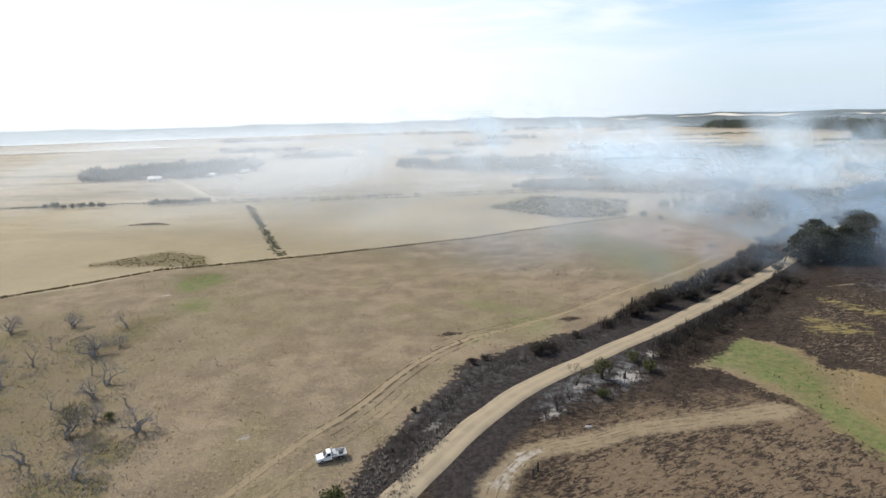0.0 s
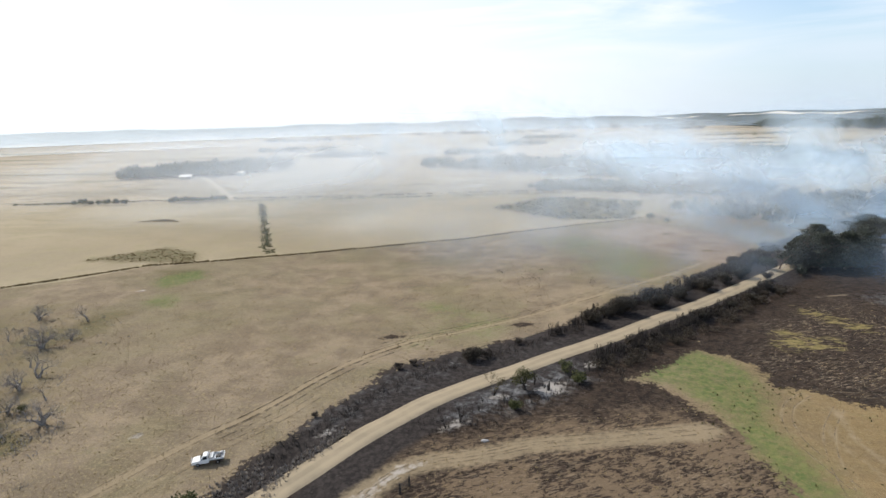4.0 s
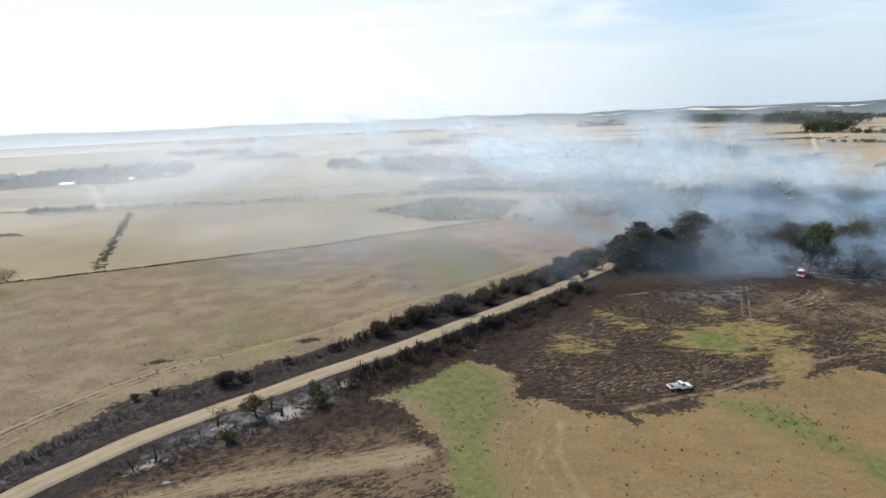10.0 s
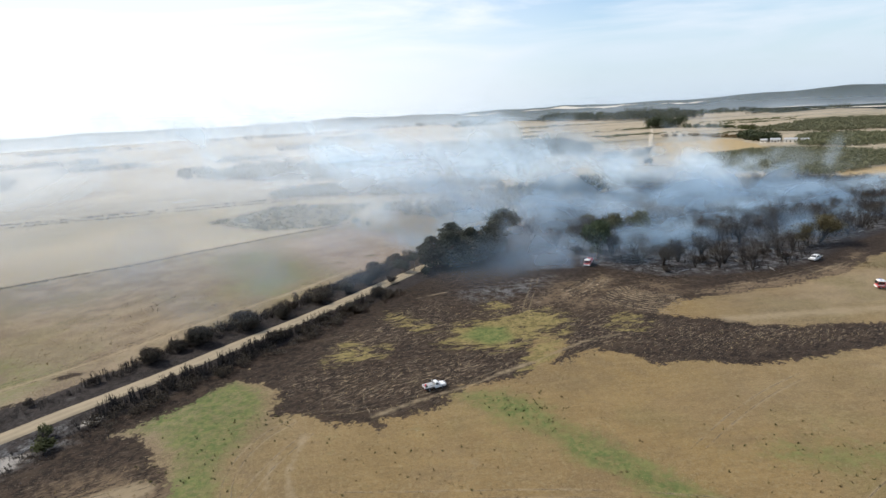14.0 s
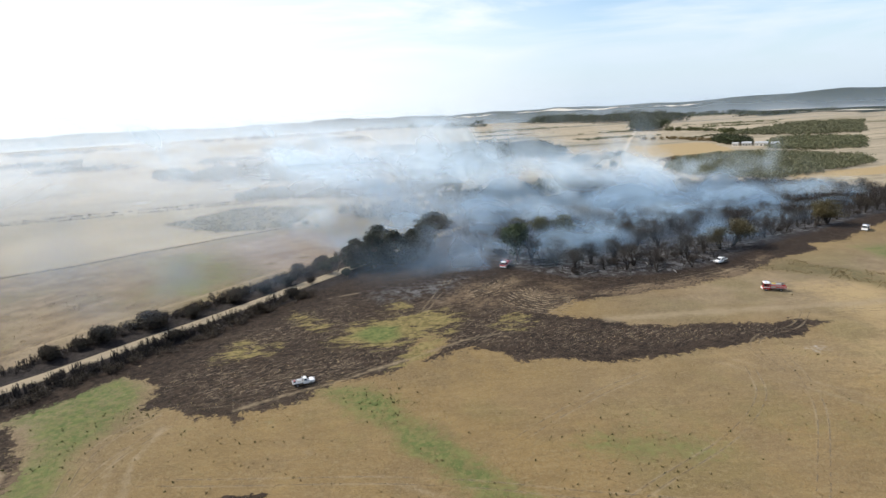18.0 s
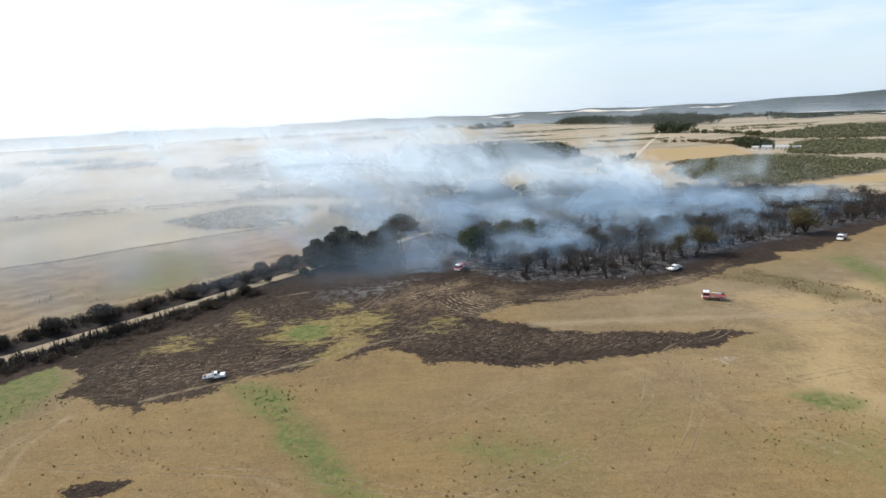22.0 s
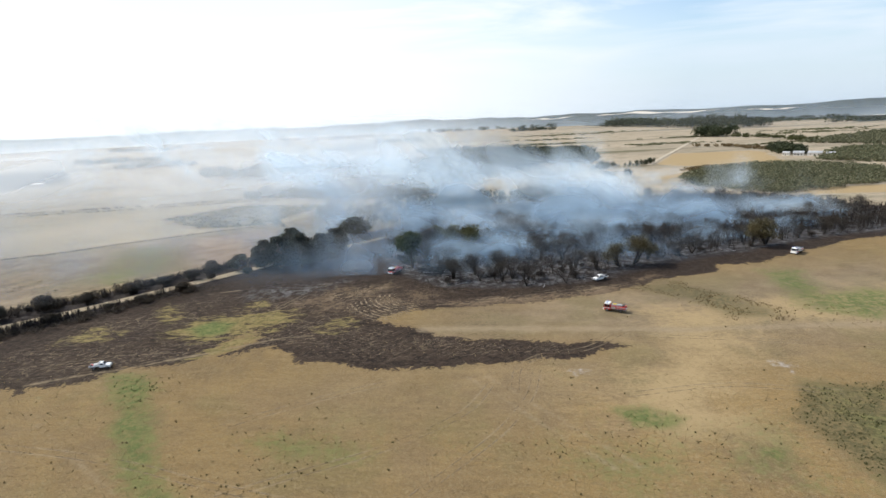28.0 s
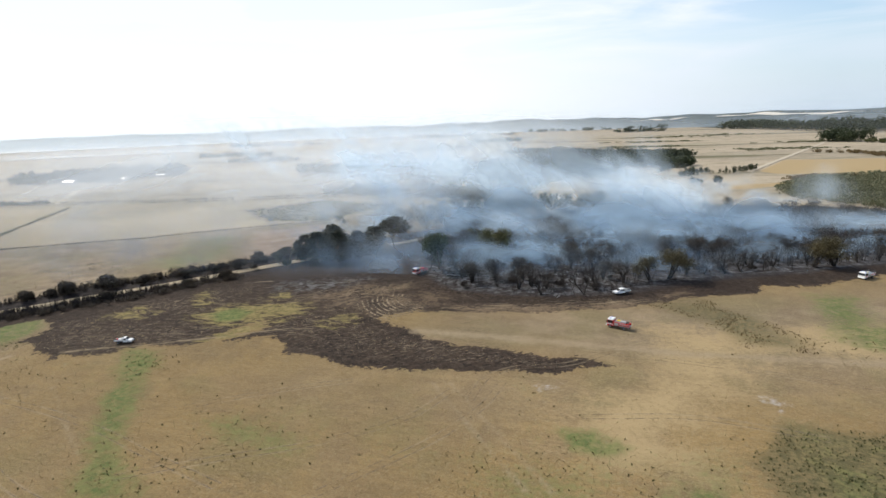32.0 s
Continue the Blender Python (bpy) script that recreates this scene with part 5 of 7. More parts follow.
tufts("tussock_grass", "dark green tussocks in loose groups on the worn paddock", [(rnd.gauss(x, w), rnd.gauss(y, w * 1.6)) for x, y, w, n in ((31, 223, 3, 26), (44, 203, 2, 8), (50, 187, 3, 22), (53.6, 179, 2.5, 18), (28, 190, 4, 26), (36, 185, 2.5, 24), (21, 194, 3, 10)) for _ in range(n)], GRASS_LEAF, 83, 0.2, 12)
tufts("paddock_tussocks", "scattered tussocks on the worn paddock", [(rnd.gauss(x, s), rnd.gauss(y, s)) for x, y, s, n in ((6.6, 124.8, 7, 70), (20.3, 162.7, 9, 80), (40, 189.7, 8, 60), (-54.5, 104.4, 25, 70), (-93.2, 131.1, 20, 70), (-18.1, 145.7, 30, 40)) for _ in range(n)], BROWN_BLADE, 23, 0.2)
LITTER = ((-57, 75.5, 4.0, 800), (-60.9, 67, 3.5, 500), (-54, 65, 3, 400), (-88, 117, 8, 500), (-73, 95, 5, 300), (-100, 128, 9, 500), (-68, 80, 3.5, 300), (-96, 104, 8, 400))
# litter kept dark so that it also stands in for the trees' shade
tufts("leaf_litter", "dark litter of twigs and leaves that also imitates shade under dead trees", [(rnd.gauss(x, s * 0.6), rnd.gauss(y, s * 0.5)) for x, y, s, n in LITTER for _ in range(n // 2)], SOOT_LEAF, 64, 0.12, 5)
stubs("dead_sticks", "pale dead sticks strewn under the leafless trees", [(rnd.gauss(x, s), rnd.gauss(y, s)) for x, y, s, n in LITTER for _ in range(n // 9)], GREY_WOOD, 65, 0.55)
FENCE = [(-164.4, 157.9), (-137.5, 183.6), (-120, 203), (-91, 212), (-76, 219), (-44, 232), (-1, 251), (51, 278), (98, 307)]
thicket("fence_line_scrub", "dark line of low growth along an old fence", along(rnd, FENCE, 1300, 0.4), BROWN_BLADE, 24, 0.7, 0.6, 14, 0.26)
thicket("far_fence_line", "low dark growth along the far lane", along(rnd, [(-360, 378), (-192, 402), (-74, 412), (35, 427), (130, 440)], 380, 0.8), OLIVE_LEAF, 25, 1.3, 1.0, 16, 0.5)
thicket("far_fence_line", "thin dark growth along a second far line", along(rnd, [(-170, 392), (-74, 398), (35, 413), (110, 425)], 200, 0.8), OLIVE_LEAF, 35, 1.2, 0.8, 14, 0.5)
thicket("hedge", "straight olive hedge between two dry paddocks", along(rnd, [(-152, 374), (-118, 305), (-78, 223)], 420, 1.2), HAZED_SCRUB_LEAF, 26, 1.1, 0.45, 22, 0.26, "hedge")
thicket("tussock_patch", "rusty scrub patch in a pale paddock", scatter(rnd, [(-158, 210), (-135, 236), (-112, 226), (-102, 208)], 170, 1.0), BROWN_BLADE, 27, 1.1, 0.4, 14, 0.22)
thicket("tussock_patch", "small dark scrub patch in a pale paddock", scatter(rnd, [(-199, 304), (-186, 312), (-172, 304)], 60, 1.2), BROWN_BLADE, 28, 1.5, 0.5, 22, 0.3)
thicket("scrub_island", "low grey-green scrub island veiled by smoke", scatter(rnd, [(17, 346), (56, 303), (92, 306), (113, 372), (52, 396)], 320, 2.0), OLIVE_LEAF, 29, 3.0, 0.9, 36, 0.5)

# ---- far trees, lone ones first ----
RW = "row of dark trees along the far lane"
rt = shrub("row_tree", "dark rounded tree in a row by the far lane", 98, 5.5, 5.5, FAR_LEAF, BARK, 260, 0.7, RW, "tree")
set_down(rt, -190, 388)
for n in range(17):
    again(rt, -196 - n * 3.6 if n < 10 else -262 - (n - 10) * 7, 387 - n * 0.5 if n < 10 else 376, n * 1.3, rnd.uniform(0.7, 1.1))
LT = "lone trees behind the smoke"
for x, y, s in ((50, 418, 1.6), (57, 420, 1.3), (121.4, 328, 1.3), (101.5, 302, 0.75), (107.5, 292, 0.5), (90, 338, 0.8), (80, 345, 0.6), (358, 508, 1.9), (352, 512, 1.3), (369, 592, 1.7), (375, 600, 1.2), (335, 606, 1.5), (349, 565, 1.7), (344, 560, 1.2), (367, 538, 1.5), (366, 461, 1.4), (346, 457, 1.2), (352, 462, 0.9)):
    again(rt, x, y, rnd.uniform(0, 6), s)["label"] = "dark rounded tree standing alone"


def woodland(name, label, poly, count, wide, tall, gap, seed, leaf=None, n=70, leaf_size=1.0):
    return thicket(name, label, scatter(rnd, poly, count, gap), leaf or FAR_LEAF, seed, wide, tall, n, leaf_size, "woodland")


woodland("farm_grove", "dark grove round a distant farmstead", [(-420, 560), (-350, 588), (-290, 590), (-262, 690), (-300, 720), (-400, 640)], 300, 9.5, 14, 4.2, 30, None, 170, 1.2)
woodland("far_wood", "long dark wood beyond the smoke", [(-90, 665), (-13, 600), (96, 525), (215, 490), (300, 560), (330, 640), (180, 640), (60, 680)], 460, 10, 13, 5.2, 31, None, 170, 1.3)
woodland("far_wood", "band of trees behind the smoke", [(35, 448), (80, 426), (165, 385), (215, 420), (120, 450)], 240, 6.5, 7.5, 3.2, 32, None, 150, 1.0)
woodland("smoky_wood", "dim trees deep in the smoke", [(120, 320), (155, 280), (180, 290), (232, 325), (314, 350), (300, 390), (190, 370)], 170, 6, 8, 5, 33)
woodland("green_scrub", "dense unburnt green scrub beyond the fire", [(396, 430), (384, 379), (402, 345), (414, 325), (458, 338), (510, 354), (540, 366), (569, 399), (572, 449), (557, 489), (510, 508), (445, 486)], 1300, 5.6, 4.4, 2.6, 34, HAZED_SCRUB_LEAF, 70, 0.6)
thicket("scrub_edge", "dark scorched fringe at the back of the burnt wood", along(rnd, [(392, 322), (404, 302), (410, 280), (409, 250)], 90, 1.6), SCORCHED_LEAF, 66, 4.5, 3.4, 70, 0.6)
woodland("far_wood", "dark wood across dry paddocks", [(285, 830), (180, 735), (250, 690), (366, 615), (400, 640), (330, 720)], 320, 10, 12, 6, 37, None, 150, 1.3)
woodland("shelter_clump", "dark clump of pines by a far lane", [(728, 1075), (745, 1025), (780, 1035), (762, 1090)], 46, 14, 24, 7, 38, None, 200, 1.5)
woodland("far_wood", "broad dark plantation on the plain", [(930, 1700), (1010, 1400), (1120, 1450), (1100, 1750)], 200, 26, 32, 16, 39, None, 140, 2.2)
woodland("far_wood", "low plantation below the hills", [(880, 2150), (960, 1760), (1020, 1800), (980, 2200)], 150, 28, 30, 18, 42, None, 140, 2.4)
woodland("farm_trees", "dark trees round white farm buildings", [(598, 598), (608, 640), (628, 680), (648, 676), (632, 630), (612, 586)], 110, 8, 11, 4, 43, None, 140, 1.0)
woodland("far_scrub", "strip of green scrub beside a far paddock", [(581, 525), (601, 481), (647, 471), (765, 581), (749, 653), (677, 628)], 620, 6.5, 4.6, 4.4, 46, HAZED_SCRUB_LEAF, 60, 0.9)
woodland("far_scrub", "broad green scrub on the far plain", [(731, 770), (772, 687), (844, 653), (1127, 916), (1081, 979), (914, 903)], 620, 9, 5.5, 7, 45, HAZED_SCRUB_LEAF, 60, 1.3)
thicket("far_hedge", "uneven hedgerow of trees across the far paddocks", along(rnd, [(765, 1012), (787, 946), (792, 890), (755, 781)], 70, 5), OLIVE_LEAF, 67, 9, 8, 70, 1.2, "hedge")
thicket("far_hedge", "low tawny hedge along a far paddock", along(rnd, [(593, 798), (624, 772), (630, 738), (626, 667)], 60, 4), BROWN_BLADE, 68, 6, 4.5, 60, 0.9, "hedge")
thicket("far_hedge", "row of small dark conifers beside the far lane", along(rnd, [(375, 555), (386, 537), (413, 551), (437, 576)], 46, 1.2), FAR_LEAF, 69, 2.4, 6.5, 60, 0.6, "hedge")
thicket("far_hedge", "ragged tawny scrub in front of a golden paddock", along(rnd, [(430, 478), (458, 505), (487, 496)], 60, 3), BROWN_BLADE, 76, 4.5, 3.4, 60, 0.6, "hedge")
woodland("far_wood", "dark wood behind the drifting smoke", [(300, 812), (344, 800), (423, 790), (440, 830), (310, 860)], 150, 9, 9, 5, 77, None, 110, 1.1)
thicket("far_fence_line", "thin dark growth along a paddock fence", along(rnd, [(640, 760), (720, 800), (760, 800)], 90, 1.5), OLIVE_LEAF, 78, 3.0, 1.8, 20, 0.8)
thicket("far_tussocks", "low olive heath in streaks over the far paddocks", [(x + rnd.gauss(0, w) + 0.0, y + 0.35 * rnd.gauss(0, w)) for x, y, w in ((560, 1480, 60), (700, 1560, 55), (480, 1250, 50), (720, 1080, 40), (1050, 1150, 60), (960, 1060, 40), (420, 1050, 40), (600, 900, 40)) for _ in range(60)], HAZED_SCRUB_LEAF, 79, 12, 0.9, 20, 1.7)
woodland("far_wood", "long low wood half hidden by the drifting smoke", [(175, 950), (300, 850), (412, 750), (440, 790), (380, 850), (200, 1000)], 260, 10, 9, 6, 82, None, 110, 1.3)
for n, (x, y, w, d) in enumerate(((-40, 900, 90, 20), (40, 1150, 120, 24), (-250, 900, 120, 20), (-420, 1100, 160, 26), (120, 1500, 150, 30), (600, 2050, 160, 30), (-100, 2100, 500, 50), (500, 2500, 600, 60), (1400, 1750, 420, 60), (1600, 2000, 500, 60), (-600, 1700, 300, 40), (1500, 1500, 400, 50))):
    woodland("shelter_belt", "distant dark shelter belt across dry paddocks", [(x - w / 2, y - d / 2), (x + w / 2, y - d / 2 + w * 0.1), (x + w / 2, y + d / 2 + w * 0.1), (x - w / 2, y + d / 2)], 42, 9 + y / 150, 6 + y / 220, 4, 50 + n, None, 36, 1 + y / 1200)

tufts("bleached_grass", "pale bleached grass along the gravel road's edge", [(x + rnd.uniform(-1.2, 1.2), y + rnd.uniform(-1.2, 1.2)) for x, y in along(rnd, [(-8.5, 56), (-7, 64), (-5.5, 71), (-2.6, 78), (0.6, 83.5)], 420, 0.5) + along(rnd, [(-13, 63), (-9.5, 72)], 160, 1.4)], TWIG, 60, 0.32)
tufts("bleached_grass", "pale singed grass on the burnt paddock", scatter(rnd, [(13.7, 57), (13.7, 79.5), (34.2, 89.7), (62, 98), (68, 84), (66, 60)], 700, 0.4), STRAW_LEAF, 61, 0.16, 6)
tufts("singed_grass", "singed straw left over the charred ground", scatter(rnd, [(76, 116), (90, 103), (112, 104), (130, 114), (170, 106), (225, 101), (200, 112), (170, 140), (110, 160), (90, 135)], 1500, 0.4), STRAW_LEAF, 62, 0.15, 5)

# an old farm gate left ajar by the paddock track
gate = thing("farm_gate", "dark weathered farm gate leaning beside the paddock track", "gate")
for gx, h in ((0.0, 1.7), (2.2, 1.5)):
    gv, gf = [], []
    limb(gv, gf, (gx, 0, -0.3), (gx + 0.05, 0.03, h), 0.16, 0.13, 7)
    part("post", (gv, gf), CHARRED, gate)
for k in range(4):
    gv, gf = [], []
    limb(gv, gf, (0.05, 0, 0.35 + 0.33 * k), (2.15, 0.1, 0.2 + 0.3 * k), 0.07, 0.06, 5)
    part("rail", (gv, gf), CHARRED, gate)
set_down(gate, 13.2, 68.4, 1.1)


def clumped(seed, count, x0, x1, y0, y1):
    """Places over a stretch of ground, thicker in some patches than in others."""
    g = np.random.default_rng(seed)
    x, y = g.uniform(x0, x1, count * 2), y0 + (y1 - y0) * g.random(count * 2) ** 1.3
    lush = 0.5 + 0.3 * np.sin(x * 0.21 + 2 * np.sin(y * 0.13)) * np.sin(y * 0.27 + 1.7 * np.sin(x * 0.11)) + 0.2 * np.sin(x * 0.71 + y * 0.53)
    keep = g.random(count * 2) < lush
    return np.stack([x[keep], y[keep]], -1)[:count]


def outside_burn(p):
    return [(x, y) for x, y in p if not inside(VERGE, x, y) and not inside(SCAR, x, y)]


tufts("dry_grass", "short dry golden grass tufts over the field", outside_burn(clumped(70, 30000, 70, 300, 45, 135)), STRAW_LEAF, 70, 0.12, 4)
tufts("dry_grass", "short greyish dry grass over the worn paddock", outside_burn(clumped(72, 14000, -120, 40, 60, 190)), STRAW_LEAF, 72, 0.14, 4)
tufts("dry_grass", "short brown grass over the worn paddock", outside_burn(clumped(73, 18000, -120, 40, 60, 190)), BROWN_BLADE, 73, 0.14, 4)
tufts("tussock_grass", "stout olive tussocks in loose patches over the golden field", outside_burn([p for p in clumped(80, 260, 72, 300, 45, 130).tolist() if math.sin(p[0] * 0.16 + 1.2 * math.sin(p[1] * 0.11)) * math.sin(p[1] * 0.21 + 0.6) > 0.2]), BROWN_BLADE, 80, 0.22, 12)
tufts("rusty_tussocks", "rust-brown tussocks in loose drifts over the field", [(rnd.gauss(x, s), rnd.gauss(y, s * 0.6)) for x, y, s, n in ((213, 65, 7, 90), (224, 70, 5, 50), (235, 60, 8, 40), (150, 62, 12, 60), (120, 82, 10, 50), (100, 88, 8, 40), (185, 78, 14, 50)) for _ in range(n)], BROWN_BLADE, 74, 0.15, 12)
tufts("bleached_grass", "bleached straw clumps over the golden field", outside_burn(clumped(75, 1500, 70, 300, 45, 120)), STRAW_LEAF, 75, 0.13, 5)


# wheel tracks pressed into stubble and ash, two strips each
def track_material(name, a, b, least, most):
    k = Nodes(name)
    m = k.done(k.mix(k.noise(1.5, 4), a, b), 0.95, 0, 0.1)
    clear = k.node("ShaderNodeBsdfTransparent")
    worn = k.node("ShaderNodeMixShader", Fac=k.ramp(k.noise(0.5, 5, 0.7), 0.42, 0.58, least, most))
    k.put(worn.inputs[1], clear.outputs[0])
    k.put(worn.inputs[2], k.bsdf.outputs[0])
    k.put(k.end.inputs["Surface"], worn.outputs[0])
    return m


PRESSED = track_material("pressed_straw", (0.17, 0.13, 0.085), (0.27, 0.21, 0.14), 0.0, 0.55)
SOIL_RUT = track_material("soil_rut", (0.085, 0.066, 0.048), (0.15, 0.118, 0.084), 0.05, 0.75)


def wheel_tracks(label, lines, width=0.28, gauge=1.55, material=None):
    verts, faces = [], []
    for pts in lines:
        q = eased(pts, 10)
        side = np.gradient(q, axis=0)
        side = np.stack([-side[:, 1], side[:, 0]], -1) / np.linalg.norm(side, axis=1)[:, None]
        for off in (-gauge / 2, gauge / 2):
            a, b = q + side * (off - width / 2), q + side * (off + width / 2)
            base = len(verts)
            za, zb = relief(a[:, 0], a[:, 1]) + 0.04, relief(b[:, 0], b[:, 1]) + 0.04
            for n in range(len(q)):
                verts += [(a[n, 0], a[n, 1], za[n]), (b[n, 0], b[n, 1], zb[n])]
            faces += [(base + 2 * n, base + 2 * n + 1, base + 2 * n + 3, base + 2 * n + 2) for n in range(len(q) - 1)]
    return tagged(new("wheel_tracks", mesh_of("wheel_tracks", verts, faces, material or PRESSED)), label, "tracks", kind="stuff")


def arc(cx, cy, r, a0, a1):
    return [(cx + r * math.cos(math.radians(a)), cy + r * math.sin(math.radians(a))) for a in np.linspace(a0, a1, 9)]


FAN = [arc(187, 151, 11 + 1.5 * n, 170 + 3 * n, 262 - 2 * n) for n in range(10)] + [arc(150, 176, 22 + 2.0 * n, 285 - 2 * n, 325 + 2 * n) for n in range(4)]
ARCS = [arc(176 + 7 * n, 128 - 1.5 * n, 13 + n, 228, 292) for n in range(5)] + [arc(108, 128, 14 + 3 * n, 215, 300) for n in range(3)]
SWEEP = [[(84 + 2 * n, 106 + 3.0 * n), (98 + 1.5 * n, 109 + 3.0 * n), (112 + n, 114 + 2.6 * n), (123 - n, 120 + 2.2 * n)] for n in range(5)]
FRESH = track_material("scuffed_straw", (0.18, 0.14, 0.095), (0.30, 0.24, 0.165), 0.35, 0.9)
wheel_tracks("pale wheel tracks fanning over charred stubble", FAN, 0.30, 1.7, FRESH)
wheel_tracks("faint wheel tracks curving over charred stubble", ARCS + SWEEP, 0.13)
wheel_tracks("pale wheel tracks winding over the dry field", TRACKS, 0.2)
LEFT_RUTS = [[(x + dx, y + dy) for x, y in TRACK_LEFT[3:10]] for dx, dy in ((0, 0), (1.7, -1.2))]
wheel_tracks("dark old wheel ruts beside the burnt verge", LEFT_RUTS, 0.34, 1.7, SOIL_RUT)
wheel_tracks("pale wheel tracks over the worn paddock", [TRACK_LEFT, [(x + 4.6, y - 3.4) for x, y in TRACK_LEFT[:7]], [(x - 2.2, y + 1.8) for x, y in TRACK_LEFT[8:]]], 0.35, 1.7)
wheel_tracks("wheel tracks curving past the farm gate", [PADDOCK_TRACK, [(x + 1.8, y + 1.6) for x, y in PADDOCK_TRACK[1:]]], 0.3)


# ---- vehicles ----
def box(bm, x0, x1, y0, y1, z0, z1, taper=0.0, nose=0.0):
    """A block; taper draws the top in at the sides, nose at its two ends."""
    pts = []
    for z, t, n in ((z0, 0, 0), (z1, taper, nose)):
        pts += [bm.verts.new(p) for p in ((x0 + n, y0 + t, z), (x1 - n, y0 + t, z), (x1 - n, y1 - t, z), (x0 + n, y1 - t, z))]
    for f in ((3, 2, 1, 0), (4, 5, 6, 7), (0, 1, 5, 4), (1, 2, 6, 5), (2, 3, 7, 6), (3, 0, 4, 7)):
        bm.faces.new([pts[k] for k in f])


def block(name, parent, material, *spans, bevel=0.03, taper=0.0, nose=0.0, label=""):
    bm = bmesh.new()
    for s in spans:
        box(bm, *s, taper, nose)
    if bevel:
        bmesh.ops.bevel(bm, geom=bm.edges[:], offset=bevel, segments=2, affect="EDGES", profile=0.6)
    return part(name, bm, material, parent, label)


def profile(name, parent, material, outline, y0, y1, tuck=0.0, bevel=0.04, label=""):
    """A side outline (x, z) drawn out across the vehicle; points over tuck's height lean in."""
    bm = bmesh.new()
    rings = []
    for y in (y0, y1):
        inward = -1 if y > 0 else 1
        rings.append([bm.verts.new((x, y + inward * (0.16 if tuck and z > tuck else 0), z)) for x, z in outline])
    n = len(outline)
    bm.faces.new(rings[0])
    bm.faces.new(rings[1][::-1])
    for k in range(n):
        bm.faces.new((rings[0][k], rings[1][k], rings[1][(k + 1) % n], rings[0][(k + 1) % n]))
    bmesh.ops.recalc_face_normals(bm, faces=bm.faces[:])
    bmesh.ops.bevel(bm, geom=bm.edges[:], offset=bevel, segments=2, affect="EDGES", profile=0.6)
    return part(name, bm, material, parent, label)


def wheel(parent, x, y, r, w, double=False):
    bm = bmesh.new()
    bmesh.ops.create_cone(bm, cap_ends=True, segments=20, radius1=r, radius2=r, depth=w)
    bmesh.ops.bevel(bm, geom=[e for e in bm.edges if len(e.link_faces) == 2 and any(len(f.verts) > 4 for f in e.link_faces)], offset=0.05, segments=2, affect="EDGES")
    bmesh.ops.rotate(bm, verts=bm.verts[:], cent=(0, 0, 0), matrix=Matrix.Rotation(math.pi / 2, 3, "X"))
    bmesh.ops.translate(bm, verts=bm.verts[:], vec=(x, y, r))
    hub = thing("wheel", "", "")
    hub.parent = parent
    part("tyre", bm, RUBBER, hub)
    bm = bmesh.new()
    bmesh.ops.create_cone(bm, cap_ends=True, segments=16, radius1=r * 0.58, radius2=r * 0.5, depth=w + 0.03)
    bmesh.ops.rotate(bm, verts=bm.verts[:], cent=(0, 0, 0), matrix=Matrix.Rotation(math.pi / 2, 3, "X"))
    bmesh.ops.translate(bm, verts=bm.verts[:], vec=(x, y, r))
    part("rim", bm, STEEL, hub)


def panes(parent, spots):
    """Window panes as thin slabs: name and span each."""
    for name, span in spots:
        block(name, parent, DARK_GLASS, span, bevel=0.008)


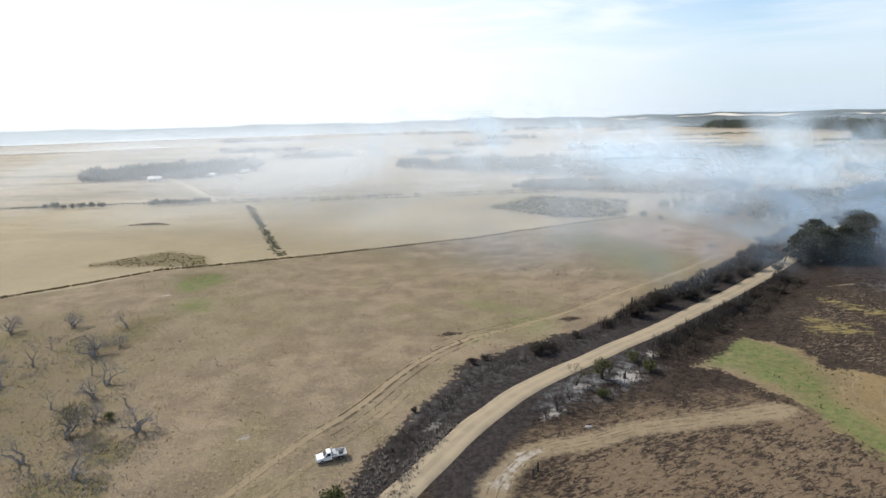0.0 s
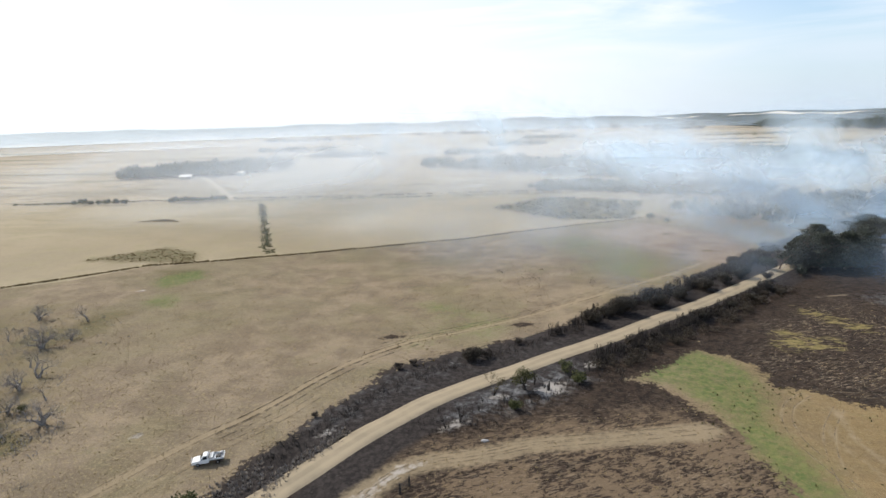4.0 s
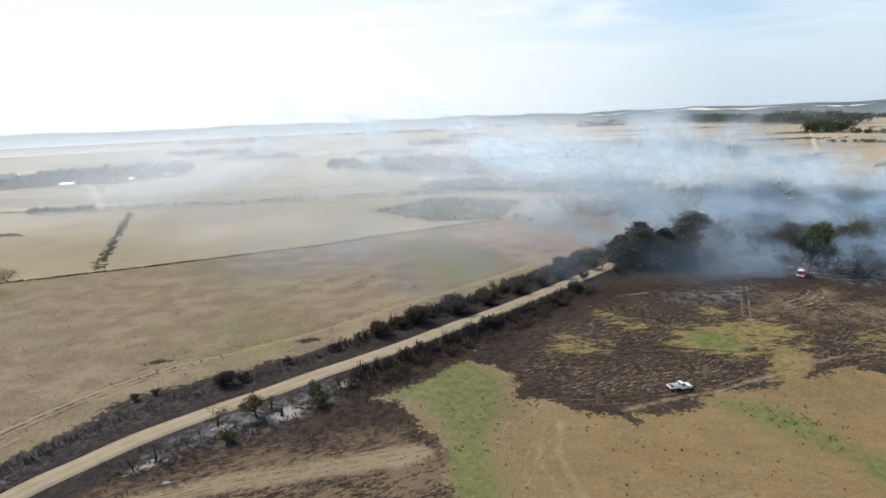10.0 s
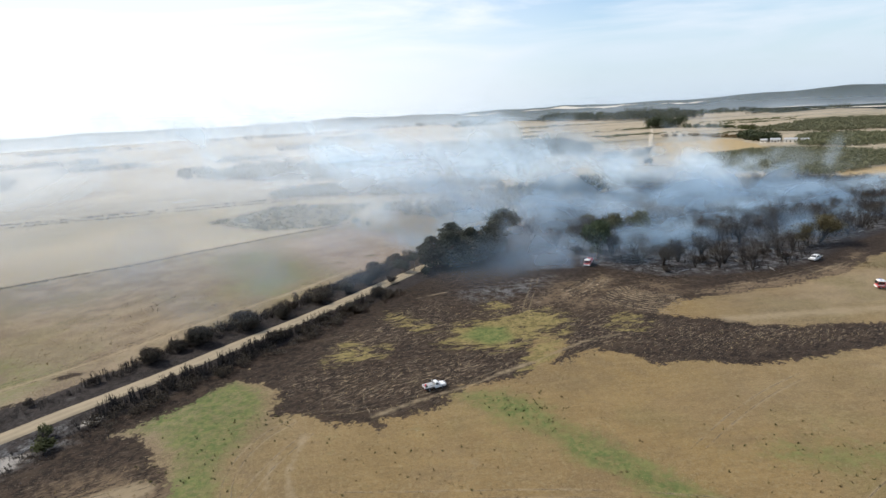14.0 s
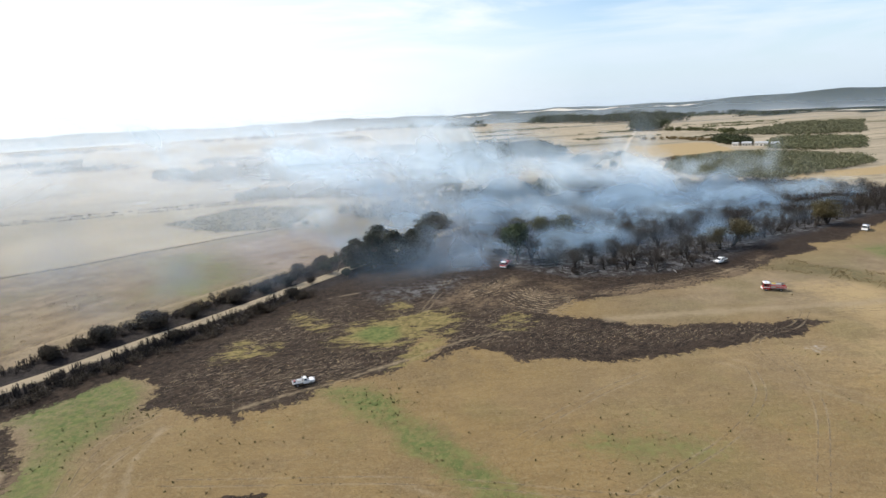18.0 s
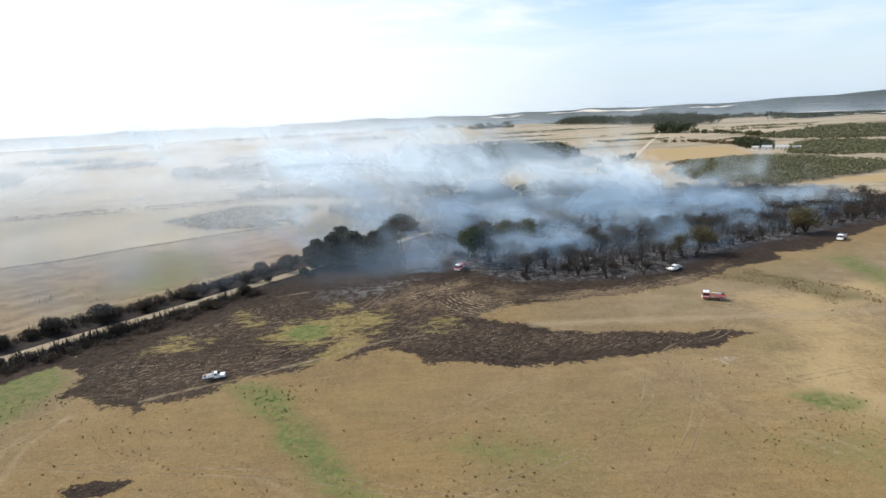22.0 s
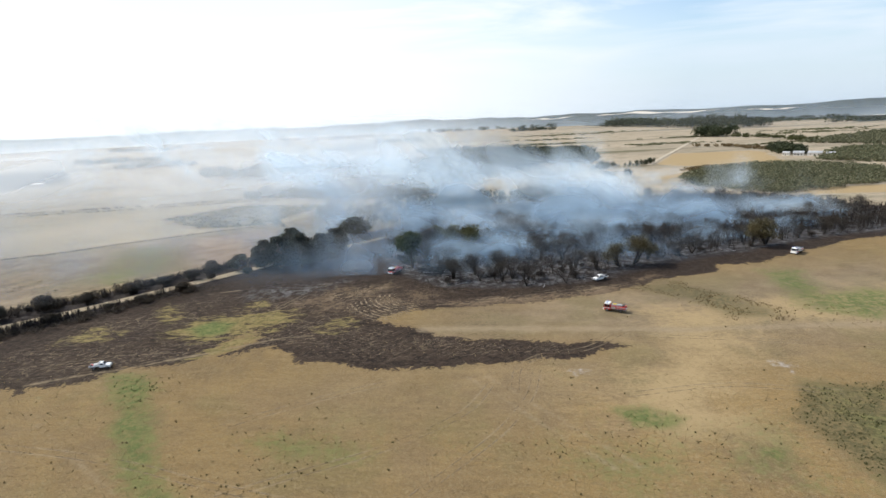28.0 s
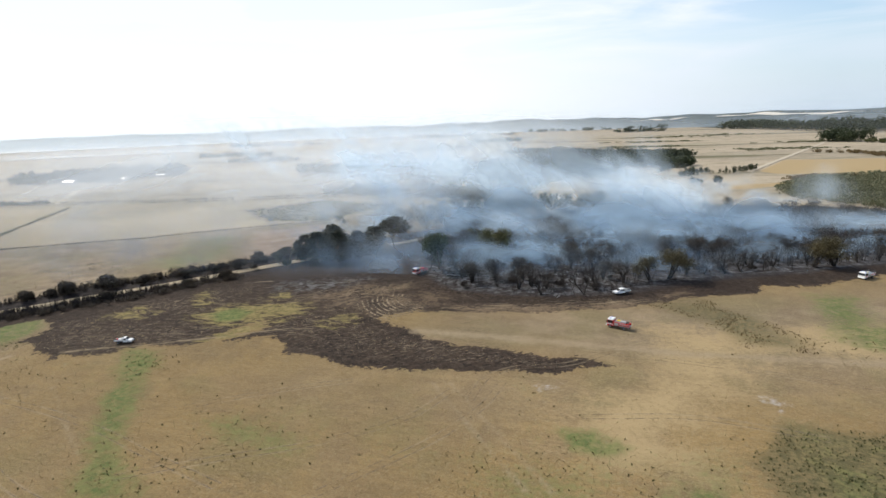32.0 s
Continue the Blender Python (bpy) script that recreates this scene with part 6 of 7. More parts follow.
def ute(label, twin=False, load="gear", rack=False):
    """A white utility with a flat tray; nose towards -x. twin: four doors and a shorter tray."""
    u = thing("utility_truck", label, "utility truck")
    back = 0.75 if twin else 0.05
    profile("body", u, WHITE_PAINT, [(-2.6, 0.42), (-2.62, 0.78), (-2.52, 0.98), (-1.35, 1.10), (back, 1.10), (back, 0.42)], -0.88, 0.88, 0, 0.07)
    profile("cab", u, WHITE_PAINT, [(-1.42, 1.08), (-0.78, 1.72), (-0.55, 1.78), (back - 0.12, 1.76), (back, 1.08)], -0.84, 0.84, 1.5, 0.05)
    wind = part("windscreen", ([(-1.36, -0.72, 1.15), (-1.36, 0.72, 1.15), (-0.84, 0.6, 1.68), (-0.84, -0.6, 1.68)], [(0, 1, 2, 3)]), DARK_GLASS, u)
    wind.location = (-0.025, 0, 0.02)
    for sy in (-1, 1):
        for a, b in ((-1.05, -0.32), (-0.22, 0.55)) if twin else ((-1.05, -0.2),):
            g = part("side_window", ([(a, sy * 0.85, 1.16), (b, sy * 0.85, 1.16), (b, sy * 0.715, 1.62), (a + 0.34 if a < -1 else a, sy * 0.715, 1.62)], [(0, 1, 2, 3)]), DARK_GLASS, u)
            g.location = (0, sy * 0.008, 0)
        block("headlight", u, LAMP_LENS, (-2.64, -2.55, sy * 0.72 - 0.16, sy * 0.72 + 0.16, 0.74, 0.90), bevel=0.02)
        block("mirror", u, BLACK_PLASTIC, (-1.08, -0.96, sy * 1.0 - 0.1, sy * 1.0 + 0.1, 1.12, 1.34))
        block("tail_lamp", u, RED_LENS, (2.5, 2.54, sy * 0.75 - 0.12, sy * 0.75 + 0.12, 0.66, 0.78), bevel=0.01)
        block("mudguard", u, BLACK_PLASTIC, (1.0, 1.95, sy * 0.82 - 0.12, sy * 0.82 + 0.12, 0.72, 0.80))
        for wx in (-1.72, 1.48):
            wheel(u, wx, sy * 0.78, 0.37, 0.26)
    block("rear_window", u, DARK_GLASS, (back - 0.03, back + 0.012, -0.55, 0.55, 1.2, 1.55), bevel=0.005)
    block("chassis", u, BLACK_PLASTIC, (-2.3, 2.4, -0.42, 0.42, 0.38, 0.58))
    block("bumper", u, STEEL, (-2.78, -2.64, -0.85, 0.85, 0.48, 0.72))
    bar = bmesh.new()
    for y in (-0.5, 0.5):
        box(bar, -2.78, -2.71, y - 0.035, y + 0.035, 0.7, 1.12)
    box(bar, -2.78, -2.71, -0.78, 0.78, 1.06, 1.13)
    part("bull_bar", bar, STEEL, u)
    block("tray_floor", u, ALLOY, (back + 0.1, 2.55, -0.93, 0.93, 0.84, 0.94), bevel=0.015)
    for sy in (-1, 1):
        block("tray_side", u, WHITE_PAINT, (back + 0.1, 2.55, sy * 0.93 - 0.025, sy * 0.93 + 0.025, 0.94, 1.2), bevel=0.01)
    block("tailgate", u, WHITE_PAINT, (2.52, 2.57, -0.9, 0.9, 0.94, 1.2), bevel=0.01)
    head = bmesh.new()
    for y in (-0.88, 0.0, 0.88):
        box(head, back + 0.08, back + 0.14, y - 0.03, y + 0.03, 0.94, 1.82)
    box(head, back + 0.07, back + 0.15, -0.91, 0.91, 1.76, 1.84)
    part("headboard", head, ALLOY, u)
    if load == "tank":
        block("water_tank", u, ALLOY, (back + 0.3, back + 1.35, -0.62, 0.62, 0.95, 1.42), bevel=0.12)
        block("pump", u, RED_PAINT, (back + 1.75, back + 2.15, -0.3, 0.2, 0.95, 1.4), bevel=0.05)
        block("hose_reel", u, BLACK_PLASTIC, (back + 1.7, back + 2.2, 0.3, 0.78, 0.95, 1.42), bevel=0.1)
    else:
        block("tool_box", u, ALLOY, (back + 0.25, back + 0.75, -0.85, 0.85, 0.95, 1.4), bevel=0.03)
        block("crate", u, BLACK_PLASTIC, (back + 1.2, back + 1.9, -0.6, 0.1, 0.95, 1.28), bevel=0.04)
        block("drum", u, STEEL, (back + 1.7, back + 2.2, 0.25, 0.75, 0.95, 1.45), bevel=0.1)
    return u


def tanker(label, red_body=False, white_cab=False):
    """A light fire tanker: white roofed red cab, equipment body with lockers; nose towards -x."""
    u = thing("fire_truck", label, "fire truck")
    profile("cab", u, WHITE_PAINT if white_cab else RED_PAINT, [(-3.0, 0.55), (-3.05, 1.35), (-2.90, 2.14), (-1.35, 2.14), (-1.3, 0.55)], -1.02, 1.02, 1.9, 0.05)
    profile("cab_top", u, WHITE_PAINT, [(-2.93, 2.12), (-2.80, 2.42), (-1.40, 2.45), (-1.32, 2.12)], -0.93, 0.93, 2.3, 0.05)
    w = part("windscreen", ([(-3.07, -0.9, 1.36), (-3.07, 0.9, 1.36), (-2.93, 0.84, 2.1), (-2.93, -0.84, 2.1)], [(0, 1, 2, 3)]), DARK_GLASS, u)
    w.location = (-0.02, 0, 0)
    for sy in (-1, 1):
        block("side_window", u, DARK_GLASS, (-2.82, -2.15, sy * 0.995 - 0.04, sy * 0.995 + 0.04, 1.34, 2.04), bevel=0.01)
        block("rear_side_window", u, DARK_GLASS, (-2.05, -1.5, sy * 0.995 - 0.04, sy * 0.995 + 0.04, 1.34, 2.04), bevel=0.01)
        block("stripe", u, RED_PAINT if white_cab else WHITE_PAINT, (-3.0, -1.36, sy * 1.02 - 0.02, sy * 1.02 + 0.02, 0.98, 1.16), bevel=0.005)
        block("headlight", u, LAMP_LENS, (-3.1, -3.02, sy * 0.78 - 0.16, sy * 0.78 + 0.16, 0.74, 0.94), bevel=0.02)
        block("mirror", u, BLACK_PLASTIC, (-3.05, -2.93, sy * 1.2 - 0.1, sy * 1.2 + 0.1, 1.4, 1.85))
        block("locker", u, WHITE_PAINT if white_cab else RED_PAINT, (-1.15, 0.2, sy * 0.86 - 0.2, sy * 0.86 + 0.2, 0.85, 1.75), bevel=0.02)
        block("locker_door", u, ALLOY, (-1.05, 0.1, sy * 1.065 - 0.015, sy * 1.065 + 0.015, 0.92, 1.68), bevel=0.008)
        block("rear_locker", u, WHITE_PAINT if white_cab else RED_PAINT, (0.25, 2.7, sy * 0.86 - 0.2, sy * 0.86 + 0.2, 1.05, 1.6), bevel=0.02)
        block("side_band", u, RED_PAINT if white_cab else ALLOY, (0.3, 2.66, sy * 1.07 - 0.012, sy * 1.07 + 0.012, 1.28, 1.56), bevel=0.004)
        rail = bmesh.new()
        box(rail, -1.1, 2.75, sy * 0.98 - 0.03, sy * 0.98 + 0.03, 2.08, 2.15)
        for x in (-1.05, -0.1, 0.85, 1.8, 2.7):
            box(rail, x - 0.03, x + 0.03, sy * 0.98 - 0.03, sy * 0.98 + 0.03, 1.6, 2.1)
        part("side_rail", rail, STEEL, u)
        block("tail_lamp", u, RED_LENS, (2.78, 2.82, sy * 0.85 - 0.12, sy * 0.85 + 0.12, 0.85, 1.0), bevel=0.01)
        block("beacon", u, BLUE_LENS, (-2.3, -2.05, sy * 0.55 - 0.2, sy * 0.55 + 0.2, 2.45, 2.58), bevel=0.03)
        for wx in (-2.15, 1.45):
            wheel(u, wx, sy * 0.88, 0.44, 0.3)
    block("chassis", u, BLACK_PLASTIC, (-2.9, 2.7, -0.5, 0.5, 0.5, 0.85))
    block("bumper", u, WHITE_PAINT, (-3.22, -3.02, -1.02, 1.02, 0.5, 0.78))
    block("water_tank", u, RED_PAINT if red_body else ALLOY, (-1.1, 1.6, -0.66, 0.66, 0.85, 1.95), bevel=0.08)
    block("deck", u, ALLOY, (-1.15, 2.78, -1.05, 1.05, 0.82, 0.9), bevel=0.01)
    block("pump", u, RED_PAINT, (1.8, 2.5, -0.5, 0.4, 0.9, 1.7), bevel=0.06)
    block("hose_reel", u, BLACK_PLASTIC, (1.75, 2.35, -0.45, 0.45, 1.7, 2.05), bevel=0.12)
    block("hose_roll", u, YELLOW_STRIPE, (-0.7, 0.2, -0.35, 0.35, 1.95, 2.1), bevel=0.06)
    return u


def park(ob, x, y, heading, size=1.0):
    """Stands a vehicle on the ground, its nose towards heading (degrees from +x, anticlockwise)."""
    ob.matrix_basis = pose(x, y, height(x, y) + 0.02, 0, 0, heading + 180)
    ob.scale = (size, size, size)
    return ob


park(ute("white single-cab utility with a loaded tray on dry grass"), -18.5, 73.1, 203, 0.92)
park(ute("white utility with a water tank on burnt ground", load="tank"), 110.5, 108, 12, 0.86)
park(ute("white twin-cab utility with dark gear on the charred edge", True, "gear"), 243.5, 156, 202)
park(tanker("red and white fire tanker parked on dry grass"), 238.5, 127, 150)
park(tanker("red fire tanker under a green tree in smoke", True), 176, 178, 232)
park(tanker("white and red fire tanker at the burnt wood's edge", False, True), 322, 175.5, 215)


# ---- farm buildings ----
def shed(label, x, y, turn, length, width, wall, ridge, material=None):
    h = thing("farm_building", label, "building")
    block("wall", h, material or PLASTER, (-length / 2, length / 2, -width / 2, width / 2, -0.3, wall), bevel=0.05)
    for sy in (-1, 1):
        a, b = (sy * (width / 2 + 0.4), wall - 0.1), (0, ridge)
        part("roof", ([(-length / 2 - .4, a[0], a[1]), (length / 2 + .4, a[0], a[1]), (length / 2 + .4, b[0], b[1]), (-length / 2 - .4, b[0], b[1]), (-length / 2 - .4, a[0], a[1] + .15), (length / 2 + .4, a[0], a[1] + .15), (length / 2 + .4, b[0], b[1] + .15), (-length / 2 - .4, b[0], b[1] + .15)],
                      [(0, 1, 2, 3), (4, 7, 6, 5), (0, 4, 5, 1), (1, 5, 6, 2), (2, 6, 7, 3), (3, 7, 4, 0)]), TIN_ROOF, h)
    for k in range(3):
        wx = (k - 1) * length * 0.3
        block("window" if k != 1 else "door", h, DARK_GLASS, (wx - 0.6, wx + 0.6, -width / 2 - 0.04, -width / 2 + 0.02, 0.2 if k == 1 else 0.9, 2.1), bevel=0.01)
    h.matrix_basis = pose(x, y, height(x, y), 0, 0, turn)
    return h


shed("long white-roofed farm shed by dark trees", 612, 571, -48, 13, 7, 3.4, 5.0)
shed("white farmhouse with a tin roof", 601, 582, -40, 10, 7, 3, 4.8)
shed("small white farm shed", 593, 590, -60, 7, 5, 3, 4.2)
shed("low pale farm shed", 622, 562, -30, 8, 6, 3, 4.2)
shed("grey roofed shed beside the grove", -330, 566, 8, 13, 7, 3, 5)
shed("pale farm shed under the grove", -285, 600, -10, 11, 6, 3, 4.6)
shed("small tin shed by the grove", -262, 640, 12, 10, 6, 3, 4.6)

# lake on the plain
lake = bmesh.new()
shore = [lake.verts.new((300 + 330 * math.cos(t) * (1 + 0.12 * math.sin(3 * t)), 2950 + 120 * math.sin(t) * (1 + 0.2 * math.sin(2 * t + 1)), 1.2)) for t in np.linspace(0, 2 * math.pi, 48, endpoint=False)]
lake.faces.new(shore)
ob = part("lake", lake, WATER)
tagged(ob, "pale distant lake below the hills", "lake", kind="structure")


# pale sand blown over the wooded hills, and bare flats before them
SAND = plain("pale_sand", (0.55, 0.49, 0.40), (0.66, 0.60, 0.50), 0.02, 0.95, 0, 0.1)


def dune(label, az0, az1, radius, wide, swing=40.0):
    verts, n = [], 48
    for k in range(n + 1):
        f = k / n
        a = math.radians(az0 + (az1 - az0) * f)
        half = wide * math.sin(math.pi * f) ** 0.6 * (0.6 + 0.4 * math.sin(17 * f + az0)) / 2 + 1
        mid = radius + swing * math.sin(9 * f + az1)
        for r in (mid - half, mid + half):
            x, y = r * math.sin(a), r * math.cos(a)
            verts.append((x, y, height(x, y) + 3.0))
    faces = [(2 * k, 2 * k + 2, 2 * k + 3, 2 * k + 1) for k in range(n)]
    return tagged(new("sand_drift", mesh_of("sand_drift", verts, faces, SAND)), label, "sand", kind="structure")


dune("long pale sand drift on the wooded hills", 20, 31, 3900, 210)
dune("pale sand drift on the hillside", 13, 18, 3800, 110)
dune("small pale sand drift on the hillside", 33, 37, 3840, 120)
dune("narrow pale flat before the hills", 38, 52, 2750, 150, 60)
dune("pale bare flat beyond the paddocks", 45, 56, 2200, 120)

# ---- smoke ----
scene.cycles.transparent_max_bounces = 32
def smoke_material(name, scale, most, tone, long=0.32, through=0.7, edge=0.8, tilt=0.0, gap=0.02):
    """Thin drifting smoke: lets light through and scatters the rest; its thickness follows billows within each sheet's envelope."""
    k = Nodes(name)
    billow = k.noise(scale, 5, 0.5, squash=((long, 0.6, 1.0), 0.0), distort=0.3, tilt=tilt)
    body = k.ramp(k.math("ADD", k.math("MULTIPLY", k.math("SUBTRACT", billow, 0.5), edge * 2.2), k.attr("thick")), gap, gap + 1.0)
    dense = k.math("MULTIPLY", k.math("MULTIPLY", body, k.ramp(k.attr("thick"), 0.0, 0.7)), most, True)
    clear = k.node("ShaderNodeBsdfTransparent")
    front = k.node("ShaderNodeBsdfDiffuse", Color=(*tone, 1))
    behind = k.node("ShaderNodeBsdfTranslucent", Color=(*tone, 1))
    both = k.node("ShaderNodeMixShader", Fac=through)
    k.put(both.inputs[1], front.outputs[0])
    k.put(both.inputs[2], behind.outputs[0])
    mixed = k.node("ShaderNodeMixShader")
    k.put(mixed.inputs[0], dense)
    k.put(mixed.inputs[1], clear.outputs[0])
    k.put(mixed.inputs[2], both.outputs[0])
    k.put(k.end.inputs["Surface"], mixed.outputs[0])
    return k.mat


SMOKE = smoke_material("wood_smoke", 0.034, 0.50, (0.64, 0.765, 0.87), 0.62, 0.78, 1.8, -0.6, 0.28)
THIN_SMOKE = smoke_material("thin_blue_smoke", 0.045, 0.50, (0.36, 0.50, 0.65), 0.7, 0.7, 1.3, -0.6, 0.08)
MIST = smoke_material("low_mist", 0.05, 0.19, (0.52, 0.69, 0.84), 0.6, 0.35, 0.9, -0.5)
CURL = smoke_material("curling_blue_smoke", 0.07, 0.32, (0.58, 0.73, 0.87), 0.8, 0.4, 1.6, -0.5, 0.12)
VEIL = smoke_material("smoke_veil", 0.012, 0.30, (0.82, 0.88, 0.93), 0.7, 0.3, 0.75, 0.0, 0.06)
# distance haze painted on sheets, built with the smoke shader
HAZE = smoke_material("distance_haze", 0.004, 0.60, (0.66, 0.75, 0.84), 0.4, 0.7, 0.3)


def sheet(label, x, y, z, thick, material):
    """A curved sheet of smoke over a grid of places, with its own thickness."""
    nv, nu = x.shape
    thick[0, :] = thick[-1, :] = thick[:, 0] = thick[:, -1] = 0
    n = np.arange(nu * nv).reshape(nv, nu)
    quads = np.stack([n[:-1, :-1], n[:-1, 1:], n[1:, 1:], n[1:, :-1]], -1).reshape(-1, 4)
    me = mesh_of("smoke", np.stack([x, y, z], -1).reshape(-1, 3).tolist(), quads.tolist(), material, True)
    me.attributes.new("thick", "FLOAT", "POINT").data.foreach_set("value", np.clip(thick, 0, 1).ravel().astype(np.float32))
    return tagged(new("smoke", me), label, "smoke", kind="stuff")


def plume(label, start, end, foot, rise, tall, material, seed, bow=12.0, source=0.2, strength=1.0, lean=0.8, thin=0.45, base=-0.3, low=0.16):
    """One sheet of drifting smoke from start (upwind) to end: it climbs, leans over, and thins out at its edges."""
    rng = np.random.default_rng(seed)
    u, v = np.meshgrid(np.linspace(0, 1, 80), np.linspace(0, 1, 26))
    ax, ay = start
    bx, by = end
    length = math.hypot(bx - ax, by - ay)
    px, py = -(by - ay) / length, (bx - ax) / length
    up = tall * (low + (1 - low) * u ** 0.75) * (1 + 0.18 * np.sin(u * 11 + rng.uniform(0, 6)) + 0.1 * np.sin(u * 29 + rng.uniform(0, 6)))
    off = bow * (np.sin(u * 7 + rng.uniform(0, 6)) * 0.6 + np.sin(u * 17 + v * 3 + rng.uniform(0, 6)) * 0.3) + lean * v * up
    x, y = ax + (bx - ax) * u + px * off, ay + (by - ay) * u + py * off
    z = foot + rise * u ** 0.8 + v * up + 1.0
    ragged = 0.16 * np.sin(u * 23 + rng.uniform(0, 6)) * np.sin(u * 9 + 1) + 0.1 * np.sin(u * 47 + rng.uniform(0, 6))
    top = smooth(0, 0.75, 1 - v + ragged)
    thick = strength * smooth(0, source, u) * (1 - thin * u) * smooth(0, 0.45, 1 - u) * top * smooth(base, base + 0.8, v)
    return sheet(label, x, y, z, thick, material)


def drift(label, x0, x1, y0, y1, z0, z1, strength, seed, material):
    """A wide veil of spent smoke that slopes up and away downwind over the plain."""
    rng = np.random.default_rng(seed)
    u, v = np.meshgrid(np.linspace(0, 1, 60), np.linspace(0, 1, 40))
    x = x0 + (x1 - x0) * u
    y = y0 + (y1 - y0) * v + 0.25 * (x0 - x) + 14 * np.sin(u * 8 + rng.uniform(0, 6))
    z = z0 + (z1 - z0) * v ** 1.2 + 3 * np.sin(u * 13 + v * 7 + rng.uniform(0, 6)) * v
    thick = strength * smooth(0, 0.18, u) * smooth(0, 0.35, 1 - u) * (1 - 0.6 * u) * smooth(0, 0.30, v) * smooth(0, 0.3, 1 - v)
    return sheet(label, x, y, z, thick, material)


# low blue smoke seeping out between the trees, sheet behind sheet
for n, (x, y) in enumerate(((262, 178), (290, 185), (315, 194), (338, 203), (356, 214), (372, 228))):
    plume("low blue smoke seeping between the burnt trees", (x, y), (x - 220 - 16 * n, y + 56 + 6 * n), 0, 3, 26 + 4 * n, THIN_SMOKE, 10 + n, 5, 0.22, 1.0, 0.45, 0.25, -0.4)
for n, (x, y) in enumerate(((396, 218), (412, 236), (420, 258))):
    plume("thin blue smoke lying over the far burnt trees", (x, y), (x - 250, y + 8), 0, 2, 20 + 4 * n, THIN_SMOKE, 55 + n, 4, 0.16, 0.95, 0.3, 0.2, -0.4, 0.3)
plume("low blue smoke among the foremost burnt trees", (362, 206), (150, 192), 0, 2, 20, THIN_SMOKE, 58, 3, 0.2, 0.95, 0.2, 0.2, -0.35, 0.4)
plume("low blue smoke among the foremost burnt trees", (306, 186), (140, 186), 0, 2, 17, THIN_SMOKE, 59, 3, 0.25, 0.85, 0.2, 0.2, -0.35, 0.4)
plume("thin blue smoke drifting before the burnt wood", (326, 178), (150, 160), 0, 2, 22, THIN_SMOKE, 71, 3, 0.3, 0.62, -0.25, 0.15, -0.3, 0.5)
plume("thin blue smoke drifting before the burnt wood", (290, 170), (150, 168), 0, 2, 26, THIN_SMOKE, 72, 3, 0.3, 0.62, -0.2, 0.15, -0.3, 0.5)
plume("low blue smoke round the pines", (236, 182), (40, 224), 0, 3, 26, MIST, 26, 2, 0.4, 0.8, 0.3, 0.25, -0.1)
plume("thin blue smoke blown over the burnt ground", (224, 158), (30, 146), 0, 2, 26, MIST, 28, 3, 0.25, 0.6, -1.2, 0.15, -0.15, 0.7)
plume("pale smoke curling up between the pines and a green tree", (204, 181), (124, 182), 0, 3, 24, CURL, 51, 3, 0.22, 1.0, -0.4, 0.25, -0.35, 0.5)
plume("pale smoke curling at the foot of the pines", (190, 177), (128, 174), 0, 2, 13, CURL, 54, 2, 0.3, 0.95, -0.3, 0.2, -0.35, 0.6)
plume("thin pale smoke blown low before the pines", (198, 172), (100, 166), 0, 2, 14, CURL, 52, 3, 0.25, 0.5, -0.5, 0.25, -0.3, 0.6)
plume("thin blue smoke drifting before the pines", (218, 168), (84, 168), 0, 2, 20, MIST, 29, 2, 0.2, 0.8, -0.8, 0.1, -0.2, 0.7)
plume("thin blue smoke along the burnt verge", (150, 178), (0, 114), 0, 2, 26, MIST, 27, 2, 0.3, 1.0, -0.6, 0.3, -0.04, 0.6)
plume("thin pale smoke adrift over the road", (168, 186), (-50, 152), 0, 4, 36, VEIL, 48, 4, 0.3, 0.85, -0.6, 0.2, -0.3, 0.6)
plume("thin smoke drifting off over the paddock beside the road", (140, 206), (-60, 150), 0, 3, 22, MIST, 47, 3, 0.3, 0.7, -0.8, 0.3, -0.04, 0.6)
plume("thin blue smoke low before the burnt trees", (350, 197), (186, 174), 0, 2, 15, THIN_SMOKE, 53, 3, 0.25, 0.85, -0.4, 0.2, -0.3, 0.6)
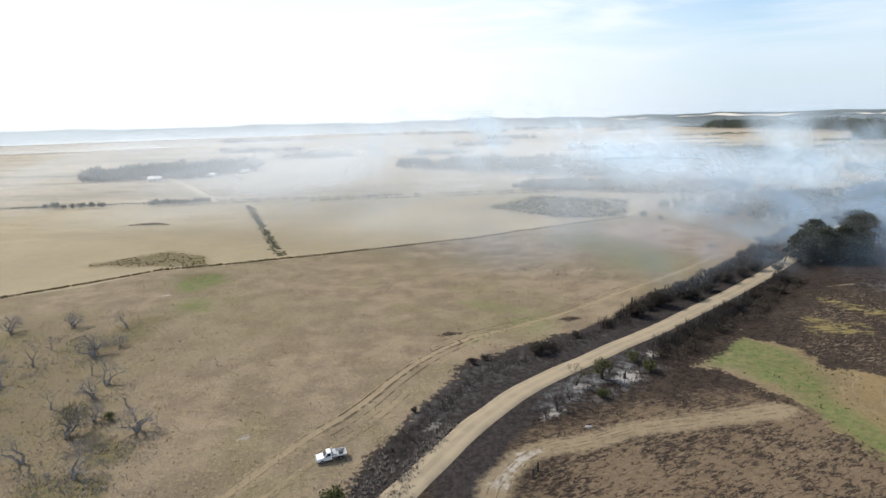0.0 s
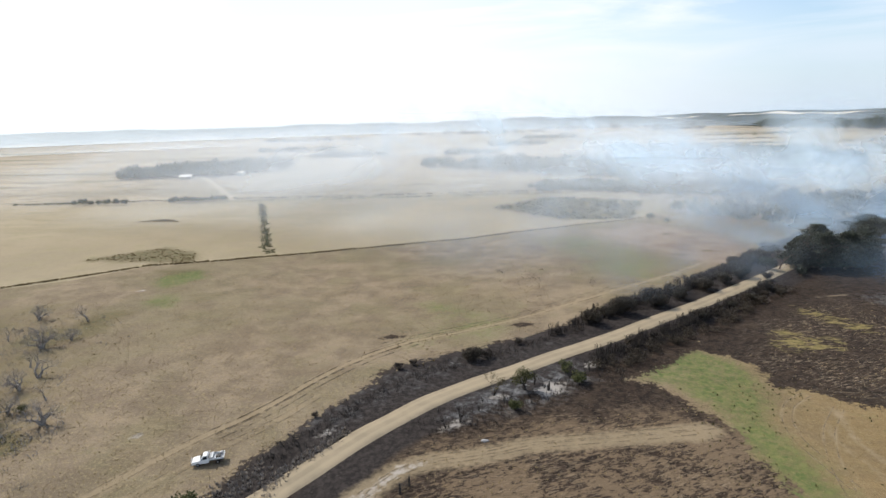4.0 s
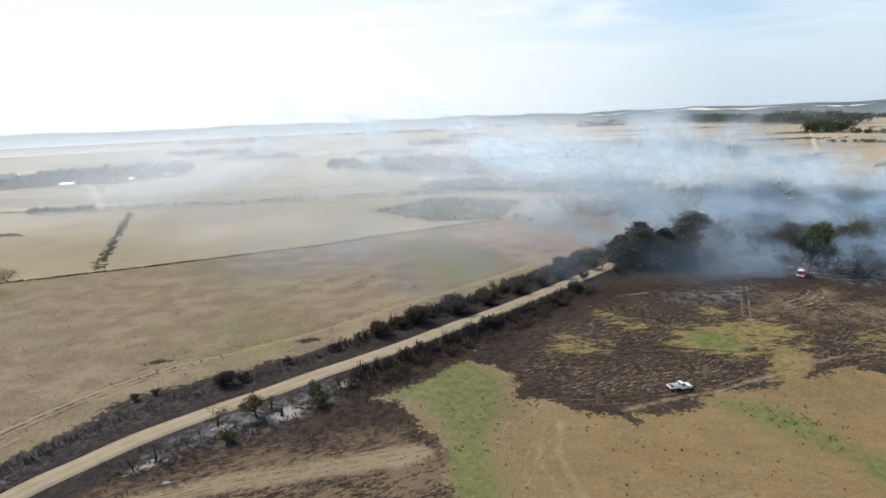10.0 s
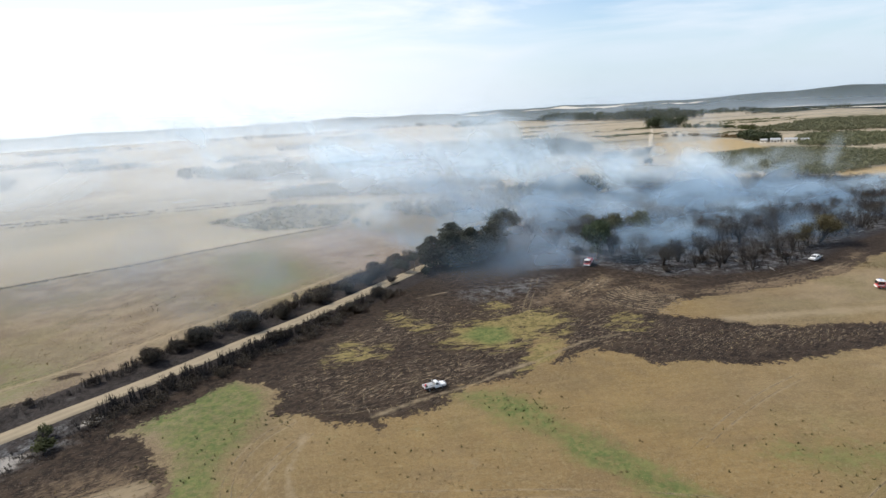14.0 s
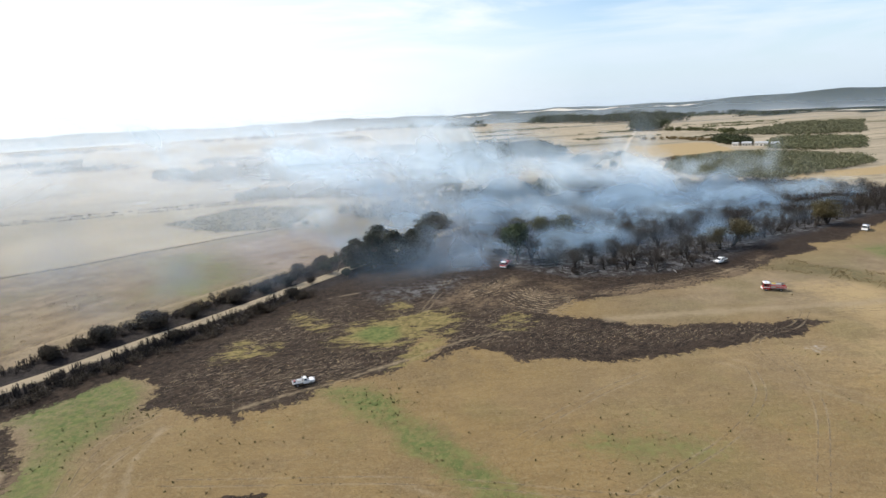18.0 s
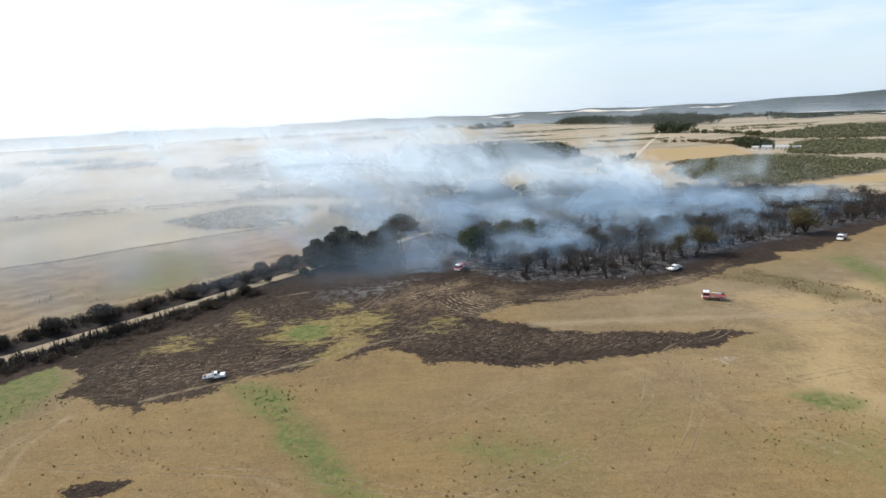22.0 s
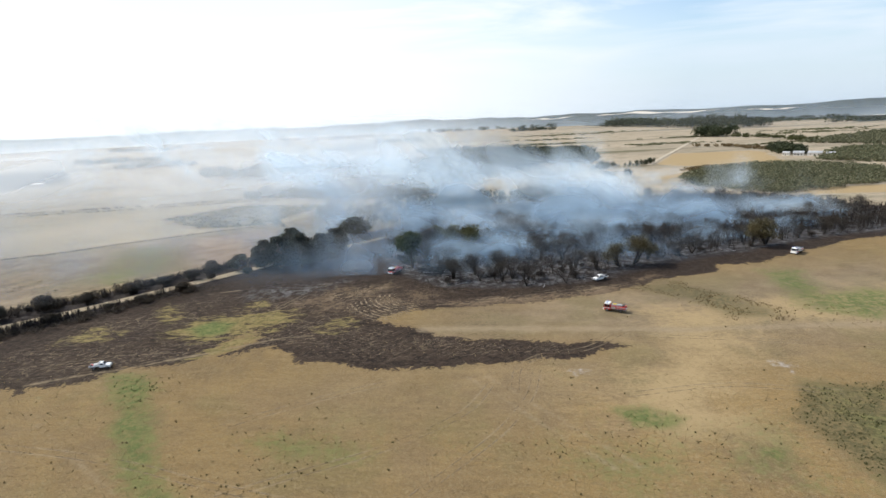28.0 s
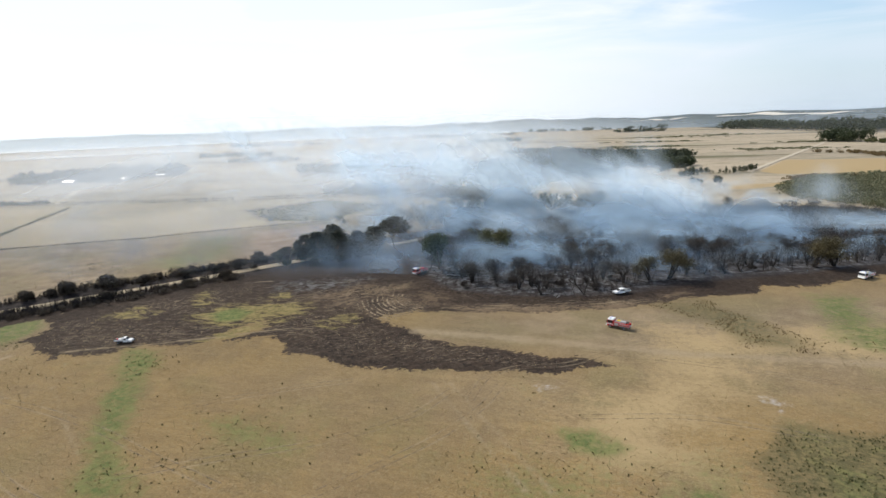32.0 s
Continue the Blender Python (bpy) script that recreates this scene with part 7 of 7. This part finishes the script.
# the main plume, spreading and whitening downwind
for n in range(6):
    plume("white smoke rising from the burnt wood and drifting off", (415 + 6 * n, 226 + 13 * n), (0 - 60 * n, 296 + 40 * n), 3, 12, 90 + 5 * n, SMOKE, 20 + n, 10 + 2 * n, 0.24, 1.0, 0.6, 0.74, -0.5, 0.05)
for n in range(2):
    plume("pale smoke trailing low behind the pines", (335 + 20 * n, 214 + 14 * n), (-50 - 60 * n, 262 + 30 * n), 1, 4, 44 + 8 * n, SMOKE, 40 + n, 8, 0.35, 0.82, 0.4, 0.75, -0.4, 0.1)
plume("thin blue smoke in the far end of the burnt wood", (400, 216), (210, 228), 0, 2, 22, THIN_SMOKE, 44, 4, 0.3, 0.9, 0.3, 0.2, -0.4)
for n in range(3):
    drift("wide veil of pale smoke over the paddocks", 250 + 20 * n, -620 - 60 * n, 105 + 55 * n, 420 + 120 * n, 1.5, 50 + 8 * n, 0.95, 30 + n, VEIL)
for n in range(2):
    drift("veil of pale smoke blown low across the gravel road", 200 + 16 * n, -70 - 40 * n, 128 + 22 * n, 250 + 40 * n, 2, 34 + 8 * n, 0.5, 36 + n, VEIL)
drift("broad pale veil of old smoke over the meadow", 70, -560, 190, 560, 3, 62, 0.35, 38, VEIL)
drift("high veil of pale smoke over the plain", 420, -900, 400, 1000, 3, 78, 0.75, 7, VEIL)


# ---- added sheets that imitate distance haze before the hills ----
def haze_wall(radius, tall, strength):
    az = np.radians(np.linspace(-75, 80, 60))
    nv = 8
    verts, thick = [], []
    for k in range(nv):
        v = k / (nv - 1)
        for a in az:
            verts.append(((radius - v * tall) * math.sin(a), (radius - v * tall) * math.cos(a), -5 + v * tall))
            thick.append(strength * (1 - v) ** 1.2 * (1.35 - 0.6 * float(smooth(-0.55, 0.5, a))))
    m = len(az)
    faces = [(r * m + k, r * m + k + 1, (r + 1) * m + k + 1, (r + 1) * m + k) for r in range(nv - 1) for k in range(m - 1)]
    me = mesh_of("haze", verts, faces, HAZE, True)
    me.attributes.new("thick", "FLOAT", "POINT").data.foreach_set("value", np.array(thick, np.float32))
    return tagged(new("haze", me), "added sheet of pale distance haze low over the plain", "haze", kind="stuff")


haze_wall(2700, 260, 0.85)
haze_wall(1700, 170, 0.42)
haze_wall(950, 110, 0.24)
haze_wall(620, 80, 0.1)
